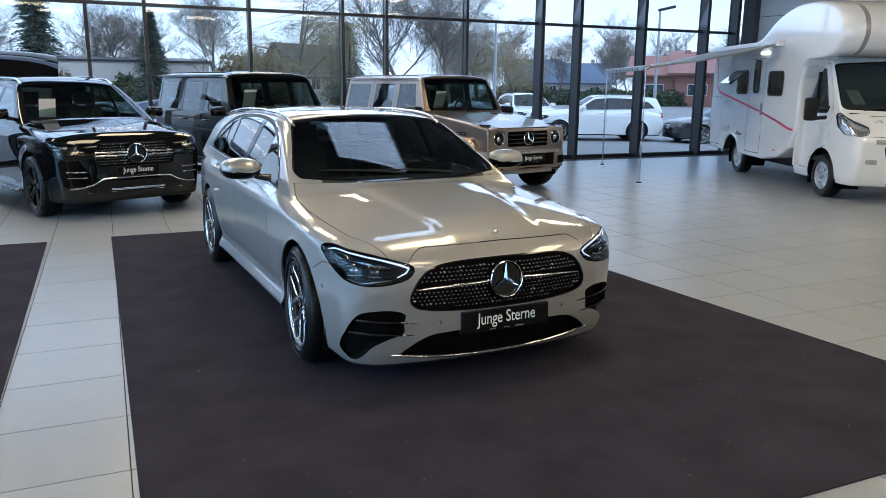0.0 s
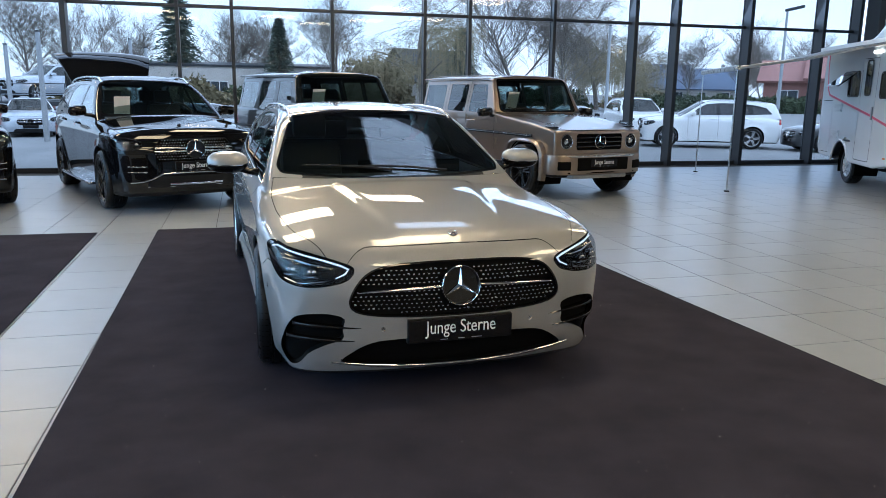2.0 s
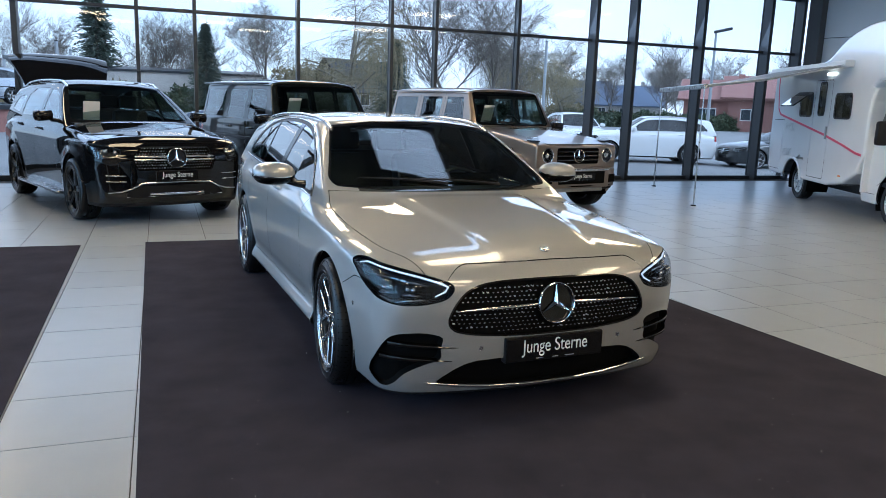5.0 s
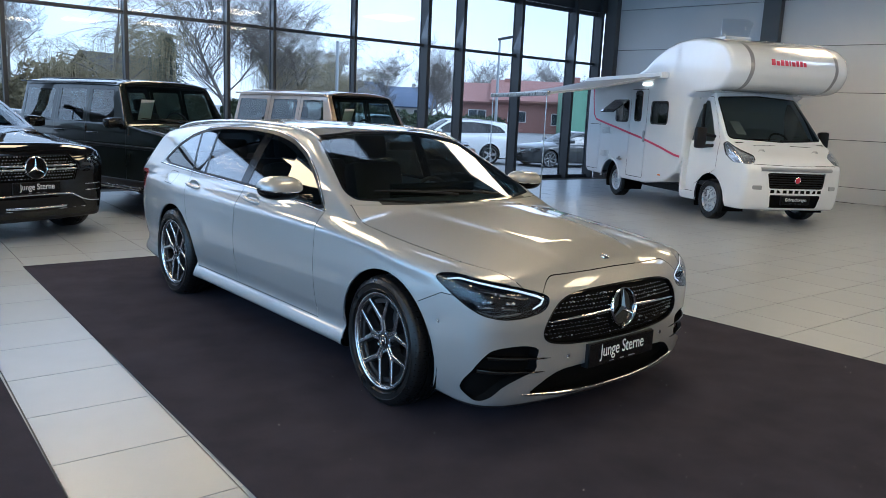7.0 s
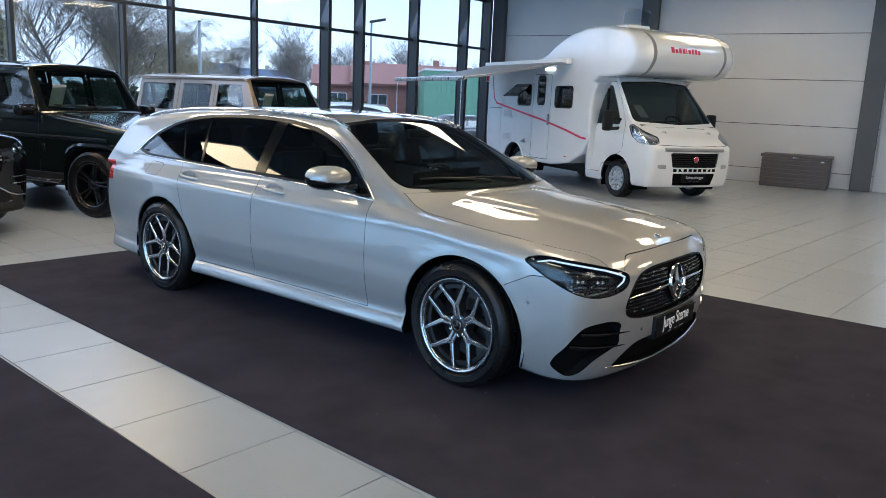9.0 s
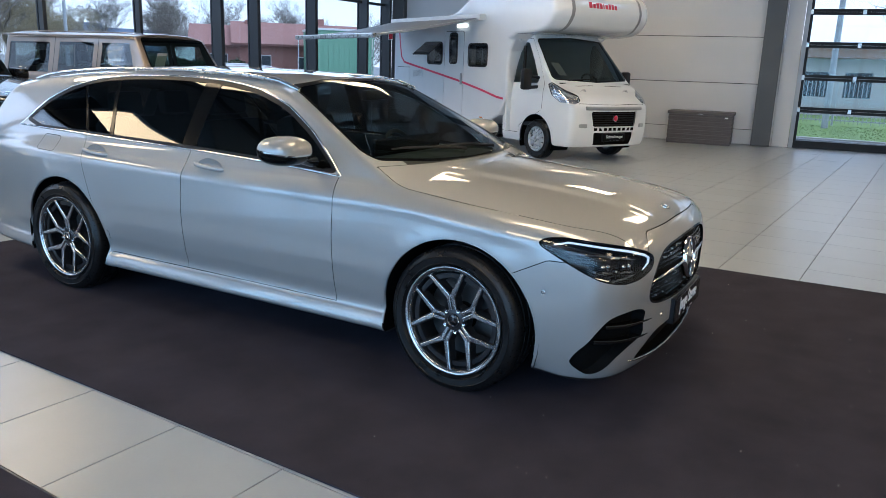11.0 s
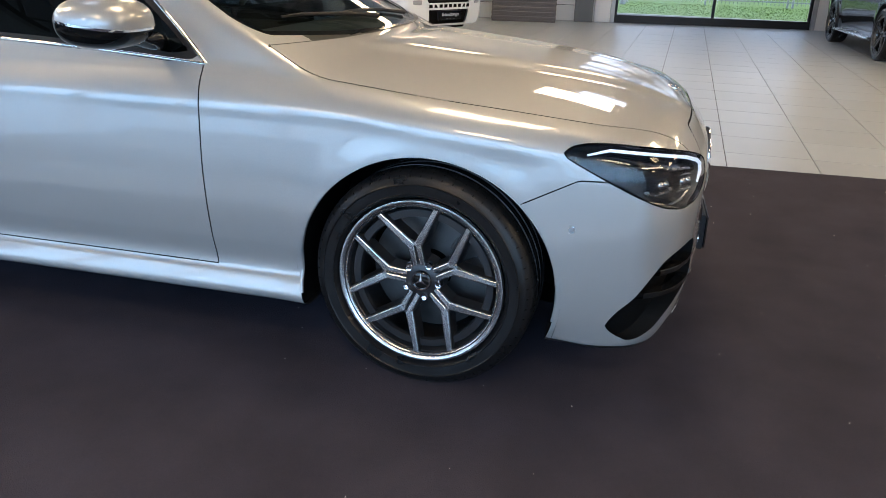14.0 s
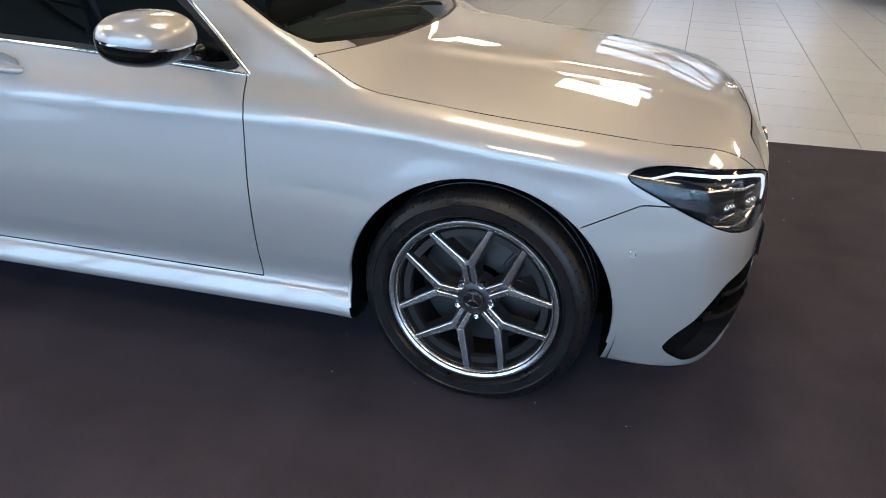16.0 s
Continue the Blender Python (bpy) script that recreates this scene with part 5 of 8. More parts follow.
    for s in (-1, 1):
        for z0, z1, y0, y1 in ((0.432, 0.412, 0.840, 0.515), (0.362, 0.345, 0.868, 0.545)):
            pts = []
            for t in np.linspace(0, 1, 9):
                yy, zz = y0 + (y1 - y0) * t, z0 + (z1 - z0) * t
                q = surface_at(f, (1.05, s * yy, zz), (-1, 0, 0))
                pts.append((q, 0.011 * (1 - t) ** 0.6 + 0.0015))
            bm2 = bmesh.new()
            prev = None
            for q, hh in pts:
                ring = [bm2.verts.new(q + Vector((dx, 0, dz))) for dx, dz in ((-0.03, hh), (0.004, hh * 0.7), (0.006, 0), (0.004, -hh * 0.7), (-0.03, -hh))]
                if prev:
                    for a in range(4):
                        bm2.faces.new((prev[a], prev[a + 1], ring[a + 1], ring[a]))
                prev = ring
            bmesh.ops.recalc_face_normals(bm2, faces=bm2.faces)
            part("vent_fin", bm2, "gloss_black", car, "", None, 40)
        for sx, sy, sz in ((0.44, 1.2, 0.572), (1.1, 0.40, 0.405)):
            dvec = (0, -s, 0) if sy > 1 else (-1, 0, 0)
            q = surface_at(f, (sx, s * sy, sz), dvec)
            m = Matrix.Translation(q) @ (pose(0, 0, 0, 0, 0, 0 if s < 0 else 180) if sy > 1 else pose(0, 0, 0, 0, 0, 90))
            part("parking_sensor", lathe([(0.001, -0.002), (0.0085, -0.002), (0.0095, -0.0005), (0.0115, 0.0), (0.0118, -0.002), (0.0128, -0.002), (0.013, 0.002)], 24), "satin", car, "", m, 40)
    # mirrors
    for s in (-1, 1):
        def mf(x, y, z):
            yy = (y * s - 1.070) / 0.135
            return (np.abs((x + 0.925) / 0.122) ** 2.4 + np.abs(yy) ** 2.6 + np.abs((z - 1.093) / 0.073) ** 2.4) ** (1 / 2.5) * 0.1 - 0.1
        Vm, Qm, Nm = solid_mesh(mf, (-1.08, 0.9 if s > 0 else -1.24, 1.0), (-0.78, 1.24 if s > 0 else -0.9, 1.2), 0.011)
        b2 = shell(Vm, Qm, Nm)
        knife(b2, lambda x, y, z: z - 1.086 + 0.12 * (x + 0.9))
        knife(b2, lambda x, y, z: z - 1.093 + 0.12 * (x + 0.9))
        knife(b2, lambda x, y, z: x + 0.995)
        cc = np.array([q.calc_center_median()[:] for q in b2.faces])
        lb = np.where(cc[:, 0] < -0.995, "glass", np.where(cc[:, 2] + 0.12 * (cc[:, 0] + 0.9) > 1.093, "cap", np.where(cc[:, 2] + 0.12 * (cc[:, 0] + 0.9) > 1.086, "line", "foot")))
        pc = take(b2, lb.tolist())
        b2.free()
        mir = skin("side_mirror", pc["cap"], "silver", car, "silver side mirror with a black foot")
        skin("mirror_foot", pc["foot"], "pillar", mir)
        skin("mirror_line", pc["line"], "chrome", mir, "", 0.001)
        skin("mirror_glass", pc["glass"], "black", mir, "", -0.002)
        part("mirror_arm", tube([(-0.90, s * 0.985, 1.052), (-0.90, s * 0.93, 1.030), (-0.90, s * 0.87, 1.022)], [0.028, 0.022, 0.03], 10), "gloss_black", mir, "", None, 60)
        # handles
        for hx in (-1.63, -2.615):
            q = surface_at(f, (hx, s * 1.2, 0.932), (0, -s, 0))
            bowl = lathe([(0.001, 0.008), (0.03, 0.006), (0.046, 0.001), (0.050, -0.001)], 28)
            part("handle_bowl", bowl, "silver", doors["front_door_r" if s < 0 else "front_door_l"] if hx > -2 else doors["rear_door_r" if s < 0 else "rear_door_l"], "", Matrix.Translation(q) @ pose(0, 0, 0, 0, 0, 0 if s < 0 else 180) @ Matrix.Diagonal((1.9, 1, 0.95, 1)), 60)
            hb = tube([q + Vector((dx, s * dy, dz)) for dx, dy, dz in ((-0.118, 0.004, 0.010), (-0.09, 0.022, 0.007), (-0.04, 0.030, 0.003), (0.04, 0.030, -0.002), (0.09, 0.022, -0.006), (0.112, 0.004, -0.008))], [0.010, 0.0125, 0.013, 0.013, 0.0125, 0.010], 10)
            part("door_handle", hb, "silver", doors["front_door_r" if s < 0 else "front_door_l"] if hx > -2 else doors["rear_door_r" if s < 0 else "rear_door_l"], "", None, 60)
        # chrome line round the side windows
        outline = [(-0.735, 0.962), (-0.85, 1.063), (-0.975, 1.163), (-1.08, 1.227), (-1.195, 1.290), (-1.32, 1.332), (-1.445, 1.366), (-1.60, 1.389), (-1.75, 1.404), (-1.95, 1.413), (-2.15, 1.416), (-2.35, 1.412), (-2.55, 1.405), (-2.70, 1.393), (-2.855, 1.376), (-2.98, 1.348), (-3.11, 1.315), (-3.21, 1.272), (-3.312, 1.224), (-3.42, 1.14), (-3.535, 1.044), (-3.2, 1.038), (-2.9, 1.032), (-2.56, 1.025), (-2.2, 1.019), (-1.9, 1.013), (-1.55, 1.003), (-1.2, 0.991), (-0.95, 0.976), (-0.735, 0.962)]
        pts = [surface_at(f, (a, s * 1.3, b), (0, -s, 0)) + Vector((0, s * 0.001, 0)) for a, b in outline]
        part("window_trim", tube(pts, 0.0065, 8), "chrome", car, "chrome window surround", None, 60)
        # roof rails
        pts = []
        for xx in np.linspace(-1.22, -3.62, 18):
            q = surface_at(f, (float(xx), s * 0.607, 1.7), (0, 0, -1))
            k = min(1, (xx + 3.62) / 0.25, (-1.22 - xx) / 0.25)
            pts.append(q + Vector((0, 0, 0.004 + 0.020 * max(0, k) ** 0.6)))
        part("roof_rail", tube(pts, 0.0135, 10), "satin", car, "satin aluminium roof rail", None, 60)
        # wheel houses
        for wx in (0.0, -HW):
            bm2 = bmesh.new()
            add_lathe(bm2, [(0.430, -0.13), (0.430, 0.26), (0.05, 0.27)], 40)
            bmesh.ops.delete(bm2, geom=[v for v in bm2.verts if v.co.z < -0.16], context="VERTS")
            part("wheel_house", bm2, "well", car, "", pose(wx, s * 0.79, 0.335, 0, 0, 0 if s < 0 else 180), 40)
            bm2 = tube([(wx + 0.415 * math.cos(a), s * (0.5 * (surface_at(f, (wx + 0.421 * math.cos(a), s * 1.2, 0.335 + 0.421 * math.sin(a)), (0, -s, 0)).y * s) * 2 - 0.006), 0.340 + 0.415 * math.sin(a)) for a in np.linspace(-0.2, math.pi + 0.2, 40)], 0.0065, 6)
            part("arch_lip", bm2, "silver", car, "", None, 60)
            wh = wheel(car, wx, s * 0.842, 0.359, 0.266, 0.240, "y", s, spin=0 if wx == 0 else 13.7)
            if wx == 0:     # the front wheels stand slightly turned
                c = wh.matrix_basis.translation.copy()
                wh.matrix_basis = Matrix.Translation(c) @ pose(0, 0, 0, 0, 0, -3.5) @ Matrix.Translation(-c) @ wh.matrix_basis
    # wipers and cowl details
    for a, b in (((-0.46, 0.34), (-0.52, -0.30)), ((-0.45, -0.04), (-0.60, -0.60))):
        pts = [surface_at(f, (a[0] + (b[0] - a[0]) * t, a[1] + (b[1] - a[1]) * t, 1.4), (0, 0, -1)) + Vector((0.0, 0, 0.012)) for t in np.linspace(0, 1, 6)]
        part("wiper", tube(pts, [0.010, 0.008, 0.007, 0.006, 0.006, 0.004], 6), "black", car)
    # cabin
    part("cabin_floor", box((-3.9, -0.72, 0.27), (-0.35, 0.72, 0.34), 0.02), "dash", car)
    dash = [(-0.50, 0.60), (-0.50, 0.975), (-0.64, 1.01), (-0.90, 1.005), (-1.02, 0.94), (-0.98, 0.80), (-0.80, 0.60)]
    part("dashboard", prism(dash, -0.71, 0.71, "y", 0.02), "dash", car, "", None, 40)
    part("display", box((-1.035, -0.16, 0.975), (-1.01, 0.62, 1.085), 0.01), "gloss_black", car)
    for sy in (-0.37, 0.37):
        seat = new("front_seat")
        seat.parent = car
        seat.matrix_basis = pose(-1.55, sy, 0.34)
        part("cushion", box((-0.28, -0.25, 0.08), (0.28, 0.25, 0.26), 0.06), "leather", seat, "", None, 40)
        part("backrest", box((-0.09, -0.25, 0.0), (0.09, 0.25, 0.64), 0.07), "leather", seat, "", pose(-0.28, 0, 0.20, 0, -16, 0), 40)
        part("headrest", box((-0.05, -0.14, 0.0), (0.05, 0.14, 0.20), 0.045), "leather", seat, "", pose(-0.47, 0, 0.84, 0, -8, 0), 40)
    bench = new("rear_bench")
    bench.parent = car
    bench.matrix_basis = pose(-2.45, 0, 0.34)
    part("cushion", box((-0.27, -0.66, 0.08), (0.27, 0.66, 0.26), 0.06), "leather", bench, "", None, 40)
    part("backrest", box((-0.09, -0.66, 0.0), (0.09, 0.66, 0.60), 0.06), "leather", bench, "", pose(-0.28, 0, 0.2, 0, -18, 0), 40)
    for sy in (-0.42, 0.0, 0.42):
        part("headrest", box((-0.045, -0.12, 0.0), (0.045, 0.12, 0.17), 0.04), "leather", bench, "", pose(-0.48, sy, 0.78, 0, -8, 0), 40)
    st = new("steering_wheel")
    st.parent = car
    st.matrix_basis = pose(-1.16, 0.38, 0.93, 0, 0, 90) @ pose(0, 0, 0, -24, 0, 0)
    bm2 = tube([(0.18 * math.cos(a), 0, 0.18 * math.sin(a)) for a in np.linspace(0, 2 * math.pi, 37)], 0.015, 8)
    part("steering_rim", bm2, "leather", st, "", None, 60)
    part("steering_hub", box((-0.075, -0.02, -0.06), (0.075, 0.03, 0.05), 0.02), "leather", st)
    for a in (0, math.pi, -math.pi / 2):
        part("steering_spoke", tube([(0.05 * math.cos(a), 0, 0.05 * math.sin(a)), (0.18 * math.cos(a), 0, 0.18 * math.sin(a))], 0.011, 6), "satin", st)
    part("inner_mirror", box((-0.02, -0.12, -0.03), (0.02, 0.12, 0.03), 0.015), "black", car, "", pose(-1.13, 0, 1.34))
    part("roof_antenna", prism([(-3.30, 1.39), (-3.50, 1.37), (-3.50, 1.425), (-3.46, 1.432)], -0.017, 0.017, "y", 0.006), "silver", car)
    return car


hero = estate(pose(1.955, 4.62, 0.003, 0, 0, -87.1))

# ---- the other vehicles ----
def car_solid(P):
    def f(x, y, z):
        ay = np.abs(y)
        q = ay / P["hw"]
        t = z - (P["top"](x) - P["crown"] * q**3)
        r = np.minimum(np.hypot(x, z - P["R"]), np.hypot(x + P["wb"], z - P["R"]))
        s = ay - (P["plan"](x) + P["sect"](z) + P["flare"] * np.exp(-((r - P["arch"]) / 0.07) ** 2))
        n = x - (P["nose"](z) - P["bow"] * np.clip(ay - 0.1, 0, 2) ** 2)
        b = P["tail"](z) + 0.06 * q**4 - x
        low = smax(smax(smax(t, s, P["k"]), smax(n, b, 0.05), P["k"]), P["bot"] - z, 0.03)
        g = ay - P["gw"](z) + 0.04 * np.clip((-2.6 - x) / 1.4, 0, 1) ** 1.5
        rf = z - (P["roof"](x) - 0.04 * (ay / 0.65) ** 3)
        wx, wz, bend, nx, nz = P["ws"]
        ws = (x - wx + bend * ay**2) * nx + (z - wz) * nz
        rx, rz, mx, mz = P["rs"]
        rs = (rx + 0.08 * ay**2 - x) * mx + (z - rz) * mz
        gh = smax(smax(smax(smax(g, rf, P["kr"]), ws, 0.03), rs, 0.05), P["belt"] - 0.12 - z, 0.02)
        return smin(low, gh, 0.02)
    return f


def vehicle(P, pos, name, label, colour, group="", category="car"):
    """A car from a set of curves: body panels, glass, lamps, grille, wheels and cabin."""
    car = thing(name, pos, label, category, group)
    f = car_solid(P)
    V, Q, N = solid_mesh(f, (P["x0"], -1.15, 0.1), (P["x1"], 1.15, P["h"] + 0.1), P["grid"])
    bm = shell(V, Q, N)
    A = np.abs

    def arch(x, y, z):
        return np.maximum(np.minimum(np.hypot(x, z - P["R"]), np.hypot(x + P["wb"], z - P["R"])) - P["arch"], 0.55 - A(y))

    def only(g, cond):
        return np.where(cond, g, 1.0)
    panes = [polygon(p, 0.03) for p in P["panes"]]
    outer = polygon(P["surround"], 0.03) if P.get("surround") else None
    wsp, lamp, gri, inta = polygon(P["screen"], 0.03), polygon(P["lamp"], 0.02), polygon(P["grille"], 0.03), polygon(P["intake"], 0.02)
    lampf = (lambda x, y, z: lamp(x - A(y), z)) if P["lamp_diag"] else (lambda x, y, z: lamp(A(y), z))
    inws = lambda x, y, z: (x > P["ws"][0] - 1.3) & (x < P["ws"][0] + 0.2) & (z > P["belt"] - 0.02) & (A(y) < 0.9)
    fr = lambda x, y, z: x > 0.3
    F = {"ws": lambda x, y, z: only(wsp(y, z), inws(x, y, z)), "ws2": lambda x, y, z: only(wsp(y, z) - 0.025, inws(x, y, z)), "lamp": lambda x, y, z: only(lampf(x, y, z), x > 0.15), "gri": lambda x, y, z: only(gri(y, z), fr(x, y, z)), "inta": lambda x, y, z: only(inta(y, z), fr(x, y, z)), "arch": arch, "clad": lambda x, y, z: np.maximum(np.where(A(y) > 0.5, arch(x, y, z) - P["clad"], 1.0), -10.0)}
    for k in F:
        if k != "clad" or P["clad"]:
            knife(bm, F[k])
    for p in panes + ([outer] if outer else []):
        knife(bm, lambda x, y, z: only(p(x, z), A(y) > 0.5))
    W = 0.004
    seams = [(lambda x, y, z, s=s: x - s[0] - s[1] * np.clip(z - P["belt"], 0, 2) + s[2] * np.clip(P["belt"] - z - 0.25, 0, 2), s) for s in P["seams"]]
    for g, s in seams:
        for w in (-W, W):
            knife(bm, lambda x, y, z: only(g(x, y, z) - w, (A(y) > 0.6) & (z > P["sill"]) & (z < s[3])))
    yh = P["hood_w"]
    hood = lambda x, y, z: np.maximum(np.maximum(A(y) - yh(x), P["hood_z"] - z), (P["ws"][0] + 0.03 - P["ws"][2] * y**2) - x)
    for w in (-W, W):
        knife(bm, lambda x, y, z: only(hood(x, y, z) - w, (x > P["ws"][0] - 0.2) & (z > P["hood_z"] - 0.1) & (z < P["belt"] + 0.15)))
    C = np.array([fc.calc_center_median()[:] for fc in bm.faces])
    x, y, z = C.T
    lab = np.full(len(C), "body", dtype=object)
    lab[(hood(x, y, z) < 0) & (x > P["ws"][0] - 0.2)] = "hood"
    lab[(A(hood(x, y, z)) < W) & (x > P["ws"][0] - 0.2) & (z > P["hood_z"] - 0.1) & (z < P["belt"] + 0.15)] = "gap"
    s0 = [s for g, s in seams]
    for i in range(len(seams) - 1):
        ins = (A(y) > 0.6) & (z > P["sill"]) & (z < s0[i][3]) & (seams[i][0](x, y, z) < 0) & (seams[i + 1][0](x, y, z) > 0)
        lab[ins] = ("front_door", "rear_door", "rear_door")[i]
    for g, s in seams:
        lab[(A(g(x, y, z)) < W) & (A(y) > 0.6) & (z > P["sill"]) & (z < s[3])] = "gap"
    if outer:
        lab[(outer(x, z) < 0) & (A(y) > 0.5)] = "window_frame"
    for p in panes:
        lab[(p(x, z) < 0) & (A(y) > 0.5)] = "window"
    lab[F["ws2"](x, y, z) < 0] = "screen_seal"
    lab[F["ws"](x, y, z) < 0] = "windscreen"
    lab[(x < P["x0"] + 0.4) & (z > P["belt"] + 0.08) & (z < P["h"] - 0.22) & (A(y) < 0.58)] = "rear_window"
    lab[(x < P["tail"](0.9) + 0.16) & (z > P["belt"] - 0.32) & (z < P["belt"] - 0.1) & (A(y) > 0.55)] = "tail_lamp"
    lab[F["lamp"](x, y, z) < 0] = "headlamp"
    lab[F["gri"](x, y, z) < 0] = "grille"
    lab[F["inta"](x, y, z) < 0] = "intake"
    if P["clad"]:
        lab[(F["clad"](x, y, z) < 0) & (A(y) > 0.6)] = "arch_cladding"
    lab[z < P["bot"] + 0.05] = "underbody"
    lab[arch(x, y, z) < 0] = "cut"
    T = take(bm, lab.tolist())
    bm.free()
    T.pop("cut", None)
    split_lr(T, ["front_door", "rear_door", "headlamp", "window", "window_frame", "tail_lamp"])
    mats = {"gap": "gap", "window_frame": P.get("frame_mat", "gloss_black"), "screen_seal": "gloss_black", "grille": "gap", "intake": "black", "underbody": "black", "tail_lamp": "red_lamp", "arch_cladding": P.get("clad_mat", colour), "window": "tint_glass" if P.get("tint") else "car_glass", "windscreen": "screen_glass", "rear_window": "car_glass", "headlamp": "lamp_glass"}
    for k, piece in T.items():
        base = k[:-2] if k[-2:] in ("_r", "_l") else k
        nm = {"gap": "joint", "intake": "lower_intake", "window": "side_window"}.get(base, base)
        sh, al = {"gap": -0.006, "window": -0.004, "windscreen": -0.004}.get(base, 0.0), None
        if base == "grille":
            rim_walls("grille_edge", piece, "satin" if P.get("grille_chrome") else "gloss_black", car, lambda V, N: V + np.array([-0.05, 0, 0]))
            al = (-0.05, 0, 0)
        if base == "headlamp":
            hl = skin("headlamp", piece, "lamp_glass", car, "clear headlamp lens")
            skin("lamp_bowl", piece, "lamp_in", hl, "", -0.05)
            continue
        ob = skin(nm, piece, mats.get(base, colour), car, "", sh, False, al)
        if base == "body":
            skin("inner_lining", piece, "dash", car, "", -0.03, True)
    # front
    for s in (-1, 1):
        for (yy, zz, r) in P["eyes"]:
            q = surface_at(f, (1.3, s * yy, zz), (-1, 0, 0))
            if P.get("round"):
                mq = Matrix.Translation(q + Vector((P.get("eye_in", -0.02), 0, 0))) @ pose(0, 0, 0, 0, 0, 90)
                part("lamp_ring", lathe([(r * 0.87, 0.0), (r * 0.93, -0.010), (r, -0.006), (r, 0.03)], 32), "chrome", car, "", mq, 40)
                part("lamp_dish", lathe([(0.001, 0.012), (r * 0.5, 0.010), (r * 0.88, -0.001)], 28), "lamp_in", car, "dark round headlamp dish", mq, 40)
                part("projector", lathe([(0.001, -0.004), (r * 0.26, -0.002), (r * 0.34, 0.006), (r * 0.36, 0.012)], 20), "satin", car, "", mq, 40)
                continue
            part("projector", lathe([(0.001, 0.02), (r * 0.6, 0.012), (r * 0.86, -0.002), (r * 0.93, -0.008), (r, -0.004), (r, 0.03)], 28), "chrome", car, "", Matrix.Translation(q + Vector((P.get("eye_in", -0.02), 0, 0))) @ pose(0, 0, 0, 0, 0, 90), 40)
    for z0, y0, y1, r, mt in P["bars"]:
        pts = [surface_at(f, (1.3, float(yy), z0), (-1, 0, 0)) + Vector((-0.012, 0, 0)) for yy in np.linspace(y0, y1, 9)]
        part("grille_bar", tube(pts, r, 8), mt, car, "", None, 60)
    if P.get("pins"):
        bm2 = bmesh.new()
        zlo, zhi = P["pins"]
        for j, zz in enumerate(np.arange(zlo, zhi, 0.034)):
            for i in range(-15, 16):
                yy = i * 0.034 + (0.017 if j % 2 else 0)
                if gri(np.array([yy]), np.array([zz]))[0] > -0.02:
                    continue
                q = surface_at(f, (1.3, yy, float(zz)), (-1, 0, 0))
                add_box(bm2, (q.x - 0.05, yy - 0.007, zz - 0.006), (q.x - 0.035, yy + 0.007, zz + 0.006))
        part("grille_mesh", bm2, "satin", car)["kind"] = "stuff"
    if P.get("badge"):
        zz, r = P["badge"]
        q = surface_at(f, (1.3, 0, zz), (-1, 0, 0))
        star_badge("grille_badge", car, Matrix.Translation(q + Vector((0.0, 0, 0))) @ pose(0, 0, 0, 88, 0, 90), r, 0.02, "chrome", "gloss_black" if P.get("badge_disc") else None)
    if P.get("plate"):
        q = surface_at(f, (1.3, 0, P["plate"]), (-1, 0, 0))
        part("plate_holder", box((q.x - 0.03, -0.265, P["plate"] - 0.065), (q.x + 0.012, 0.265, P["plate"] + 0.065), 0.006), "black", car)
        plate_sign(car, pose(q.x + 0.013, 0, P["plate"], 90, 0, 90), P["text"], 0.52, 0.12, 0.092, 0.82) if P.get("text") else part("dealer_plate", box((q.x + 0.012, -0.26, P["plate"] - 0.055), (q.x + 0.02, 0.26, P["plate"] + 0.055), 0.004), "plate", car)
    for s in (-1, 1):
        mx, my, mz = P["mirror"]
        mir = part("side_mirror", box((-0.08, -0.115, -0.07), (0.08, 0.115, 0.07), 0.05), P.get("mirror_mat", colour), car, "", pose(mx, s * my, mz, s * -4, 0, 0), 40)
        part("mirror_glass", box((-0.084, -0.09, -0.05), (-0.078, 0.09, 0.05), 0.003), "black", mir)
        part("mirror_arm", tube([(0.02, -s * 0.08, -0.06), (0.02, -s * 0.22, -0.09)], 0.025, 8), "black", mir)
        for hx, hz in P["handles"]:
            q = surface_at(f, (hx, s * 1.3, hz), (0, -s, 0))
            part("door_handle", tube([q + Vector((dx, s * dy, 0)) for dx, dy in ((-0.12, 0.0), (-0.09, 0.03), (0.09, 0.03), (0.12, 0.0))], 0.014, 8), P.get("handle_mat", colour), car, "", None, 60)
        if P.get("rails"):
            pts = [surface_at(f, (float(xx), s * P["rails"][2], 2.4), (0, 0, -1)) + Vector((0, 0, 0.03 if 0 < k < 11 else 0.0)) for k, xx in enumerate(np.linspace(P["rails"][0], P["rails"][1], 12))]
            part("roof_rail", tube(pts, 0.016, 8), P["rails"][3], car, "", None, 60)
        for wx in (0.0, -P["wb"]):
            bm2 = bmesh.new()
            add_lathe(bm2, [(P["arch"] + 0.02, -0.12), (P["arch"] + 0.02, 0.28), (0.05, 0.29)], 32)
            bmesh.ops.delete(bm2, geom=[v for v in bm2.verts if v.co.z < -0.2], context="VERTS")
            part("wheel_house", bm2, "well", car, "", pose(wx, s * (P["track"] - 0.05), P["R"], 0, 0, 0 if s < 0 else 180), 40)
            wheel(car, wx, s * P["track"], P["R"], P["rim"], 0.26, P["style"], s, P.get("rim_face", "rim_bright"), P.get("rim_back", "rim_dark"), 12, P.get("fine", False))
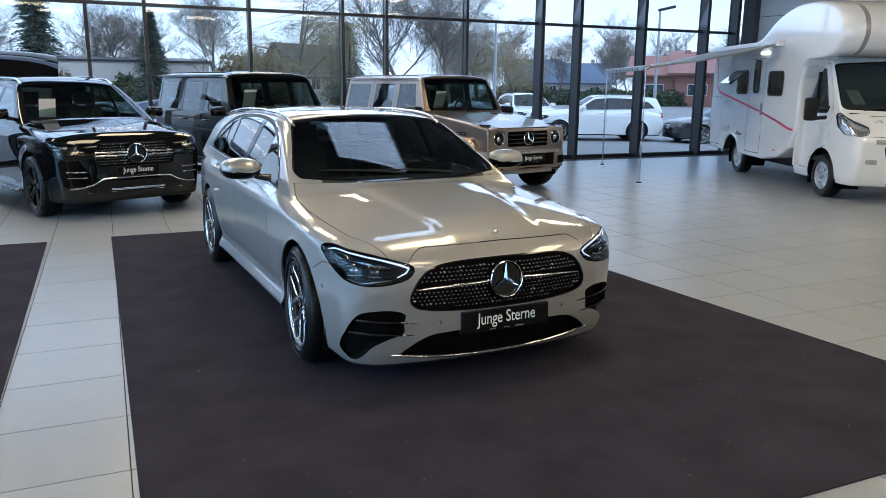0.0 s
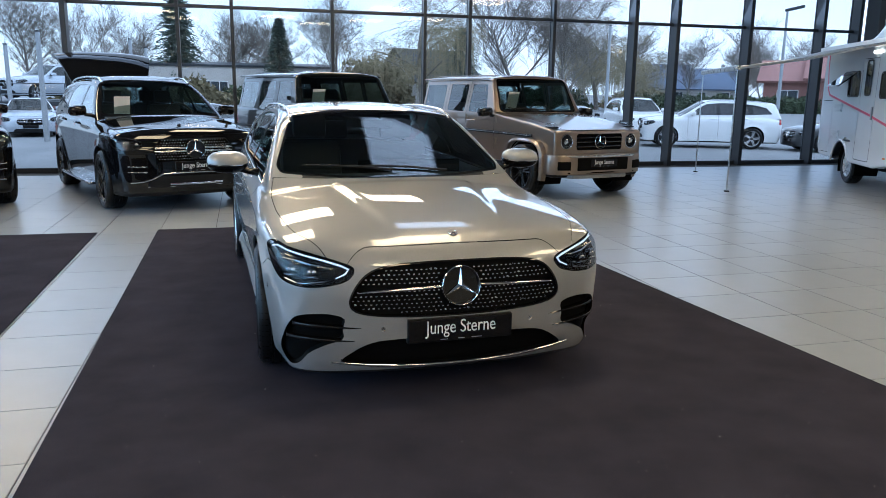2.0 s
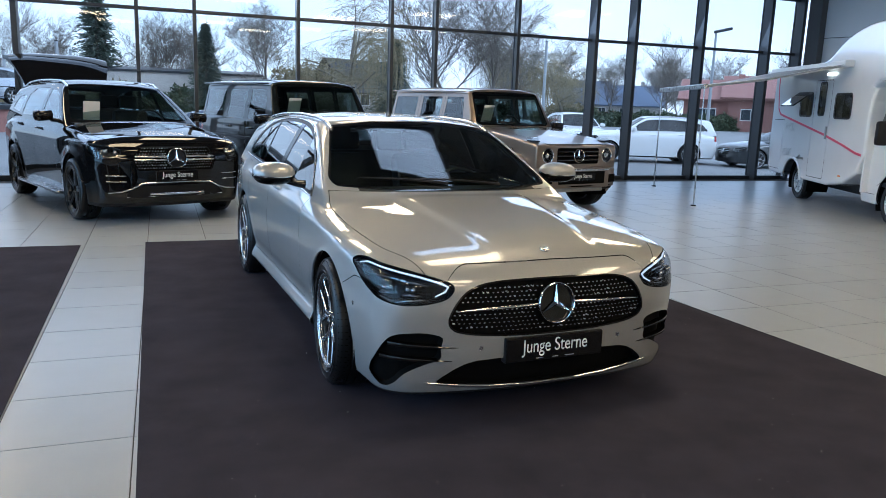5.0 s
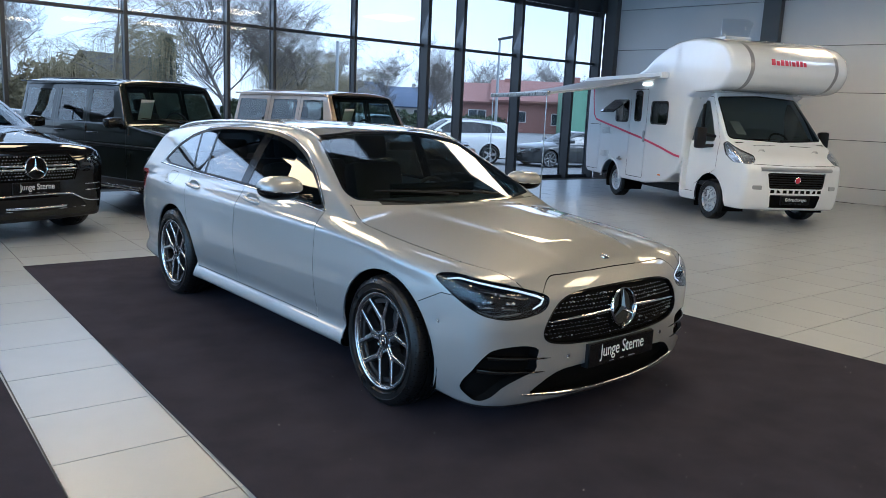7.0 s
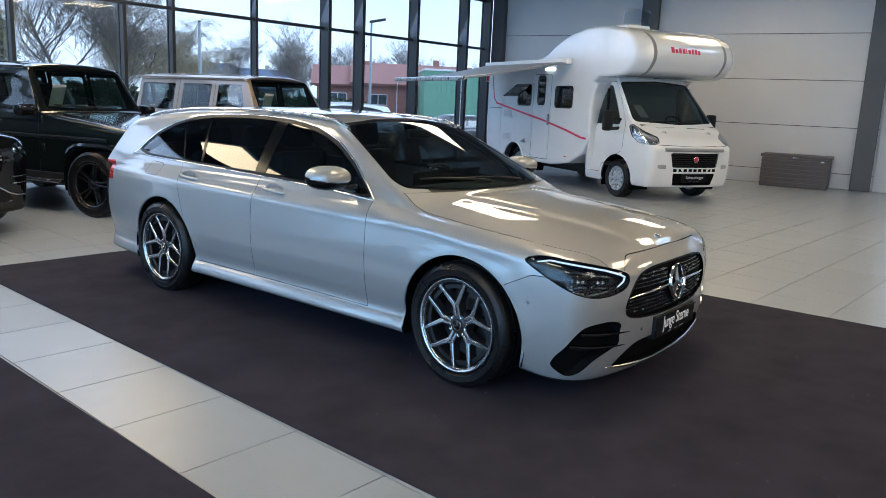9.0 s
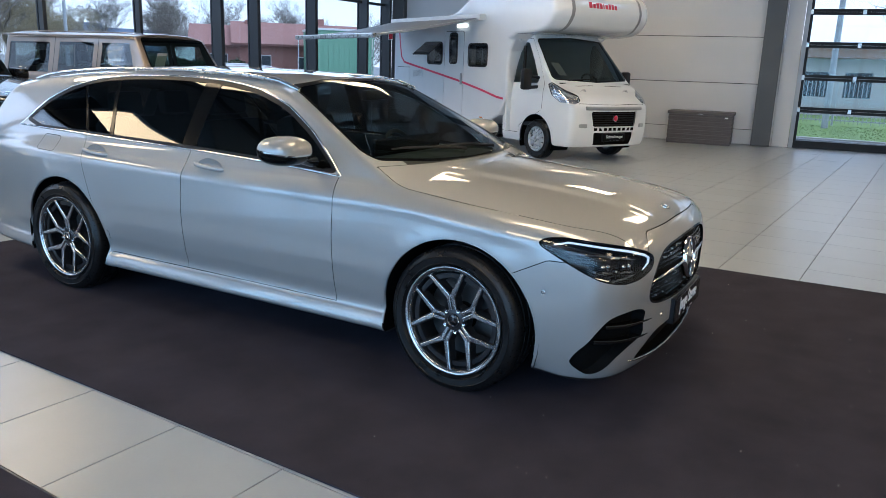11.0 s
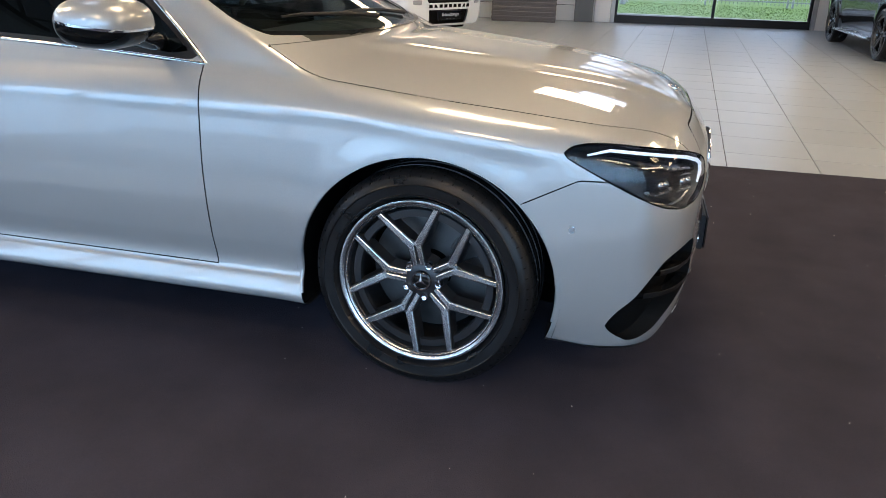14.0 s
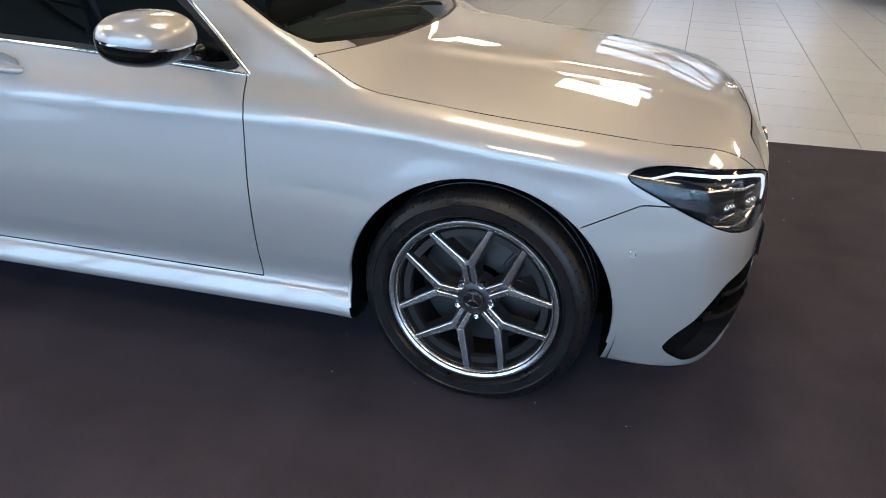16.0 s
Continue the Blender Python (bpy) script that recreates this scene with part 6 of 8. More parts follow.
        if P.get("step"):
            part("side_step", box((-P["wb"] + 0.5, -0.09, -0.02), (-0.5, 0.09, 0.02), 0.015), P["step"], car, "", pose(0, s * (P["hw"] + 0.0), P["bot"] + 0.06), 40)
    # cabin
    b = P["belt"]
    part("cabin_floor", box((P["x0"] + 0.3, -0.78, P["bot"] + 0.06), (P["ws"][0], 0.78, P["bot"] + 0.12)), "dash", car)
    part("dashboard", prism([(P["ws"][0] + 0.02, b - 0.4), (P["ws"][0] + 0.02, b - 0.03), (P["ws"][0] - 0.35, b - 0.01), (P["ws"][0] - 0.45, b - 0.12), (P["ws"][0] - 0.35, b - 0.4)], -0.78, 0.78, "y", 0.02), "dash", car, "", None, 40)
    for sx, sy in ((-0.98, -0.37), (-0.98, 0.37), (-1.9, -0.37), (-1.9, 0.37)):
        st = new("front_seat" if sx > -1.5 else "rear_seat")
        st.parent = car
        st.matrix_basis = pose(P["ws"][0] + sx, sy, b - 0.62)
        part("cushion", box((-0.26, -0.25, 0.0), (0.28, 0.25, 0.2), 0.06), "leather", st, "", None, 40)
        part("backrest", box((-0.09, -0.25, 0.0), (0.09, 0.25, 0.62), 0.07), "leather", st, "", pose(-0.28, 0, 0.14, 0, -14, 0), 40)
        part("headrest", box((-0.05, -0.13, 0.0), (0.05, 0.13, 0.19), 0.045), "leather", st, "", pose(-0.45, 0, 0.77, 0, -8, 0), 40)
    part("steering_rim", tube([(0.19 * math.cos(a), 0, 0.19 * math.sin(a)) for a in np.linspace(0, 2 * math.pi, 25)], 0.016, 6), "leather", car, "", pose(P["ws"][0] - 0.55, 0.37, b - 0.02, 0, 0, 90) @ pose(0, 0, 0, -24, 0, 0), 60)
    if P.get("sheet"):
        sx, sy, sz, tilt = P["sheet"]
        part("price_sheet", box((-0.001, -0.105, -0.15), (0.001, 0.105, 0.15)), "paper", car, "white price sheet behind the windscreen", pose(sx, sy, sz, 0, tilt, 0))
    return car, f


SUV = dict(x0=-4.15, x1=1.0, h=1.80, grid=0.026, hw=0.97, crown=0.10, R=0.385, wb=2.995, arch=0.435, flare=0.02, bow=0.20, k=0.09, bot=0.22, kr=0.08, belt=1.19, sill=0.42,
    top=curve((1.0, 0.86), (0.86, 0.96), (0.74, 1.045), (0.5, 1.09), (0.0, 1.15), (-0.45, 1.19), (-1.0, 1.21), (-3.2, 1.22), (-4.1, 1.15)),
    plan=curve((0.95, 0.80), (0.7, 0.91), (0.4, 0.965), (0, 0.978), (-1.5, 0.968), (-3.0, 0.985), (-3.7, 0.93), (-4.15, 0.84)),
    sect=curve((0.1, -0.1), (0.25, -0.05), (0.4, -0.03), (0.6, -0.01), (0.8, 0.0), (0.95, -0.006), (1.04, -0.03), (1.2, -0.10), (1.4, -0.2)),
    nose=curve((0.1, 0.76), (0.25, 0.84), (0.45, 0.87), (0.75, 0.87), (0.9, 0.845), (1.0, 0.79), (1.1, 0.7)), tail=curve((0.2, -3.95), (0.6, -4.06), (1.0, -4.04), (1.2, -3.98)),
    gw=curve((1.0, 0.92), (1.2, 0.87), (1.45, 0.77), (1.62, 0.68), (1.75, 0.60), (1.9, 0.5)), roof=curve((-0.9, 1.55), (-1.3, 1.69), (-1.8, 1.745), (-2.4, 1.75), (-3.1, 1.72), (-3.8, 1.64), (-4.2, 1.58)),
    ws=(-0.42, 1.19, 0.27, 0.50, 0.866), rs=(-4.0, 1.2, 0.9, 0.42),
    panes=[[(-0.86, 1.20), (-1.12, 1.42), (-1.38, 1.56), (-1.74, 1.60), (-1.74, 1.21)], [(-1.86, 1.21), (-1.86, 1.61), (-2.55, 1.60), (-2.80, 1.50), (-2.86, 1.22)], [(-3.02, 1.23), (-2.97, 1.50), (-3.42, 1.46), (-3.62, 1.27)]],
    surround=[(-0.80, 1.185), (-1.10, 1.44), (-1.38, 1.58), (-1.8, 1.625), (-2.55, 1.62), (-3.05, 1.57), (-3.45, 1.48), (-3.68, 1.255), (-2.6, 1.21)],
    screen=[(-0.79, 1.215), (0, 1.20), (0.79, 1.215), (0.62, 1.63), (0, 1.67), (-0.62, 1.63)], lamp=[(-0.56, 0.93), (-0.42, 0.985), (-0.06, 0.955), (0.13, 0.92), (0.16, 0.86), (0.02, 0.80), (-0.22, 0.80), (-0.45, 0.86)], lamp_diag=True,
    grille=[(-0.43, 0.945), (0.43, 0.945), (0.52, 0.80), (0.47, 0.66), (-0.47, 0.66), (-0.52, 0.80)], intake=[(-0.62, 0.36), (-0.5, 0.475), (0.5, 0.475), (0.62, 0.36), (0.5, 0.33), (-0.5, 0.33)],
    seams=[(-0.74, 0.3, 0.0, 1.22), (-1.80, 0.0, 0.0, 1.24), (-2.92, 0.3, -0.55, 1.24)], hood_w=curve((0.9, 0.6), (0.6, 0.76), (0.2, 0.83), (-0.5, 0.80)), hood_z=0.985, clad=0.0, eyes=[(0.70, 0.880, 0.024), (0.80, 0.890, 0.022)],
    bars=[(0.825, -0.49, -0.12, 0.014, "satin"), (0.825, 0.12, 0.49, 0.014, "satin"), (0.785, -0.49, -0.12, 0.014, "satin"), (0.785, 0.12, 0.49, 0.014, "satin"), (0.345, -0.60, 0.60, 0.014, "chrome")],
    pins=(0.685, 0.93), badge=(0.805, 0.125), badge_disc=True, plate=0.59, text="Junge Sterne", mirror=(-0.90, 1.05, 1.25), handles=[(-1.62, 1.06), (-2.68, 1.08)], rails=(-1.3, -3.5, 0.62, "satin"), track=0.86, rim=0.275, style="multi", rim_face="rim_dark", rim_back="rim_black", fine=False, step="satin", sheet=(-0.72, -0.50, 1.30, 12), clad_mat="black")

BOXY = dict(x0=-3.95, x1=0.95, h=1.89, grid=0.026, hw=0.90, crown=0.02, R=0.405, wb=2.89, arch=0.455, flare=0.0, bow=0.03, k=0.035, bot=0.34, kr=0.05, belt=1.25, sill=0.50,
    top=curve((0.9, 1.0), (0.68, 1.045), (0.5, 1.075), (0, 1.15), (-0.6, 1.22), (-1.0, 1.25), (-4.0, 1.25)),
    plan=curve((0.9, 0.80), (0.5, 0.825), (0.1, 0.855), (-0.6, 0.885), (-3.0, 0.89), (-4.0, 0.87)),
    sect=curve((0.2, -0.02), (0.5, -0.005), (0.9, 0.0), (1.2, -0.012), (1.4, -0.03)), nose=curve((0.2, 0.66), (0.5, 0.685), (0.8, 0.70), (1.1, 0.69), (1.3, 0.66)), tail=curve((0.2, -3.72), (0.8, -3.75), (1.4, -3.74)),
    gw=curve((1.14, 0.875), (1.24, 0.865), (1.54, 0.80), (1.78, 0.745), (1.90, 0.70)), roof=curve((-0.7, 1.80), (-1.1, 1.845), (-1.8, 1.87), (-2.8, 1.87), (-3.6, 1.855), (-4, 1.84)),
    ws=(-0.88, 1.25, 0.06, 0.87, 0.49), rs=(-3.74, 1.29, 0.99, 0.10),
    panes=[[(-1.18, 1.24), (-1.32, 1.70), (-1.80, 1.70), (-1.80, 1.24)], [(-1.95, 1.24), (-1.95, 1.70), (-2.58, 1.70), (-2.58, 1.24)], [(-2.76, 1.26), (-2.76, 1.69), (-3.56, 1.69), (-3.56, 1.26)]], surround=None,
    screen=[(-0.74, 1.285), (0, 1.275), (0.74, 1.285), (0.665, 1.765), (0, 1.78), (-0.665, 1.765)], lamp=[(0.605 + 0.115 * math.cos(a), 0.872 + 0.115 * math.sin(a)) for a in np.linspace(0, 2 * math.pi, 20, False)], lamp_diag=False,
    grille=[(-0.425, 0.985), (0.425, 0.985), (0.425, 0.745), (-0.425, 0.745)], intake=[(-0.36, 0.40), (-0.36, 0.44), (0.36, 0.44), (0.36, 0.40)],
    seams=[(-0.92, 0.35, 0.0, 1.76), (-1.87, 0.0, 0.0, 1.76), (-2.67, 0.0, -0.30, 1.76)], hood_w=curve((0.9, 0.60), (-0.7, 0.66)), hood_z=1.035, clad=0.07, eyes=[(0.605, 0.872, 0.112)], round=True, eye_in=0.0,
    bars=[(0.80, -0.43, 0.43, 0.018, "gloss_black"), (0.865, -0.43, 0.43, 0.018, "gloss_black"), (0.93, -0.43, 0.43, 0.018, "gloss_black")], badge=(0.868, 0.105), plate=None, text="Junge Sterne", mirror=(-0.98, 1.02, 1.26), handles=[(-1.68, 1.10), (-2.50, 1.10)], track=0.835, rim=0.275, style="multi", rim_face="rim_black", rim_back="rim_black", step="satin", sheet=(-1.10, -0.42, 1.44, 20))


def boxy_extras(car, f, colour, dark):
    """What only the boxy off-road cars have: bumper, wing lamps, strips, gutters, hinges and flares."""
    bumper = part("front_bumper", prism([(0.52, -0.88), (0.68, -0.87), (0.80, -0.78), (0.885, -0.56), (0.90, 0.0), (0.885, 0.56), (0.80, 0.78), (0.68, 0.87), (0.52, 0.88)], 0.50, 0.80, "z", 0.035), colour, car, "", pose(-0.085, 0, -0.115), 40)
    part("bumper_opening", prism([(0.80, -0.47), (0.902, -0.47), (0.908, 0.0), (0.902, 0.47), (0.80, 0.47)], 0.565, 0.755, "z", 0.008), "gap", bumper)
    part("bumper_slit", prism([(0.78, -0.66), (0.872, -0.62), (0.906, 0.0), (0.872, 0.62), (0.78, 0.66)], 0.522, 0.542, "z", 0.004), "gap", bumper)
    part("skid_plate", prism([(0.62, -0.62), (0.84, -0.50), (0.86, 0.0), (0.84, 0.50), (0.62, 0.62)], 0.44, 0.498, "z", 0.02), "grey_alu", bumper)
    part("bumper_strip", prism([(0.84, -0.66), (0.895, -0.54), (0.908, 0.0), (0.895, 0.54), (0.84, 0.66), (0.80, 0.62), (0.80, -0.62)], 0.765, 0.788, "z", 0.005), "satin" if not dark else "gloss_black", bumper)
    plate_sign(bumper, pose(0.916, 0, 0.675, 90, 0, 90), "Junge Sterne", 0.50, 0.115, 0.088, 0.82)
    for s in (-1, 1):
        part("bumper_vent", prism([(0.818, s * 0.775), (0.886, s * 0.585), (0.80, s * 0.54), (0.70, s * 0.74)], 0.575, 0.700, "z", 0.008), "gap", bumper)
        part("wing_lamp", box((-0.10, -0.05, 0.0), (0.10, 0.05, 0.06), 0.025), "lamp_glass", car, "clear turn signal on the wing", pose(0.45, s * 0.72, 1.075), 40)
        part("wing_lamp_base", box((-0.11, -0.058, -0.012), (0.11, 0.058, 0.012), 0.01), "black", car, "", pose(0.45, s * 0.72, 1.075), 40)
        part("rub_strip", box((-3.6, -0.012, -0.022), (0.20, 0.012, 0.022), 0.006), "black", car, "", pose(0, s * 0.895, 0.94))
        part("rub_strip_trim", box((-3.6, -0.003, -0.007), (0.20, 0.003, 0.007), 0.002), "satin" if not dark else colour, car, "", pose(0, s * 0.909, 0.94))
        part("roof_gutter", box((-3.66, -0.018, -0.012), (-1.26, 0.018, 0.012), 0.006), colour, car, "", pose(0, s * 0.775, 1.79))
        part("lower_sill", box((-2.40, -0.05, 0.38), (-0.46, 0.03, 0.50), 0.02), "black", car, "", pose(0, s * 0.86, 0))
        for wx in (0.0, -2.89):
            bm = bmesh.new()
            prev = None
            for a in np.linspace(-0.25, math.pi + 0.25, 25):
                c, n = math.cos(a), math.sin(a)
                sq = 1 / max(abs(c) ** 4 + abs(n) ** 4, 0.5) ** 0.25 if n > 0 else 1.0
                ring = [bm.verts.new((wx + c * r * sq, s * yy, 0.405 + n * r * (sq * 0.96))) for r, yy in ((0.452, 0.83), (0.452, 0.925), (0.474, 0.932), (0.508, 0.905), (0.514, 0.83))]
                if prev:
                    for i in range(4):
                        bm.faces.new((prev[i], prev[i + 1], ring[i + 1], ring[i]))
                prev = ring
            bmesh.ops.recalc_face_normals(bm, faces=bm.faces)
            part("wheel_flare", bm, colour, car, "", None, 45)
        for sx in (-0.82, -1.80):
            for hz in (0.80, 1.15):
                part("door_hinge", tube([(sx, s * 0.905, hz - 0.05), (sx, s * 0.905, hz + 0.05)], 0.014, 8), colour, car)
    part("spare_wheel_cover", lathe([(0.001, -0.10), (0.33, -0.09), (0.38, -0.04), (0.385, 0.10)], 40), "gloss_black", car, "", pose(-3.84, 0, 1.06, 0, 0, -90), 40)
    for sy in (-0.55, 0.55):
        part("roof_lamp_line", box((-3.5, -0.01, 0), (-1.4, 0.01, 0.012), 0.004), colour, car, "", pose(0, sy, 1.845))
    for a, b in (((-0.91, 0.30, 1.285), (-0.93, -0.32, 1.32)), ((-0.91, -0.02, 1.285), (-0.95, -0.60, 1.325))):
        part("wiper", tube([a, b], 0.009, 6), "black", car)


black_suv, _fs = vehicle(dict(SUV), pose(0.037, 11.24, 0, 0, 0, -69.2), "black_suv", "glossy black off-road estate with raised tailgate and dealer plate", "black_paint")


def on_front(f, pts, out=0.004):
    """Points of (y, z) laid onto the front of a car."""
    return [surface_at(f, (1.3, y, z), (-1, 0, 0)) + Vector((out, 0, 0)) for y, z in pts]


part("chrome_wing", tube(on_front(_fs, [(-0.80, 0.40), (-0.66, 0.41), (-0.55, 0.44), (-0.42, 0.505), (-0.2, 0.515), (0.2, 0.515), (0.42, 0.505), (0.55, 0.44), (0.66, 0.41), (0.80, 0.40)]), 0.011, 8), "chrome", black_suv, "chrome wing over the lower intake", None, 60)
part("skid_strip", tube(on_front(_fs, [(-0.34, 0.375), (-0.2, 0.372), (0.0, 0.37), (0.2, 0.372), (0.34, 0.375)]), 0.016, 8), "chrome", black_suv, "", None, 60)
for _s in (-1, 1):
    for _z in (0.60, 0.53):
        part("bumper_fin", tube(on_front(_fs, [(_s * 0.60, _z), (_s * 0.72, _z), (_s * 0.82, _z + 0.005)]), 0.007, 6), "satin", black_suv, "", None, 60)
    part("lamp_strip", tube(on_front(_fs, [(_s * 0.58, 0.915), (_s * 0.68, 0.935), (_s * 0.78, 0.952)], -0.015), 0.009, 6), "satin", black_suv, "", None, 60)


def raised_tailgate(car):
    t = new("tailgate")
    t.parent = car
    t.matrix_basis = pose(-3.62, 0, 1.72, 0, 26, 0)
    bm = bmesh.new()
    rows = []
    for i, u in enumerate(np.linspace(0, 1, 14)):
        w, zz = 0.62 + 0.16 * math.sin(math.pi * min(1, u * 1.2) / 2), 0.28 * math.sin(u * 2.2) ** 1.0 * 0.9 - 0.10 * u * u
        rows.append([bm.verts.new((-0.80 * u, w * v, zz - 0.06 * abs(v) ** 3)) for v in np.linspace(-1, 1, 13)])
    for a, b in zip(rows, rows[1:]):
        for k in range(12):
            bm.faces.new((a[k], a[k + 1], b[k + 1], b[k]))
    bmesh.ops.recalc_face_normals(bm, faces=bm.faces)
    bmesh.ops.solidify(bm, geom=bm.faces[:], thickness=0.07)
    part("lid", bm, "black_paint", t, "", None, 40)
    for s in (-1, 1):
        part("gas_strut", tube([(-0.10, s * 0.60, -0.42), (-0.62, s * 0.66, 0.08)], 0.011, 6), "black", t)


raised_tailgate(black_suv)

left_suv = copy_thing(black_suv, pose(-3.06, 11.30, 0, 0, 0, -66))
tagged(left_suv, "glossy black off-road estate standing at the glass front", "car")
gate_suv = copy_thing(black_suv, pose(12.2, 0.10, 0, 0, 0, 184))
tagged(gate_suv, "dark off-road estate standing near the gate", "car")
for _c in (left_suv, gate_suv):
    for _o in [o for o in _c.children if o.name.startswith("tailgate")]:
        for _k in list(_o.children):
            bpy.data.objects.remove(_k)
        bpy.data.objects.remove(_o)

dark_g, _f = vehicle(dict(BOXY, mirror_mat="gloss_black"), pose(2.87, 11.53, 0, 0, 0, -71), "boxy_offroader", "boxy dark green-black off-road car with black wheels", "green_black")
boxy_extras(dark_g, _f, "green_black", True)
beige_g, _f = vehicle(dict(BOXY, mirror_mat="gloss_black"), pose(5.98, 11.34, 0, 0, 0, -77), "boxy_offroader", "boxy champagne beige off-road car with black wheels", "beige")
boxy_extras(beige_g, _f, "beige", False)

# ---- the motorhome ----
def camper_body(x, y, z):
    ay = np.abs(y)
    low = CAMPER_SIDE(x + np.where((z > 2.05) & (x > -0.8), 0.17 * np.clip((ay - 0.55) / 0.58, 0, 1.2) ** 3.2, 0.0), z)
    return smax(low, ay - 1.13 + 0.03 * np.clip(z - 2.0, 0, 1) ** 2, 0.05)


CAMPER_SIDE = polygon([(-4.86, 0.46), (-4.5, 0.42), (-0.72, 0.40), (-0.72, 2.14), (0.20, 2.16), (0.46, 2.24), (0.60, 2.42), (0.62, 2.56), (0.54, 2.76), (0.30, 2.93), (-0.15, 3.04), (-0.65, 3.08), (-1.20, 3.06), (-1.65, 2.97), (-2.05, 2.80), (-2.40, 2.60), (-2.70, 2.53), (-4.78, 2.50), (-4.86, 2.42)], 0.03, 2)


def cab_body(x, y, z):
    ay = np.abs(y)
    q = ay / 1.0
    t = z - (CAB_TOP(x) - 0.05 * q**3)
    s = ay - (1.005 + CAB_SECT(z) - 0.10 * np.clip((x - 0.3) / 0.6, 0, 1) ** 2)
    n = x - (CAB_NOSE(z) - 0.16 * np.clip(ay - 0.1, 0, 2) ** 2.2)
    low = smax(smax(t, s, 0.08), smax(n, -1.0 - x, 0.03), 0.09)
    ws = (x - 0.42 + 0.14 * ay**2) * 0.72 + (z - 1.36) * 0.69
    gh = smax(smax(smax(ay - CAB_GW(z), ws, 0.04), z - 2.2, 0.03), smax(-1.0 - x, 1.15 - z, 0.02), 0.03)
    return smax(smin(low, gh, 0.03), 0.26 - z, 0.03)


CAB_TOP = curve((1.0, 0.95), (0.92, 1.02), (0.8, 1.10), (0.6, 1.22), (0.42, 1.34), (0.2, 1.40), (-1.1, 1.40))
CAB_SECT = curve((0.2, -0.06), (0.4, -0.01), (0.7, 0.0), (1.1, -0.015), (1.3, -0.05), (1.5, -0.10))
CAB_NOSE = curve((0.2, 0.86), (0.35, 0.92), (0.6, 0.955), (0.9, 0.945), (1.05, 0.88), (1.2, 0.75), (1.4, 0.5))
CAB_GW = curve((1.1, 0.99), (1.3, 0.955), (1.7, 0.885), (2.1, 0.80), (2.3, 0.76))


def motorhome(pos):
    mh = thing("motorhome", pos, "white alcove motorhome with crimson stripe and extended grey awning", "motorhome")
    A = np.abs
    R, WB = 0.345, 3.516
    # living body
    V, Q, N = solid_mesh(camper_body, (-5.0, -1.25, 0.3), (0.75, 1.25, 3.2), 0.036)
    bm = shell(V, Q, N)
    arch = lambda x, y, z: np.maximum(np.hypot(x + WB, z - R) - 0.43, 0.7 - A(y))
    wins = [polygon(p, 0.05) for p in ([(-3.42, 1.60), (-3.42, 2.0), (-2.90, 2.0), (-2.90, 1.60)], [(-2.60, 1.62), (-2.60, 2.17), (-2.36, 2.17), (-2.36, 1.62)], [(-1.94, 1.58), (-1.94, 1.96), (-1.36, 1.96), (-1.36, 1.58)])]
    door = polygon([(-2.80, 0.50), (-2.80, 2.22), (-2.12, 2.22), (-2.12, 0.50)], 0.04)
    bay = polygon([(-4.72, 0.52), (-4.72, 1.50), (-4.16, 1.50), (-4.16, 0.52)], 0.04)
    side = lambda x, y, z: y < -0.9
    on = lambda g, c: np.where(c, g, 1.0)
    knife(bm, arch)
    for w in wins:
        knife(bm, lambda x, y, z: on(w(x, z), side(x, y, z)))
        knife(bm, lambda x, y, z: on(w(x, z) - 0.03, side(x, y, z)))
    for g in (door, bay):
        for e in (-0.005, 0.005):
            knife(bm, lambda x, y, z: on(g(x, z) - e, side(x, y, z)))
    bands = [(-0.85, -0.785), (0.735, 0.80)]
    for b in bands:
        for e in b:
            knife(bm, lambda x, y, z: on(y - e, (x > -0.3) & (z > 2.1)))
    C = np.array([fc.calc_center_median()[:] for fc in bm.faces])
    x, y, z = C.T
    lab = np.full(len(C), "living_body", dtype=object)
    for b in bands:
        lab[(y > b[0]) & (y < b[1]) & (x > -0.28 + 0.1 * (3 - z)) & (z > 2.18)] = "grey_band%d" % (b[0] > 0)
    for g in (door, bay):
        lab[(A(g(x, z)) < 0.005) & side(x, y, z)] = "gap"
    lab[(door(x, z) < -0.005) & side(x, y, z)] = "entrance_door"
    lab[(bay(x, z) < -0.005) & side(x, y, z)] = "service_hatch"
    for k, w in enumerate(wins):
        lab[(w(x, z) < 0.03) & side(x, y, z)] = f"window_frame{k}"
        lab[(w(x, z) < 0) & side(x, y, z)] = f"window{k}"
    lab[arch(x, y, z) < 0] = "cut"
    T = take(bm, lab.tolist())
    bm.free()
    T.pop("cut", None)
    for k, pc in T.items():
        b = k.rstrip("012")
        mt = {"gap": "gap", "window": "tint_glass", "window_frame": "black", "grey_band": "camper_stripe"}.get(b, "camper")
        skin({"gap": "joint", "window": "side_window"}.get(b, b), pc, mt, mh, "", {"gap": -0.006, "window_frame": 0.006}.get(b, 0.0))
    for x0, x1, z0, z1 in ((-3.42, -2.90, 1.60, 2.0), (-2.60, -2.36, 1.62, 2.17), (-1.94, -1.36, 1.58, 1.96)):
        part("blind_recess", box((x0 - 0.05, -1.03, z0 - 0.05), (x1 + 0.05, -0.99, z1 + 0.05)), "dash", mh)
        for s in (0, 1):
            cx = x0 + 0.06 + s * (x1 - x0 - 0.12)
            bm = bmesh.new()
            for i in range(4):
                add_tube(bm, [(cx + (i - 1.5) * 0.03, -1.06, z0), (cx + (i - 1.5) * 0.03, -1.06, z1)], 0.016, 6)
            part("curtain", bm, "curtain" if s else "paper", mh)
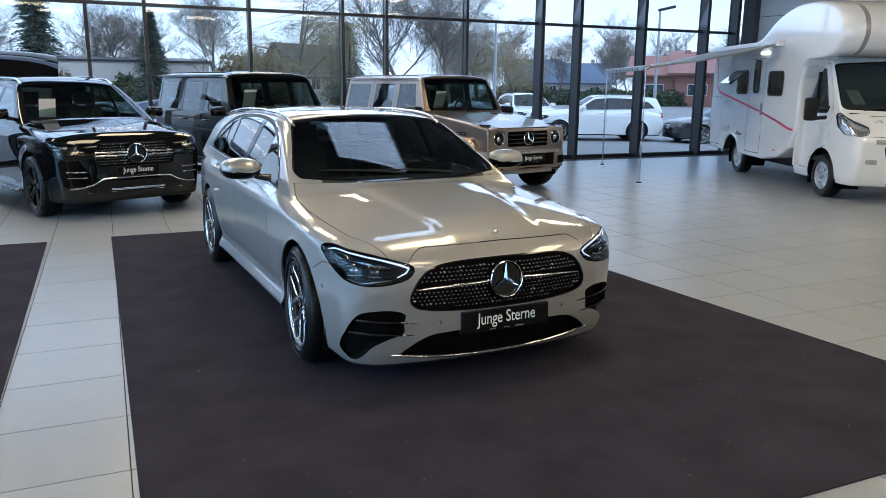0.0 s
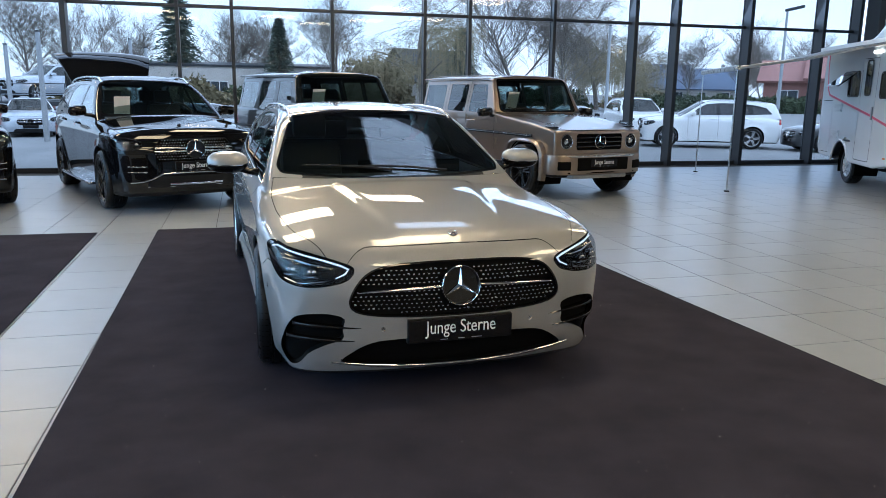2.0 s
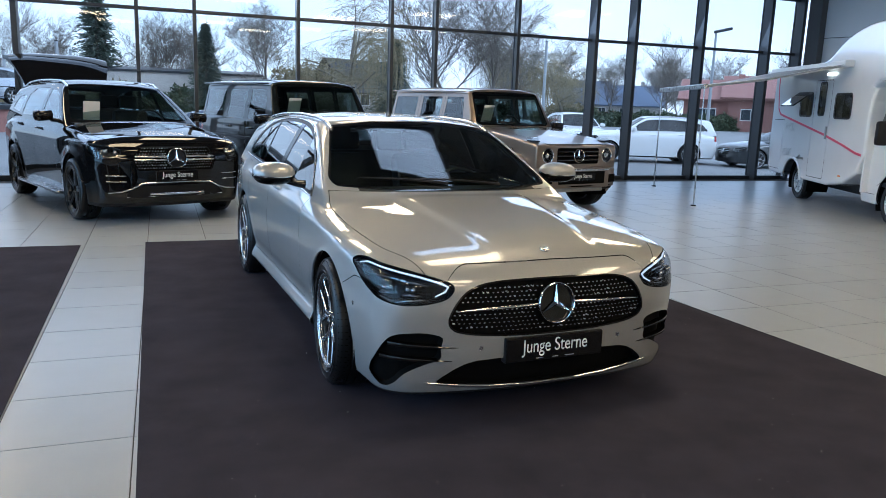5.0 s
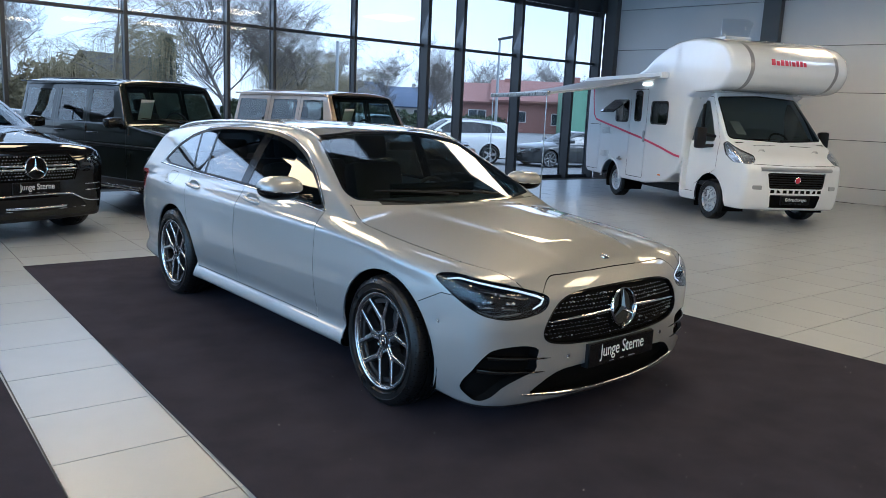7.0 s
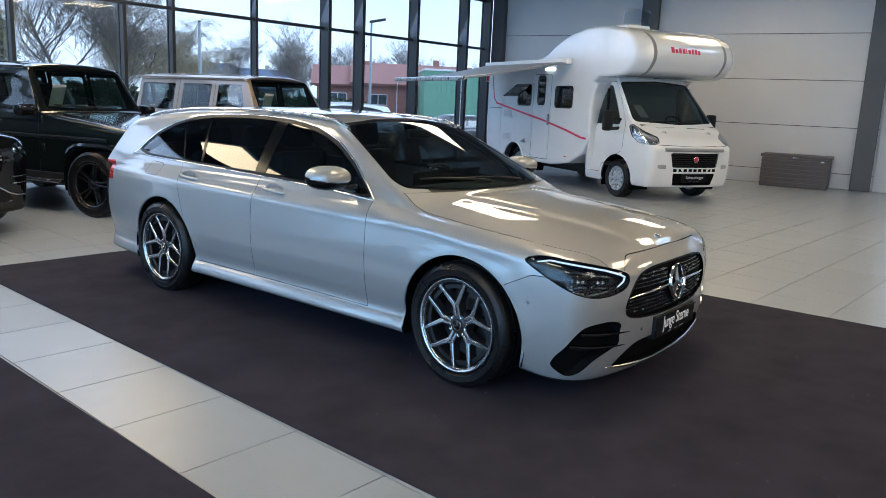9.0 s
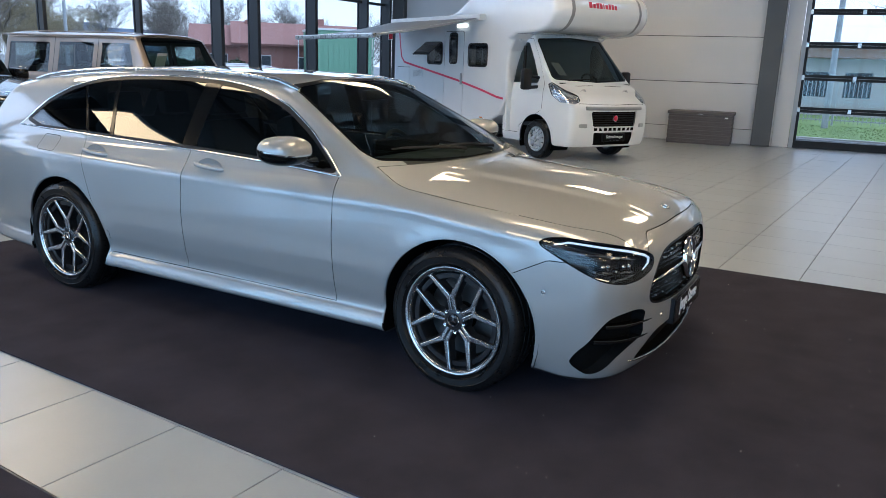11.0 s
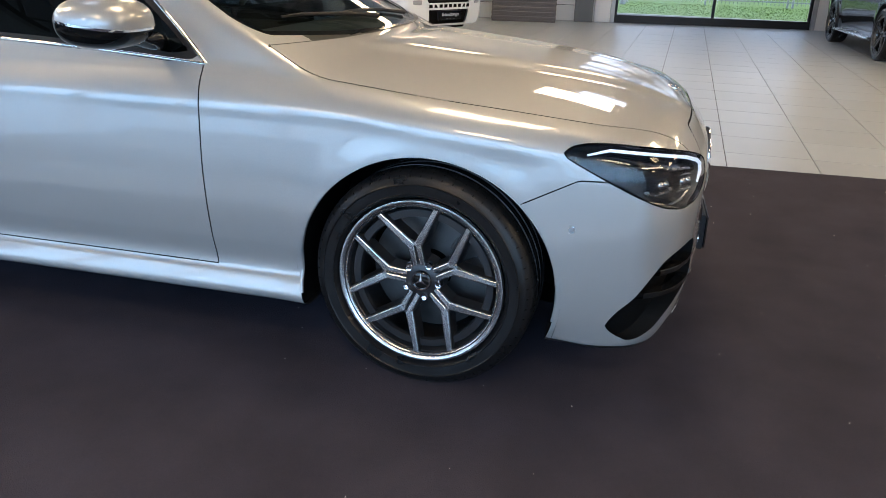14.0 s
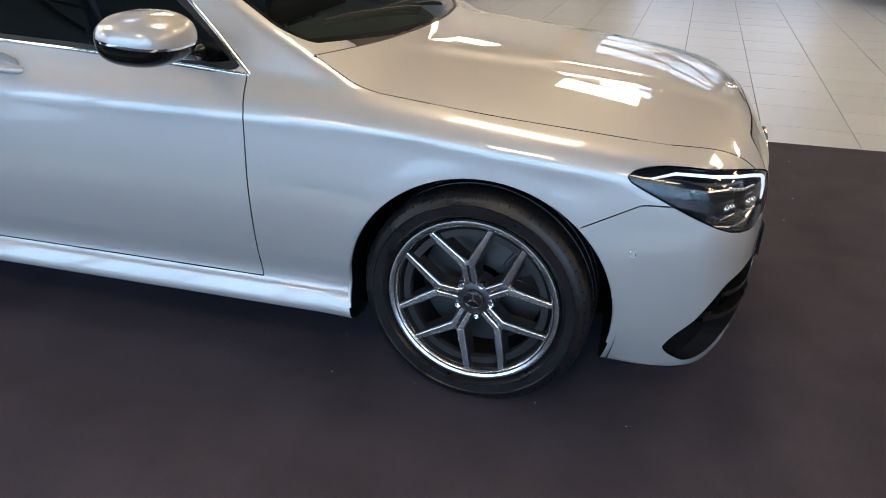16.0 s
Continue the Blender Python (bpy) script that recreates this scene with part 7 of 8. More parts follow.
    flap = part("open_window", box((-0.30, -0.012, -0.42), (0.30, 0.012, 0.0), 0.01), "tint_glass", mh, "dark window flap pushed open", pose(-3.16, -1.16, 2.02, -52, 0, 0))
    part("cab_joint", box((-0.78, -1.10, 0.42), (-0.72, 1.10, 2.14), 0.02), "camper", mh)
    # black cowl with wipers under the windscreen
    for y0, y1 in ((-0.62, -0.06), (0.0, 0.60)):
        pts = [surface_at(cab_body, (1.0, y0 + (y1 - y0) * t, 1.375 + 0.03 * t), (-1, 0, 0)) + Vector((0.012, 0, 0)) for t in np.linspace(0, 1, 6)]
        part("wiper", tube(pts, [0.014, 0.011, 0.010, 0.009, 0.008, 0.006], 6), "black", mh)
    for y0 in (-0.55, 0.15):
        for i in range(7):
            q = surface_at(cab_body, (0.50, y0 + i * 0.06, 1.6), (0, 0, -1))
            part("cowl_slot", box((q.x - 0.02, q.y - 0.022, q.z - 0.004), (q.x + 0.02, q.y + 0.022, q.z + 0.003), 0.002), "gap", mh)
    # stripe
    pts = [(-4.64, 2.38), (-4.60, 2.05), (-4.52, 1.72), (-4.40, 1.61), (-4.2, 1.575), (-3.2, 1.42), (-2.3, 1.28), (-1.5, 1.13), (-1.0, 1.02), (-0.80, 1.0)]
    bm = bmesh.new()
    prev = None
    for i, (a, b) in enumerate(pts):
        n0, n1 = pts[max(i - 1, 0)], pts[min(i + 1, len(pts) - 1)]
        d = Vector((n1[0] - n0[0], n1[1] - n0[1])).normalized()
        w = 0.020
        ring = [bm.verts.new((a - d.y * s * w, -1.1335, b + d.x * s * w)) for s in (-1, 1)] + [bm.verts.new((a - d.y * s * w, -1.128, b + d.x * s * w)) for s in (1, -1)]
        if prev:
            for k in range(4):
                bm.faces.new((prev[k], prev[(k + 1) % 4], ring[(k + 1) % 4], ring[k]))
        prev = ring
    bmesh.ops.recalc_face_normals(bm, faces=bm.faces)
    part("stripe", bm, "pink", mh, "crimson stripe along the side")
    for x0, z0 in ((-4.02, 1.30), (-4.05, 0.80)):
        v = part("side_vent", box((x0, -1.142, z0), (x0 + 0.40, -1.128, z0 + 0.16), 0.006), "camper", mh)
        for i in range(6):
            part("slat", box((x0 + 0.03, -1.150, z0 + 0.022 + i * 0.022), (x0 + 0.37, -1.140, z0 + 0.030 + i * 0.022)), "grey_alu", v)
    part("door_lock", box((-2.20, -1.155, 1.20), (-2.14, -1.13, 1.42), 0.015), "grey_alu", mh)
    part("entrance_lamp", box((-2.34, -1.17, 2.29), (-2.02, -1.13, 2.345), 0.015), mat("entrance_lamp_lens", (0.9, 0.85, 0.7), 0.4, emit=(1.0, 0.9, 0.65), power=2.5), mh, "lit entrance lamp")
    part("side_marker", box((-1.5, -1.142, 0.60), (-1.42, -1.13, 0.625), 0.004), "amber", mh)
    part("wheel_trim", tube([(-WB + 0.44 * math.cos(a), -1.13, R + 0.44 * math.sin(a)) for a in np.linspace(0.1, math.pi - 0.1, 20)], 0.022, 8), "camper", mh, "", None, 60)
    part("spring_handle", tube([(-3.05, -1.13, 0.80), (-2.98, -1.26, 0.82), (-2.86, -1.27, 0.86)], 0.022, 8), "grey_alu", mh)
    part("roof_hatch", box((-2.6, -0.9, 2.53), (-1.95, -0.3, 2.64), 0.03), "camper", mh)
    dome = part("skylight_dome", prism([(-0.24, 0.0), (0.24, 0.0), (0.29, 0.30), (0.18, 0.335), (-0.29, 0.32)], -0.05, 0.05, "y", 0.03), "lamp_glass", mh, "raised clear roof dome", pose(-0.30, -0.62, 3.05, 14, 0, 92))
    part("dome_frame", box((-0.62, -0.90, 3.00), (-0.12, -0.40, 3.075), 0.02), "camper", mh)
    # plain bars stand in for the maker's lettering on the alcove
    bm = bmesh.new()
    for a, b, h in ((-0.36, -0.29, 0.10), (-0.27, -0.21, 0.07), (-0.19, -0.13, 0.09), (-0.11, -0.05, 0.09), (-0.03, -0.005, 0.09), (0.02, 0.08, 0.07), (0.10, 0.15, 0.09), (0.17, 0.22, 0.09), (0.24, 0.29, 0.07)):
        ring = []
        for zz in np.linspace(2.58, 2.58 + h, 4):
            q = surface_at(camper_body, (1.2, (a + b) / 2 - 0.12, float(zz)), (-1, 0, 0))
            ring.append([bm.verts.new((q.x + o, yy - 0.12, zz)) for o, yy in ((-0.01, a), (0.006, a), (0.006, b), (-0.01, b))])
        for u, v in zip(ring, ring[1:]):
            for k in range(3):
                bm.faces.new((u[k], u[k + 1], v[k + 1], v[k]))
        bm.faces.new(ring[-1])
        bm.faces.new(ring[0][::-1])
    bmesh.ops.recalc_face_normals(bm, faces=bm.faces)
    part("lettering_bar", bm, "text_red", mh, "crimson bars on the alcove front")["kind"] = "stuff"
    # cab
    V, Q, N = solid_mesh(cab_body, (-1.05, -1.15, 0.2), (1.05, 1.15, 2.3), 0.030)
    bm = shell(V, Q, N)
    arch2 = lambda x, y, z: np.maximum(np.hypot(x, z - R) - 0.43, 0.6 - A(y))
    wsp = polygon([(-0.885, 1.40), (0, 1.365), (0.885, 1.40), (0.765, 2.06), (0, 2.10), (-0.765, 2.06)], 0.05)
    dwin = polygon([(-0.90, 1.30), (-0.90, 2.01), (-0.50, 2.01), (-0.27, 1.72), (0.0, 1.31)], 0.04)
    lamp = polygon([(-0.74, 1.31), (-0.62, 1.335), (-0.30, 1.22), (0.02, 1.13), (0.10, 1.03), (-0.02, 0.995), (-0.40, 1.01), (-0.62, 1.12)], 0.03)
    gri = polygon([(-0.55, 0.87), (0.55, 0.87), (0.50, 0.62), (-0.50, 0.62)], 0.03)
    lowg = polygon([(-0.48, 0.515), (0.48, 0.515), (0.44, 0.30), (-0.44, 0.30)], 0.02)
    doorp = polygon([(-0.97, 0.42), (-0.97, 2.08), (-0.42, 2.08), (-0.12, 1.72), (0.14, 1.30), (0.14, 0.86), (-0.46, 0.55), (-0.48, 0.42)], 0.04)
    front = lambda x, y, z: x > 0.3
    cuts = [arch2, lambda x, y, z: on(wsp(y, z), (x > -0.5) & (z > 1.3)), lambda x, y, z: on(wsp(y, z) - 0.02, (x > -0.5) & (z > 1.3)), lambda x, y, z: on(dwin(x, z), A(y) > 0.7), lambda x, y, z: on(lamp(x - A(y), z), x > 0.05), lambda x, y, z: on(gri(y, z), front(x, y, z)), lambda x, y, z: on(lowg(y, z), front(x, y, z))]
    for e in (-0.004, 0.004):
        cuts.append(lambda x, y, z, e=e: on(doorp(x, z) - e, A(y) > 0.6))
        cuts.append(lambda x, y, z, e=e: on(z - (0.985 + 0.02 * A(y)) - e, (x > 0.4) & (A(y) < 0.78)))
    for g in cuts:
        knife(bm, g)
    C = np.array([fc.calc_center_median()[:] for fc in bm.faces])
    x, y, z = C.T
    lab = np.full(len(C), "cab_body", dtype=object)
    lab[(z < 0.985 + 0.02 * A(y)) & (x > 0.42)] = "front_bumper"
    lab[(z > 0.985 + 0.02 * A(y)) & (x > 0.35) & (A(y) < 0.76)] = "hood"
    lab[(A(z - (0.985 + 0.02 * A(y))) < 0.004) & (x > 0.4) & (A(y) < 0.78)] = "gap"
    lab[(doorp(x, z) < 0) & (A(y) > 0.6)] = "cab_door"
    lab[(A(doorp(x, z)) < 0.004) & (A(y) > 0.6)] = "gap"
    lab[(dwin(x, z) < 0) & (A(y) > 0.7)] = "cab_window"
    inw = (x > -0.5) & (z > 1.3)
    lab[(wsp(y, z) < 0.02) & inw] = "screen_seal"
    lab[(wsp(y, z) < 0) & inw] = "windscreen"
    lab[(lamp(x - A(y), z) < 0) & (x > 0.05)] = "headlamp"
    lab[(gri(y, z) < 0) & front(x, y, z)] = "grille"
    lab[(lowg(y, z) < 0) & front(x, y, z)] = "lower_grille"
    lab[arch2(x, y, z) < 0] = "cut"
    lab[(x < -0.95)] = "cut"
    T = take(bm, lab.tolist())
    bm.free()
    T.pop("cut", None)
    split_lr(T, ["cab_door", "cab_window", "headlamp"])
    for k, pc in T.items():
        b = k[:-2] if k[-2:] in ("_r", "_l") else k
        mt = {"gap": "gap", "cab_window": "camper_glass", "screen_seal": "gloss_black", "windscreen": "camper_glass", "grille": "gap", "lower_grille": "gap", "headlamp": "lamp_glass"}.get(b, "camper")
        al = (-0.03, 0, 0) if b in ("grille", "lower_grille") else None
        ob = skin({"gap": "joint"}.get(b, b), pc, mt, mh, "", -0.006 if b == "gap" else 0.0, False, al)
        if b == "headlamp":
            skin("lamp_bowl", pc, "camper_lamp", ob, "", -0.025)
        if b == "cab_body":
            skin("inner_lining", pc, "dash", mh, "", -0.03, True)
    for i in range(6):
        zz = 0.65 + i * 0.038
        pts = [surface_at(cab_body, (1.3, float(yy), zz), (-1, 0, 0)) + Vector((-0.012, 0, 0)) for yy in np.linspace(-0.48 - i * 0.008, 0.48 + i * 0.008, 7)]
        part("grille_slat", tube(pts, 0.010, 6), "black", mh)
    pts = [surface_at(cab_body, (1.3, float(yy), 0.925), (-1, 0, 0)) for yy in np.linspace(-0.66, 0.66, 11)]
    part("grille_band", tube(pts, 0.035, 8), "grey_alu", mh, "satin grey band above the grille", None, 60)
    for i in range(9):
        yy = -0.44 + i * 0.11
        q = surface_at(cab_body, (1.3, yy, 0.57), (-1, 0, 0))
        part("bumper_slot", box((q.x - 0.02, yy - 0.038, 0.545), (q.x + 0.004, yy + 0.038, 0.598), 0.006), "gap", mh)
    q = surface_at(cab_body, (1.3, 0, 0.76), (-1, 0, 0))
    part("emblem_ring", lathe([(0.044, -0.006), (0.050, -0.014), (0.056, -0.010), (0.058, 0.004)], 28), "chrome", mh, "", Matrix.Translation(q) @ pose(0, 0, 0, 0, 0, 90), 40)
    part("round_emblem", lathe([(0.001, -0.012), (0.036, -0.012), (0.045, -0.006), (0.05, 0.0), (0.05, 0.02)], 28), "text_red", mh, "red round emblem", Matrix.Translation(q) @ pose(0, 0, 0, 0, 0, 90), 40)
    q = surface_at(cab_body, (1.3, 0, 0.44), (-1, 0, 0))
    part("plate_holder", box((q.x - 0.02, -0.27, 0.36), (q.x + 0.016, 0.27, 0.50), 0.006), "black", mh)
    plate_sign(mh, pose(q.x + 0.017, 0, 0.43, 90, 0, 90), "Gebrauchtwagen", 0.53, 0.12, 0.072, 0.82)
    for s in (-1, 1):
        q = surface_at(cab_body, (1.3, s * 0.73, 0.63), (-1, 0, 0))
        part("fog_recess", box((-0.02, -0.10, -0.035), (0.006, 0.10, 0.035), 0.012), "grey_alu", mh, "", Matrix.Translation(q) @ pose(0, 0, 0, 0, 0, s * 18))
        c = surface_at(cab_body, (1.1, s * 0.80, 1.17), (-0.8, -s * 0.5, 0))
        part("reflector", lathe([(0.001, 0.02), (0.04, 0.012), (0.065, -0.01), (0.07, -0.012)], 20), "chrome", mh, "", Matrix.Translation(c - Vector((0.04, s * 0.02, 0))) @ pose(0, 0, 0, 0, 0, 90), 40)
        mir = part("side_mirror", box((-0.05, -0.095, -0.18), (0.06, 0.095, 0.18), 0.045), "black", mh, "tall black door mirror", pose(-0.06, s * 1.22, 1.37), 40)
        part("mirror_glass", box((-0.056, -0.075, -0.15), (-0.048, 0.075, 0.15), 0.003), "chrome", mir)
        part("mirror_arm", tube([(0, -s * 0.08, -0.14), (0.02, -s * 0.32, -0.12)], 0.03, 8), "black", mir)
        part("mirror_arm", tube([(0, -s * 0.08, 0.06), (0.02, -s * 0.36, 0.02)], 0.026, 8), "black", mir)
        part("cab_handle", box((-0.93, s * 1.0 - 0.02, 1.10), (-0.87, s * 1.0 + 0.02, 1.27), 0.018), "black", mh)
        for wx, tr in ((0.0, 0.86), (-WB, 0.86)):
            bm2 = bmesh.new()
            add_lathe(bm2, [(0.45, -0.10), (0.45, 0.30), (0.05, 0.31)], 32)
            bmesh.ops.delete(bm2, geom=[v for v in bm2.verts if v.co.z < -0.25], context="VERTS")
            part("wheel_house", bm2, "well", mh, "", pose(wx, s * 0.88, R, 0, 0, 0 if s < 0 else 180), 40)
            wheel(mh, wx, s * tr, R, 0.215, 0.22, "steel", s, "alu", "alu", 5, False, "alu")
    part("window_bar", box((-0.50, -0.945, 1.33), (-0.46, -0.90, 1.95), 0.006), "black", mh)
    part("dashboard", prism([(0.42, 1.0), (0.42, 1.33), (0.0, 1.36), (-0.15, 1.22), (-0.1, 1.0)], -0.85, 0.85, "y", 0.02), "dash", mh, "", None, 40)
    part("steering_rim", tube([(0.21 * math.cos(a), 0, 0.21 * math.sin(a)) for a in np.linspace(0, 2 * math.pi, 25)], 0.018, 6), "leather", mh, "", pose(-0.18, 0.45, 1.32, 0, 0, 90) @ pose(0, 0, 0, -38, 0, 0), 60)
    part("price_sheet", box((-0.001, -0.11, -0.15), (0.001, 0.11, 0.15)), "paper", mh, "white price sheet behind the windscreen", pose(0.10, -0.62, 1.56, 0, -44, 10))
    for sy in (-0.45, 0.45):
        st = new("cab_seat")
        st.parent = mh
        st.matrix_basis = pose(-0.60, sy, 0.85)
        part("cushion", box((-0.26, -0.25, 0.0), (0.28, 0.25, 0.18), 0.06), "leather", st, "", None, 40)
        part("backrest", box((-0.08, -0.25, 0.0), (0.08, 0.25, 0.66), 0.06), "leather", st, "", pose(-0.26, 0, 0.14, 0, -12, 0), 40)
        part("headrest", box((-0.05, -0.13, 0.0), (0.05, 0.13, 0.19), 0.045), "leather", st, "", pose(-0.42, 0, 0.82, 0, -8, 0), 40)
    part("cab_floor", box((-1.0, -0.95, 0.55), (0.5, 0.95, 0.62)), "dash", mh)
    part("cab_back", box((-1.3, -1.0, 0.6), (-1.22, 1.0, 2.1)), "dash", mh)
    part("underframe", box((-4.6, -0.6, 0.28), (0.4, 0.6, 0.44), 0.02), "black", mh)
    # awning
    aw = new("awning")
    aw.parent = mh
    part("cassette", box((-4.80, -1.27, 2.40), (-1.45, -1.12, 2.51), 0.02), "frame_white", aw)
    n = 10
    bm = bmesh.new()
    rows = []
    for i in range(n + 1):
        u = i / n
        rows.append([bm.verts.new((-4.74 + 3.24 * v, -1.24 - 2.22 * u, 2.445 - 0.41 * u - 0.04 * math.sin(math.pi * u))) for v in np.linspace(0, 1, 6)])
    for a, b in zip(rows, rows[1:]):
        for k in range(5):
            bm.faces.new((a[k], a[k + 1], b[k + 1], b[k]))
    bmesh.ops.recalc_face_normals(bm, faces=bm.faces)
    bmesh.ops.solidify(bm, geom=bm.faces[:], thickness=0.006)
    part("cloth", bm, "awning", aw, "grey awning cloth", None, 40)
    part("front_bar", box((-4.80, -3.52, 1.975), (-1.42, -3.44, 2.055), 0.015), "alu", aw)
    for x0, x1 in ((-4.6, -4.72), (-1.62, -1.50)):
        part("folding_arm", tube([(x0, -1.25, 2.42), (x0 * 0.5 + x1 * 0.5 + (0.55 if x0 < -3 else -0.55), -2.3, 2.18), (x1, -3.46, 2.02)], 0.022, 8), "frame_white", aw)
        part("leg", tube([(x1, -3.48, 0.012), (x1, -3.48, 1.25)], 0.013, 8), "alu", aw)
        part("leg_inner", tube([(x1, -3.48, 1.2), (x1, -3.48, 1.99)], 0.010, 8), "alu", aw)
        part("foot", box((x1 - 0.035, -3.52, 0.0), (x1 + 0.035, -3.44, 0.02), 0.006), "black", aw)
    return mh


motorhome(pose(11.298, 8.328, 0, 0, 0, -113.9))

# ---- storage box at the panel wall ----
_u0, _u1 = wall_u(8.12), wall_u(6.72)
sb = thing("storage_box", WALL @ pose((_u0 + _u1) / 2, -0.42, 0.0), "dark grey ribbed metal storage box with closed lid", "storage box")
_w = (_u1 - _u0) / 2
part("body", box((-_w + 0.015, -0.34, 0.0), (_w - 0.015, 0.34, 0.66), 0.008), "box_grey", sb)
for _i in range(6):
    part("rib", box((-_w + 0.005, -0.352, 0.05 + _i * 0.10), (_w - 0.005, 0.345, 0.115 + _i * 0.10), 0.012), "box_grey", sb)
part("lid", box((-_w - 0.02, -0.37, 0.665), (_w + 0.02, 0.36, 0.735), 0.015), "box_grey", sb)
part("lock", box((-0.05, -0.380, 0.655), (0.05, -0.352, 0.69), 0.006), "satin", sb, "bright lock plate")
part("sticker", box((_w - 0.18, -0.3585, 0.60), (_w - 0.11, -0.353, 0.63)), "sign", sb)

# fire extinguisher sign on the corner column
fs = thing("fire_sign", pose(14.88, GY - 0.214, 2.28), "small red fire safety sign on a column", "sign")
part("plate", box((-0.10, -0.004, -0.10), (0.10, 0.004, 0.10), 0.002), "sign", fs)
part("symbol", box((-0.08, -0.008, -0.08), (0.08, -0.0045, 0.08), 0.002), "text_red", fs)

# ---- outside ----
YARD = -0.35
ground = structure("ground", box((-420, GY + 0.16, YARD - 0.3), (420, 520, YARD)), "asphalt", "pale paved yard and open ground outside the glass", "ground")
ground_e = structure("ground", box((20.6, -400, YARD - 0.3), (420, GY + 0.155, YARD - 0.001)), "asphalt", "paved lane outside the gate", "ground")
ground_w = structure("ground", box((-420, -400, YARD - 0.3), (WEST - 0.5, GY + 0.155, YARD - 0.001)), "asphalt", "paved yard beside the hall", "ground")
structure("plinth", box((WEST - 0.3, GY + 0.10, YARD), (20.4, GY + 0.158, 0.0)), "steel_dark", "dark plinth under the glass front", "plinth")


def blades(name, x0, x1, y0, y1, n, h, label):
    rng = random.Random(11)
    vs, fs = [], []
    for _ in range(n):
        x, y, a = rng.uniform(x0, x1), rng.uniform(y0, y1), rng.uniform(0, 6.3)
        hh, w = h * rng.uniform(0.5, 1.3), 0.05
        k = len(vs)
        vs += [(x - w * math.cos(a), y - w * math.sin(a), YARD), (x + w * math.cos(a), y + w * math.sin(a), YARD), (x + rng.uniform(-0.06, 0.06), y + rng.uniform(-0.06, 0.06), YARD + hh)]
        fs.append((k, k + 1, k + 2))
    me = bpy.data.meshes.new(name)
    me.from_pydata(vs, [], fs)
    me.materials.append(M["grass"])
    return tagged(new(name, me), label, "grass", "", "stuff")


structure("lawn", box((25.6, -14, YARD - 0.1), (44.0, 14, YARD + 0.03), 0.02), "grass", "strip of bright green lawn beyond the lane", "lawn")
blades("grass", 25.6, 34.0, -8, 10, 16000, 0.05, "short green grass blades")
structure("kerb", box((25.4, -14, YARD - 0.1), (25.58, 14, YARD + 0.06), 0.02), "render_far", "pale kerb stones beside the lawn", "kerb")


def bare_tree(name, pos, height, seed, label, spread=0.55, material="bark", droop=0.0, levels=5, thick=0.014, start=0.18):
    """A leafless tree: a tapered trunk, limbs and fine twigs."""
    rng = random.Random(seed)
    t = thing(name, pose(*pos), label, "tree", "trees outside")
    trunk, twigs = bmesh.new(), bmesh.new()

    def grow(p, d, ln, r, lev):
        n = 4 if lev < 2 else 3 if lev < 4 else 1 if lev > 4 else 2
        pts, q, dd = [p], p, d
        for i in range(n):
            dd = (dd + Vector((rng.gauss(0, 0.13), rng.gauss(0, 0.13), rng.gauss(0, 0.08) + 0.06 - droop * lev * 0.16))).normalized()
            q = q + dd * (ln / n)
            pts.append(q)
        rad = [max(r * (1 - 0.55 * i / n), 0.0085 if lev > 2 else 0.022) for i in range(n + 1)]
        add_tube(trunk if lev < 2 else twigs, pts, rad, 7 if lev < 2 else 4 if lev < 4 else 3, False)
        if lev >= levels:
            return
        kids = (10, 6, 5, 4, 4, 0)[lev]
        for k in range(kids):
            u = (start if lev == 0 else 0.2) + (1 - (start if lev == 0 else 0.2)) * (k + rng.random() * 0.7) / kids
            i = min(n - 1, int(u * n))
            base = pts[i].lerp(pts[i + 1], u * n - i)
            a = rng.uniform(0, 6.28)
            side = Vector((math.cos(a), math.sin(a), rng.uniform(0.05, 0.55)))
            nd = (dd * (1 - spread) + side * spread).normalized()
            grow(base, nd, ln * rng.uniform(0.48, 0.72), r * (1 - 0.5 * u) * (0.5 if lev < 2 else 0.42), lev + 1)
    grow(Vector((0, 0, 0)), Vector((rng.gauss(0, 0.04), rng.gauss(0, 0.04), 1)), height * 0.55, height * thick, 0)
    if droop:
        tips = [v.co.copy() for v in twigs.verts][::29]
        for c in tips[:900]:
            ln = rng.uniform(0.10, 0.30) * height
            q, pts = c, [c]
            sway = Vector((rng.gauss(0, 0.10), rng.gauss(0, 0.10), 0))
            for _ in range(4):
                q = q + Vector((0, 0, -ln / 4)) + sway * (ln / 4)
                sway *= 0.6
                pts.append(q)
            if q.z > 0.8:
                add_tube(twigs, pts, [0.012, 0.011, 0.010, 0.009, 0.007], 3, False)
    part("trunk", trunk, "bark", t, "", None, 60)
    part("crown", twigs, material, t)
    return t


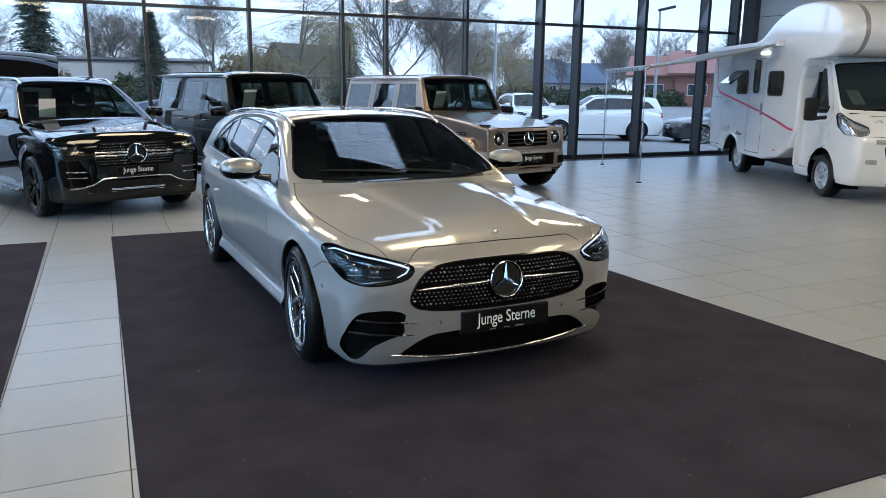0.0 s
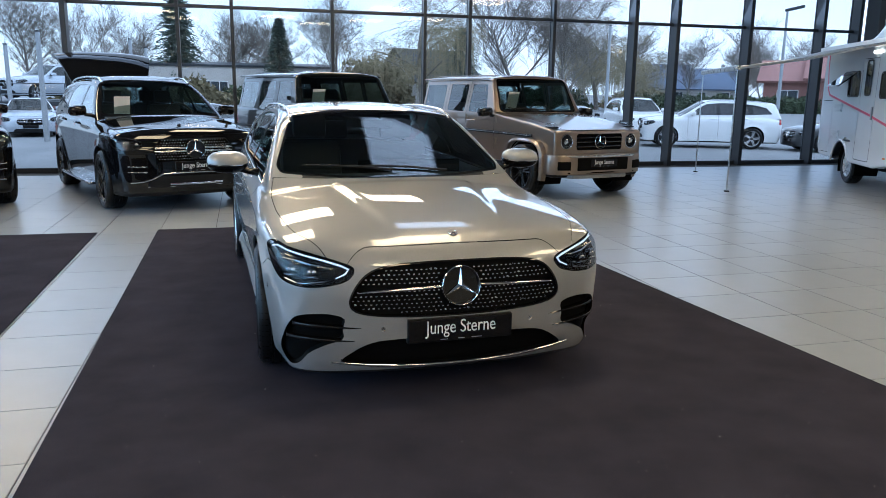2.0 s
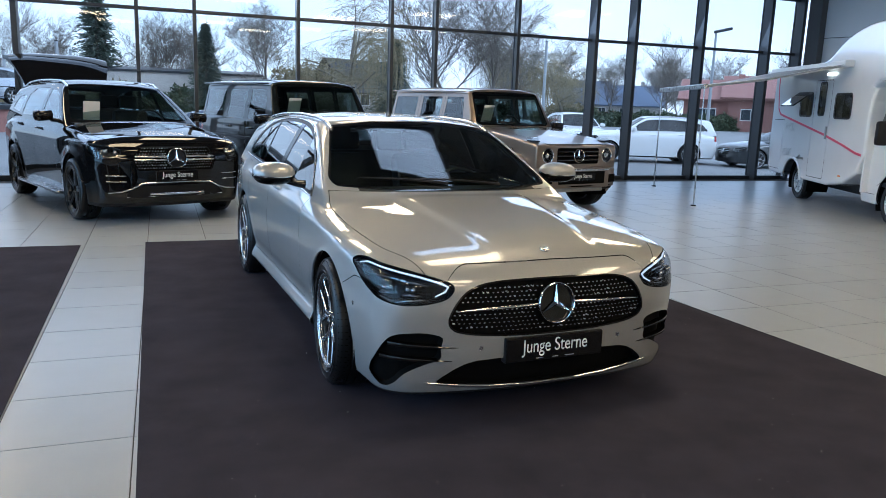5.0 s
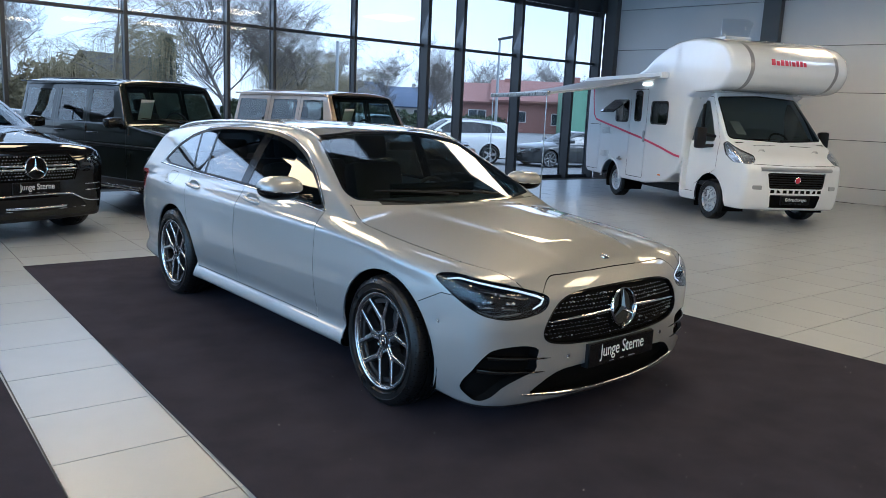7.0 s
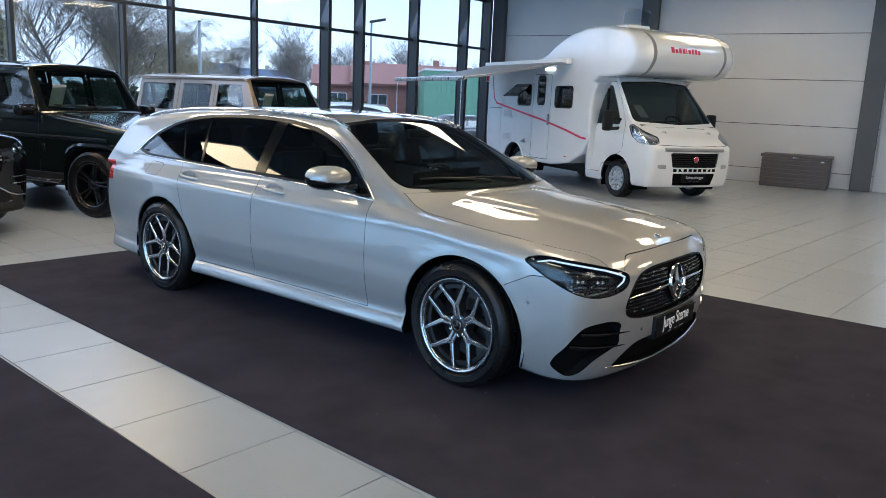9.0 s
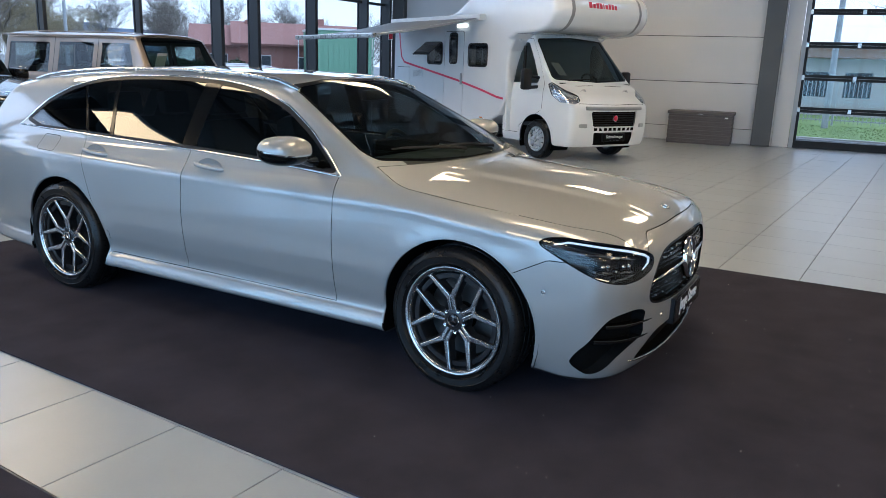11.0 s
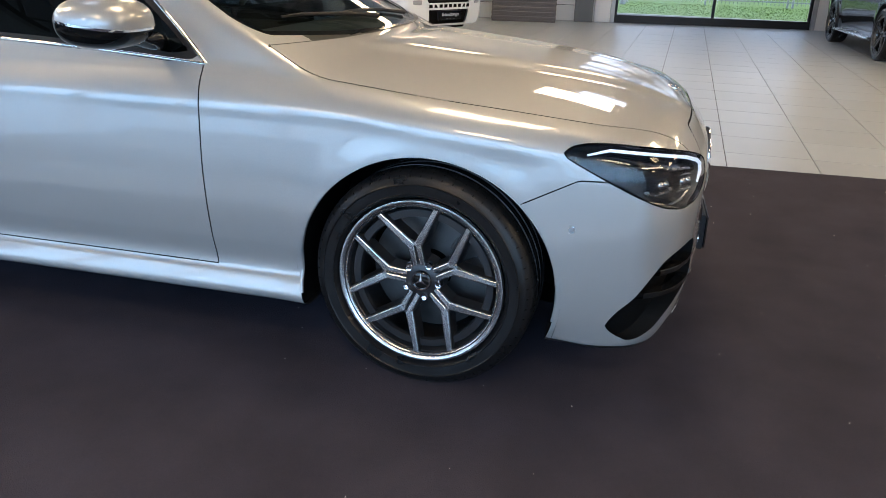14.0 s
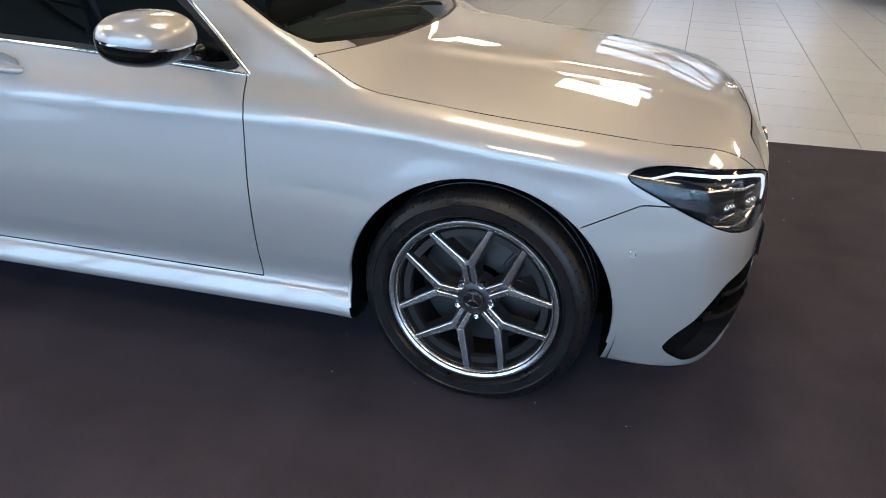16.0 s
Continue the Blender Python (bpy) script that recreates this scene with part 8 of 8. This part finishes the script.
def conifer(name, pos, height, width, seed, label, wild=0.5):
    """A conifer: a trunk and whorls of drooping branches with needle sprays, uneven and gappy."""
    rng = random.Random(seed)
    t = thing(name, pose(*pos), label, "tree", "trees outside")
    part("trunk", tube([(0, 0, 0), (0, 0, height * 0.97)], [height * 0.022, 0.02], 8), "bark", t)
    vs, fs = [], []
    n = int(42 + height * 4)
    for i in range(n):
        u = i / n
        z = height * (0.10 + 0.9 * u)
        for k in range(11):
            if rng.random() < 0.10 * wild * 2:
                continue
            a = rng.uniform(0, 6.28)
            ln = width * (1 - u) ** 0.72 * rng.uniform(1 - wild * 0.6, 1.08) + 0.12
            for j in range(9):
                f = (j + 1) / 9
                c = Vector((math.cos(a) * ln * f, math.sin(a) * ln * f, z - 0.25 * ln * f * f + rng.gauss(0, 0.06)))
                s = 0.36 * (1.15 - 0.5 * f) * height / 10
                e1 = Vector((rng.gauss(0, 1), rng.gauss(0, 1), rng.gauss(0, 0.4))).normalized() * s
                e2 = Vector((math.cos(a), math.sin(a), rng.gauss(-0.1, 0.35))).normalized() * s
                m = len(vs)
                vs += [(c - e1 * 0.4)[:], (c + e1 * 0.4)[:], (c + e2 * 1.3)[:]]
                fs.append((m, m + 1, m + 2))
    me = bpy.data.meshes.new("crown")
    me.from_pydata(vs, [], fs)
    me.materials.append(M["needle"])
    o = new("crown", me)
    o.parent = t
    return t


def shrub(name, pos, size, material, seed, label, n=2600, cat="shrub"):
    """A shrub or hedge of many small leaves in an uneven lump."""
    rng = random.Random(seed)
    t = thing(name, pose(*pos), label, cat, "shrubs outside")
    vs, fs = [], []
    for _ in range(n):
        d = Vector((rng.gauss(0, 1), rng.gauss(0, 1), abs(rng.gauss(0, 1)))).normalized()
        r = rng.uniform(0.45, 1.0) * (0.8 + 0.35 * noise.noise(d * 2.5 + Vector((seed, 0, 0))))
        c = Vector((d.x * size[0] * r, d.y * size[1] * r, d.z * size[2] * r))
        s = 0.075 * max(size) ** 0.6 * rng.uniform(0.6, 1.5) + 0.06
        e1 = Vector((rng.gauss(0, 1), rng.gauss(0, 1), rng.gauss(0, 1))).normalized() * s
        e2 = Vector((rng.gauss(0, 1), rng.gauss(0, 1), rng.gauss(0, 1))).normalized() * s
        m = len(vs)
        vs += [(c - e1)[:], (c + e1)[:], (c + e2 * 1.6)[:]]
        fs.append((m, m + 1, m + 2))
    me = bpy.data.meshes.new("foliage")
    me.from_pydata(vs, [], fs)
    me.materials.append(M[material])
    o = new("foliage", me)
    o.parent = t
    part("stem", tube([(0, 0, 0), (0, 0, size[2] * 0.6)], [0.12, 0.04], 6), "bark", t)
    return t


def far(x, y, k=1.8):
    """Carries a place outwards along the line from the hall's middle."""
    return (x * k, y * k, YARD)


trees = [bare_tree("bare_tree", (300 + 20 * i, 400, YARD), 12.0, 20 + i, "tall leafless deciduous tree with fine grey twigs", sp, levels=5) for i, sp in enumerate((0.55, 0.62, 0.48, 0.58))]
TREES = [(0.4, 60, 12.5, 0.55), (6.1, 47.8, 13, 0.6), (16.4, 42.4, 17, 0.55), (18.6, 41.2, 15, 0.6), (38.8, 70.1, 13, 0.5), (43.0, 67.5, 13.0, 0.55), (44.1, 60.8, 14, 0.45), (45.6, 54.3, 11.5, 0.55), (54.6, 71.7, 12.0, 0.55), (-11.1, 48.7, 12.5, 0.45), (-9.0, 51.5, 11, 0.5), (-0.5, 60.4, 12, 0.5), (50.4, 51.0, 11.5, 0.5), (34.0, 72.0, 10.5, 0.55), (-16, 46, 12, 0.5), (2.9, 58, 11, 0.55), (26.0, 58, 11, 0.55), (31.0, 66, 11, 0.55), (36.0, 75, 11, 0.5), (47.5, 64, 12, 0.5), (57.0, 62, 10, 0.55), (59.0, 56.0, 10, 0.55), (61.0, 50.0, 10, 0.55), (-6.5, 56, 11, 0.55)]
for i, (x, y, h, sp) in enumerate(TREES):
    px, py, pz = far(x, y)
    m = pose(px, py, pz, 0, 0, 67 * i) @ Matrix.Diagonal((h / 12, h / 12, h / 12, 1))
    if i < 4:
        trees[i].matrix_basis = m
    else:
        copy_thing(trees[i % 4], pose(px, py, pz, 0, 0, 67 * i)).scale = (h / 12,) * 3
willow = bare_tree("willow_tree", far(9.6, 39.0), 15.5, 60, "weeping willow with hanging yellowish twigs", 0.62, "willow", 0.62, 5, 0.018, 0.3)
for x, y, k in ((22.3, 44.9, 1.0), (24.6, 44.0, 0.8)):
    copy_thing(willow, pose(*far(x, y), 0, 0, 120 * k)).scale = (k, k, k)
for i, (x, y, h, w, wd) in enumerate([(-3.5, 55, 14.0, 4.2, 1.0), (2.9, 50.1, 9.6, 2.3, 0.3), (12.1, 40.4, 7.8, 4.0, 0.9)]):
    conifer("conifer", far(x, y), h, w, 80 + i, "dense dark green conifer tree" if wd < 0.5 else "loose dark spruce with gaps", wd)
for i, (x, y, sx, sz, m) in enumerate([(8.0, 44.6, 5.5, 6.2, "bush"), (6.4, 46, 4.0, 4.0, "bush"), (13.6, 43.5, 4.0, 3.6, "bush"), (-2.5, 50, 6.0, 3.2, "bush"), (2.0, 52, 6.0, 3.0, "hedge"), (20.0, 47, 6.0, 3.0, "hedge"), (-8.0, 50, 5.0, 3.0, "bush"), (28, 50, 6, 3.0, "bush"), (49.0, 45.0, 5, 4.5, "hedge"), (46.5, 52.0, 6, 4.5, "hedge")]):
    shrub("shrub", far(x, y), (sx, sx * 0.6, sz), m, 100 + i, "brownish leafless winter shrub mass" if m == "bush" else "dull green evergreen shrub mass", 5200)
for i in range(7):
    a = i / 6
    shrub("hedge", far(30.0 + 9.5 * a, 53.0 - 6.0 * a, 1.5), (3.2, 1.6, 2.2), "hedge", 130 + i, "trimmed green hedge along the yard", 3800, "hedge")


def house(pos, turn, w, d, eave, ridge, wall_m, roof_m, label, cols, over=0.6, dormer=False):
    """A house: walls, gable roof, eaves and windows with frames and panes."""
    h = thing("house", pose(*pos, 0, 0, turn), label, "house", "houses outside")
    part("wall", prism([(-d / 2, 0), (d / 2, 0), (d / 2, eave), (0, ridge - 0.25), (-d / 2, eave)], -w / 2, w / 2, "x"), wall_m, h)
    for s in (-1, 1):
        bm = bmesh.new()
        y1, z1 = s * (d / 2 + over), eave - over * (ridge - eave) / (d / 2)
        vs = [bm.verts.new(v) for v in ((-w / 2 - over, 0, ridge), (w / 2 + over, 0, ridge), (w / 2 + over, y1, z1), (-w / 2 - over, y1, z1))]
        bm.faces.new(vs)
        bmesh.ops.recalc_face_normals(bm, faces=bm.faces)
        bmesh.ops.solidify(bm, geom=bm.faces[:], thickness=0.25)
        part("roof", bm, roof_m, h)
    for x, z, ww, hh in cols:
        win = part("window", box((x - ww / 2, -d / 2 - 0.05, z), (x + ww / 2, -d / 2 + 0.02, z + hh), 0.02), "frame_white", h)
        n = max(1, round(ww / 0.9))
        for k in range(n):
            a = x - ww / 2 + 0.08 + k * (ww - 0.08) / n
            part("pane", box((a, -d / 2 - 0.06, z + 0.08), (a + (ww - 0.08) / n - 0.08, -d / 2 - 0.045, z + hh - 0.08)), "far_glass", win)
    part("chimney", box((w * 0.2, -0.35, ridge - 0.8), (w * 0.2 + 0.7, 0.35, ridge + 0.9), 0.03), wall_m, h)
    return h


K = 1.6
house((42.9 * K, 43.6 * K, YARD), -42, 13.5, 10.0, 3.9, 6.1, "brick_far", "roof_red", "red brick house with red tiled roof", [(-4.3, 1.2, 2.2, 1.3), (1.4, 1.0, 3.2, 1.4), (4.6, 1.0, 1.2, 1.4)], 0.9)
house((39.2 * K, 46.6 * K, YARD), -42, 8, 8.0, 3.6, 5.6, "brick_far", "roof_red", "lower red brick wing with red tiled roof", [(-1.5, 1.2, 2.2, 1.3)], 0.7)
house((43.5 * 1.8, 74.0 * 1.8, YARD), -30, 10, 9, 3.4, 7.2, "render_far", "roof_blue", "pale house with blue-grey roof", [(-2, 1.0, 1.4, 1.3), (2, 1.0, 1.4, 1.3)])
house((47.0 * 1.8, 71.0 * 1.8, YARD), -35, 14, 10, 3.0, 6.4, "render_far", "roof_blue", "pale house with broad blue-grey roof", [(-4, 1.0, 1.4, 1.3), (0, 1.0, 1.4, 1.3), (4, 1.0, 1.4, 1.3)])
house((11.8 * 1.9, 47 * 1.9, YARD), 24, 9, 7, 3.2, 6.4, "render_far", "steel_dark", "pale gabled house half hidden behind bare shrubs", [(-2, 1.4, 1.4, 1.3), (2, 1.4, 1.4, 1.3)])
house((0.5 * 1.8, 56 * 1.8, YARD), 0, 22, 9, 4.6, 5.0, "render_far", "steel_dark", "low grey commercial building behind trees", [(-8, 1.4, 3, 1.3), (-3, 1.4, 3, 1.3), (3, 1.4, 3, 1.3), (8, 1.4, 3, 1.3)], 0.2)
house((-19.0 * 1.8, 47 * 1.8, YARD), 15, 14, 9, 7.6, 8.2, "render_far", "steel_dark", "three storey pale apartment building", [(x, z, 1.5, 1.4) for x in (-5, -1.7, 1.7, 5) for z in (1, 3.6, 6.0)], 0.2)
gh = thing("green_hall", pose(60.9, 57.7, YARD, 0, 0, -42), "green sheet-clad hall with a pale edge", "hall")
part("wall", box((-1.9, 0, 0), (4.8, 8.4, 5.2), 0.02), "green_hall", gh)
part("roof_edge", box((-2.0, -0.1, 5.2), (4.9, 8.5, 5.4), 0.02), "frame_white", gh)
for _x in np.arange(-1.7, 4.7, 0.56):
    part("seam", box((float(_x) - 0.02, -0.04, 0.0), (float(_x) + 0.02, 0.0, 5.2)), "green_hall", gh)


def street_lamp(pos, h, turn, label):
    l = thing("street_lamp", pose(*pos, 0, 0, turn), label, "street lamp", "street lamps")
    part("pole", tube([(0, 0, 0), (0, 0, h * 0.6), (0, 0, h)], [0.09, 0.07, 0.05], 10), "galv", l, "", None, 60)
    part("head", box((-0.1, -0.14, -0.02), (0.75, 0.14, 0.10), 0.04), "steel_dark", l, "", pose(0, 0, h, 0, -12, 0))
    return l


street_lamp((25.5, 31.4, YARD), 5.75, -40, "grey street lamp with flat dark head")
for x, y, h in ((21.0, 40.2, 5.6), (-5.7, 29.4, 3.7), (-8.2, 35.0, 3.5), (-4.1, 39.8, 4.1), (-4.1, 45.9, 4.0), (-7.8, 49.4, 4.0)):
    fp = thing("flag_pole", pose(x, y, YARD), "slim grey metal pole", "pole", "poles outside")
    part("shaft", tube([(0, 0, 0), (0, 0, h)], [0.10, 0.075], 10), "galv", fp, "", None, 60)
    part("cap", tube([(0, 0, h), (0, 0, h + 0.05)], 0.09, 10), "steel_dark", fp)

# raised display deck with a rail
deck = thing("display_deck", pose(-8.2, 42.0, YARD, 0, 0, 14), "raised brick display deck with a steel rail", "deck")
part("deck_top", box((-7.5, -3.2, 1.0), (5.5, 3.2, 1.2), 0.02), "steel_dark", deck)
part("deck_wall", box((-7.4, -3.05, 0.0), (5.4, 3.05, 1.0)), "brick_far", deck)
for _x in np.arange(-7.3, 5.4, 1.3):
    part("rail_post", tube([(float(_x), -3.1, 1.2), (float(_x), -3.1, 2.0)], 0.022, 6), "steel_dark", deck)
for _z in (1.55, 2.0):
    part("rail", tube([(-7.4, -3.1, _z), (5.4, -3.1, _z)], 0.02, 6), "steel_dark", deck)

# parked cars outside
FAR = dict(SUV, grid=0.045, fine=False, pins=None, text=None, rim_face="rim_bright", rim_back="rim_dark", rails=(-1.3, -3.5, 0.62, "satin"), step=None, style="star", sheet=None, tint=True)
LOW = dict(FAR, h=1.5, belt=0.98, top=curve((1.0, 0.66), (0.86, 0.74), (0.74, 0.80), (0.5, 0.86), (0.0, 0.93), (-0.45, 0.97), (-1.0, 0.99), (-3.2, 1.01), (-4.1, 0.95)), R=0.335, arch=0.38, bot=0.17, sill=0.32,
    sect=curve((0.1, -0.1), (0.2, -0.05), (0.35, -0.02), (0.6, 0.0), (0.8, -0.006), (0.9, -0.04), (1.1, -0.11)), nose=curve((0.05, 0.76), (0.2, 0.84), (0.4, 0.87), (0.6, 0.86), (0.75, 0.80), (0.9, 0.7)),
    gw=curve((0.85, 0.90), (1.0, 0.85), (1.2, 0.74), (1.35, 0.64), (1.45, 0.56)), roof=curve((-0.9, 1.28), (-1.3, 1.39), (-1.8, 1.43), (-2.4, 1.43), (-3.0, 1.38), (-3.6, 1.27), (-4.2, 1.1)), ws=(-0.42, 0.97, 0.27, 0.42, 0.907), rs=(-3.9, 1.0, 0.55, 0.83),
    panes=[[(-0.86, 0.99), (-1.2, 1.20), (-1.74, 1.33), (-1.74, 1.0)], [(-1.86, 1.0), (-1.86, 1.34), (-2.6, 1.30), (-2.95, 1.04)]], surround=[(-0.80, 0.975), (-1.2, 1.22), (-1.75, 1.36), (-2.6, 1.32), (-3.2, 1.05), (-2.6, 1.0)], screen=[(-0.77, 1.0), (0, 0.985), (0.77, 1.0), (0.58, 1.34), (0, 1.375), (-0.58, 1.34)],
    lamp=[(-0.52, 0.73), (-0.40, 0.78), (-0.06, 0.74), (0.13, 0.69), (0.16, 0.63), (0.02, 0.58), (-0.22, 0.58), (-0.45, 0.64)], grille=[(-0.40, 0.70), (0.40, 0.70), (0.46, 0.58), (0.40, 0.46), (-0.40, 0.46), (-0.46, 0.58)], intake=[(-0.6, 0.22), (-0.5, 0.32), (0.5, 0.32), (0.6, 0.22), (0.5, 0.2), (-0.5, 0.2)],
    seams=[(-0.74, 0.3, 0.0, 1.0), (-1.80, 0.0, 0.0, 1.02), (-2.80, 0.3, -0.55, 1.02)], hood_z=0.76, eyes=[(0.66, 0.66, 0.04)], bars=[(0.60, -0.42, 0.42, 0.012, "chrome"), (0.54, -0.42, 0.42, 0.010, "chrome"), (0.66, -0.42, 0.42, 0.010, "chrome")], badge=(0.585, 0.10), plate=0.40, mirror=(-0.92, 1.02, 1.04), handles=[(-1.62, 0.88), (-2.6, 0.90)], rails=None)
wsuv, _ = vehicle(FAR, pose(16.3, 26.0, YARD, 0, 0, 157), "parked_car", "white off-road estate parked in the yard", "white", "cars in the yard")
gls, _ = vehicle(FAR, pose(17.3, 29.2, YARD, 0, 0, -104), "parked_car", "large white off-road car facing the hall", "white", "cars in the yard")
dsuv, _ = vehicle(dict(LOW, style="y"), pose(20.6, 23.2, YARD, 0, 0, 166), "parked_car", "dark grey car parked behind the motorhome", "dark_grey_paint", "cars in the yard")
ssuv, _ = vehicle(FAR, pose(-9.15, 40.9, YARD + 1.2, 0, 0, -131), "parked_car", "silver off-road estate on the raised deck", "pale_silver", "cars in the yard")
sed, _ = vehicle(LOW, pose(-6.95, 32.6, YARD, 0, 0, -77), "parked_car", "silver saloon facing the glass front", "pale_silver", "cars in the yard")
bsed, _ = vehicle(LOW, pose(1.0, 25.6, YARD, 0, 0, -40), "parked_car", "dark blue saloon parked behind the black car", "blue_paint", "cars in the yard")
for x, y, a in ((12.0, 27.5, 60), (14.6, 30.5, 65), (9.6, 24.6, 60)):
    c = copy_thing(dsuv, pose(x, y, YARD, 0, 0, a))
    tagged(c, "dark car parked in a row in the yard", "car", "cars in the yard")
c = copy_thing(bsed, pose(4.6, 31.0, YARD, 0, 0, -30))
tagged(c, "dark blue saloon standing in the yard", "car", "cars in the yard")

# beyond the gate: fence, grey-blue halls, pole
for k in range(2):
    fe = thing("fence", pose(34.0, -13.0 + k * 13.0, YARD, 0, 0, 90), "galvanised bar fence on a low wall", "fence", "fences")
    for _i in range(5):
        part("post", box((_i * 3.2 - 0.04, -0.04, 0), (_i * 3.2 + 0.04, 0.04, 2.1), 0.008), "fence", fe)
    for _z in (0.25, 1.0, 1.95):
        part("rail", box((0, -0.02, _z - 0.025), (13.0, 0.02, _z + 0.025)), "fence", fe)
    for _i in range(int(13.0 / 0.16)):
        part("bar", box((_i * 0.16 - 0.012, -0.012, 0.12), (_i * 0.16 + 0.012, 0.012, 2.05)), "fence", fe)
bh = thing("workshop_hall", pose(46.0, 1.0, YARD, 0, 0, 90), "grey-blue sheet-clad hall with a flat roof", "hall")
part("wall", box((-16, -6, 0), (4.0, 0, 4.4), 0.02), "blue_hall", bh)
part("roof_edge", box((-16.2, -6.2, 4.4), (4.2, 0.2, 4.65), 0.02), "render_far", bh)
for _i in range(5):
    part("door", box((-14 + _i * 3.4, -0.02, 0.1), (-12.2 + _i * 3.4, 0.05, 2.6), 0.02), "fence", bh)
wh = thing("canopy_building", pose(44.0, 9.0, YARD, 0, 0, 90), "low building with a brown boarded canopy", "building")
part("wall", box((-4.0, -5, 0), (9, 0, 3.0), 0.02), "render_far", wh)
part("canopy", box((-4.5, -5.3, 3.0), (9.5, 1.2, 3.7), 0.03), "wood", wh)
part("canopy_edge", box((-4.6, 1.2, 3.6), (9.6, 1.35, 3.8), 0.02), "frame_white", wh)
for _i in range(6):
    part("window", box((-3.2 + _i * 2.0, 0.0, 1.0), (-1.9 + _i * 2.0, 0.04, 2.3), 0.02), "far_glass", wh)
fp = thing("flag_pole", pose(31.6, 6.4, YARD), "pale metal pole on the lawn", "pole", "poles outside")
part("shaft", tube([(0, 0, 0), (0, 0, 6.5)], [0.13, 0.10], 10), "galv", fp, "", None, 60)
for i, (x, y) in enumerate([(52, 3.0), (52, -6.0), (-40, 2), (-44, 12), (-38, -8), (-46, 22), (-36, 30)]):
    copy_thing(trees[i % 4], pose(x, y, YARD, 0, 0, 50 * i)).scale = (0.95, 0.95, 0.95)

# ---- floor tiles ----
TILE = 0.606
near_mesh = bpy.data.meshes.new("tile")
_bm = box((0.003, 0.003, -0.012), (TILE - 0.003, TILE - 0.003, 0.0), 0.002)
_bm.to_mesh(near_mesh)
_bm.free()
near_mesh.materials.append(M["tile"])
rest_v, rest_f = [], []
_count = 0
_rng = random.Random(5)
for i in range(-16, 33):
    for j in range(-19, 22):
        x0, y0 = i * TILE - 0.004, 2.884 + j * TILE
        if y0 + TILE > GY - 0.06:
            continue
        east = WX + WS * (GY - (y0 + TILE / 2)) - 0.02
        if x0 + 0.3 > east + 0.2:
            continue
        under = (0.1 < x0 + 0.05 and x0 + TILE < 3.9 and 2.3 < y0 and y0 + TILE < 9.0) or (x0 + TILE < -0.75 and 2.3 < y0 and y0 + TILE < 9.0 and x0 > -4.7)
        if under:
            continue
        near = -1.9 < x0 < 9.6 and 0.2 < y0 < 10.4 and _count < 300
        if near:
            _count += 1
            o = new("tile", near_mesh)
            o.parent = floor
            o.location = (x0, y0, -0.0005 * _rng.random())
        else:
            k, z = len(rest_v), -0.0005 * _rng.random()
            a, b, c, d = x0 + 0.003, y0 + 0.003, x0 + TILE - 0.003, y0 + TILE - 0.003
            rest_v += [(a, b, z), (c, b, z), (c, d, z), (a, d, z), (a, b, z - 0.01), (c, b, z - 0.01), (c, d, z - 0.01), (a, d, z - 0.01)]
            rest_f += [(k, k + 1, k + 2, k + 3), (k, k + 4, k + 5, k + 1), (k + 1, k + 5, k + 6, k + 2), (k + 2, k + 6, k + 7, k + 3), (k + 3, k + 7, k + 4, k)]
_me = bpy.data.meshes.new("tiles")
_me.from_pydata(rest_v, [], rest_f)
_me.materials.append(M["tile"])
_o = new("tiles", _me)
_o.parent = floor
_o["kind"] = "stuff"

# lint and grit lying on the carpet
_rng = random.Random(9)
_v, _f = [], []
for _ in range(120):
    a, b = _rng.uniform(0.3, 4.2), _rng.uniform(2.3, 5.2)
    r, t = _rng.uniform(0.0007, 0.0024), _rng.uniform(0, 6.28)
    k = len(_v)
    _v += [(a + r * math.cos(t), b + r * math.sin(t), 0.0105), (a - r * math.sin(t), b + r * math.cos(t), 0.0105), (a - r * math.cos(t), b - r * math.sin(t), 0.0125), (a, b, 0.0145)]
    _f += [(k, k + 1, k + 3), (k + 1, k + 2, k + 3), (k + 2, k, k + 3)]
_me = bpy.data.meshes.new("lint")
_me.from_pydata(_v, [], _f)
_me.materials.append(M["paper"])
tagged(new("lint", _me), "tiny pale lint specks on the dark carpet", "lint", "", "stuff")
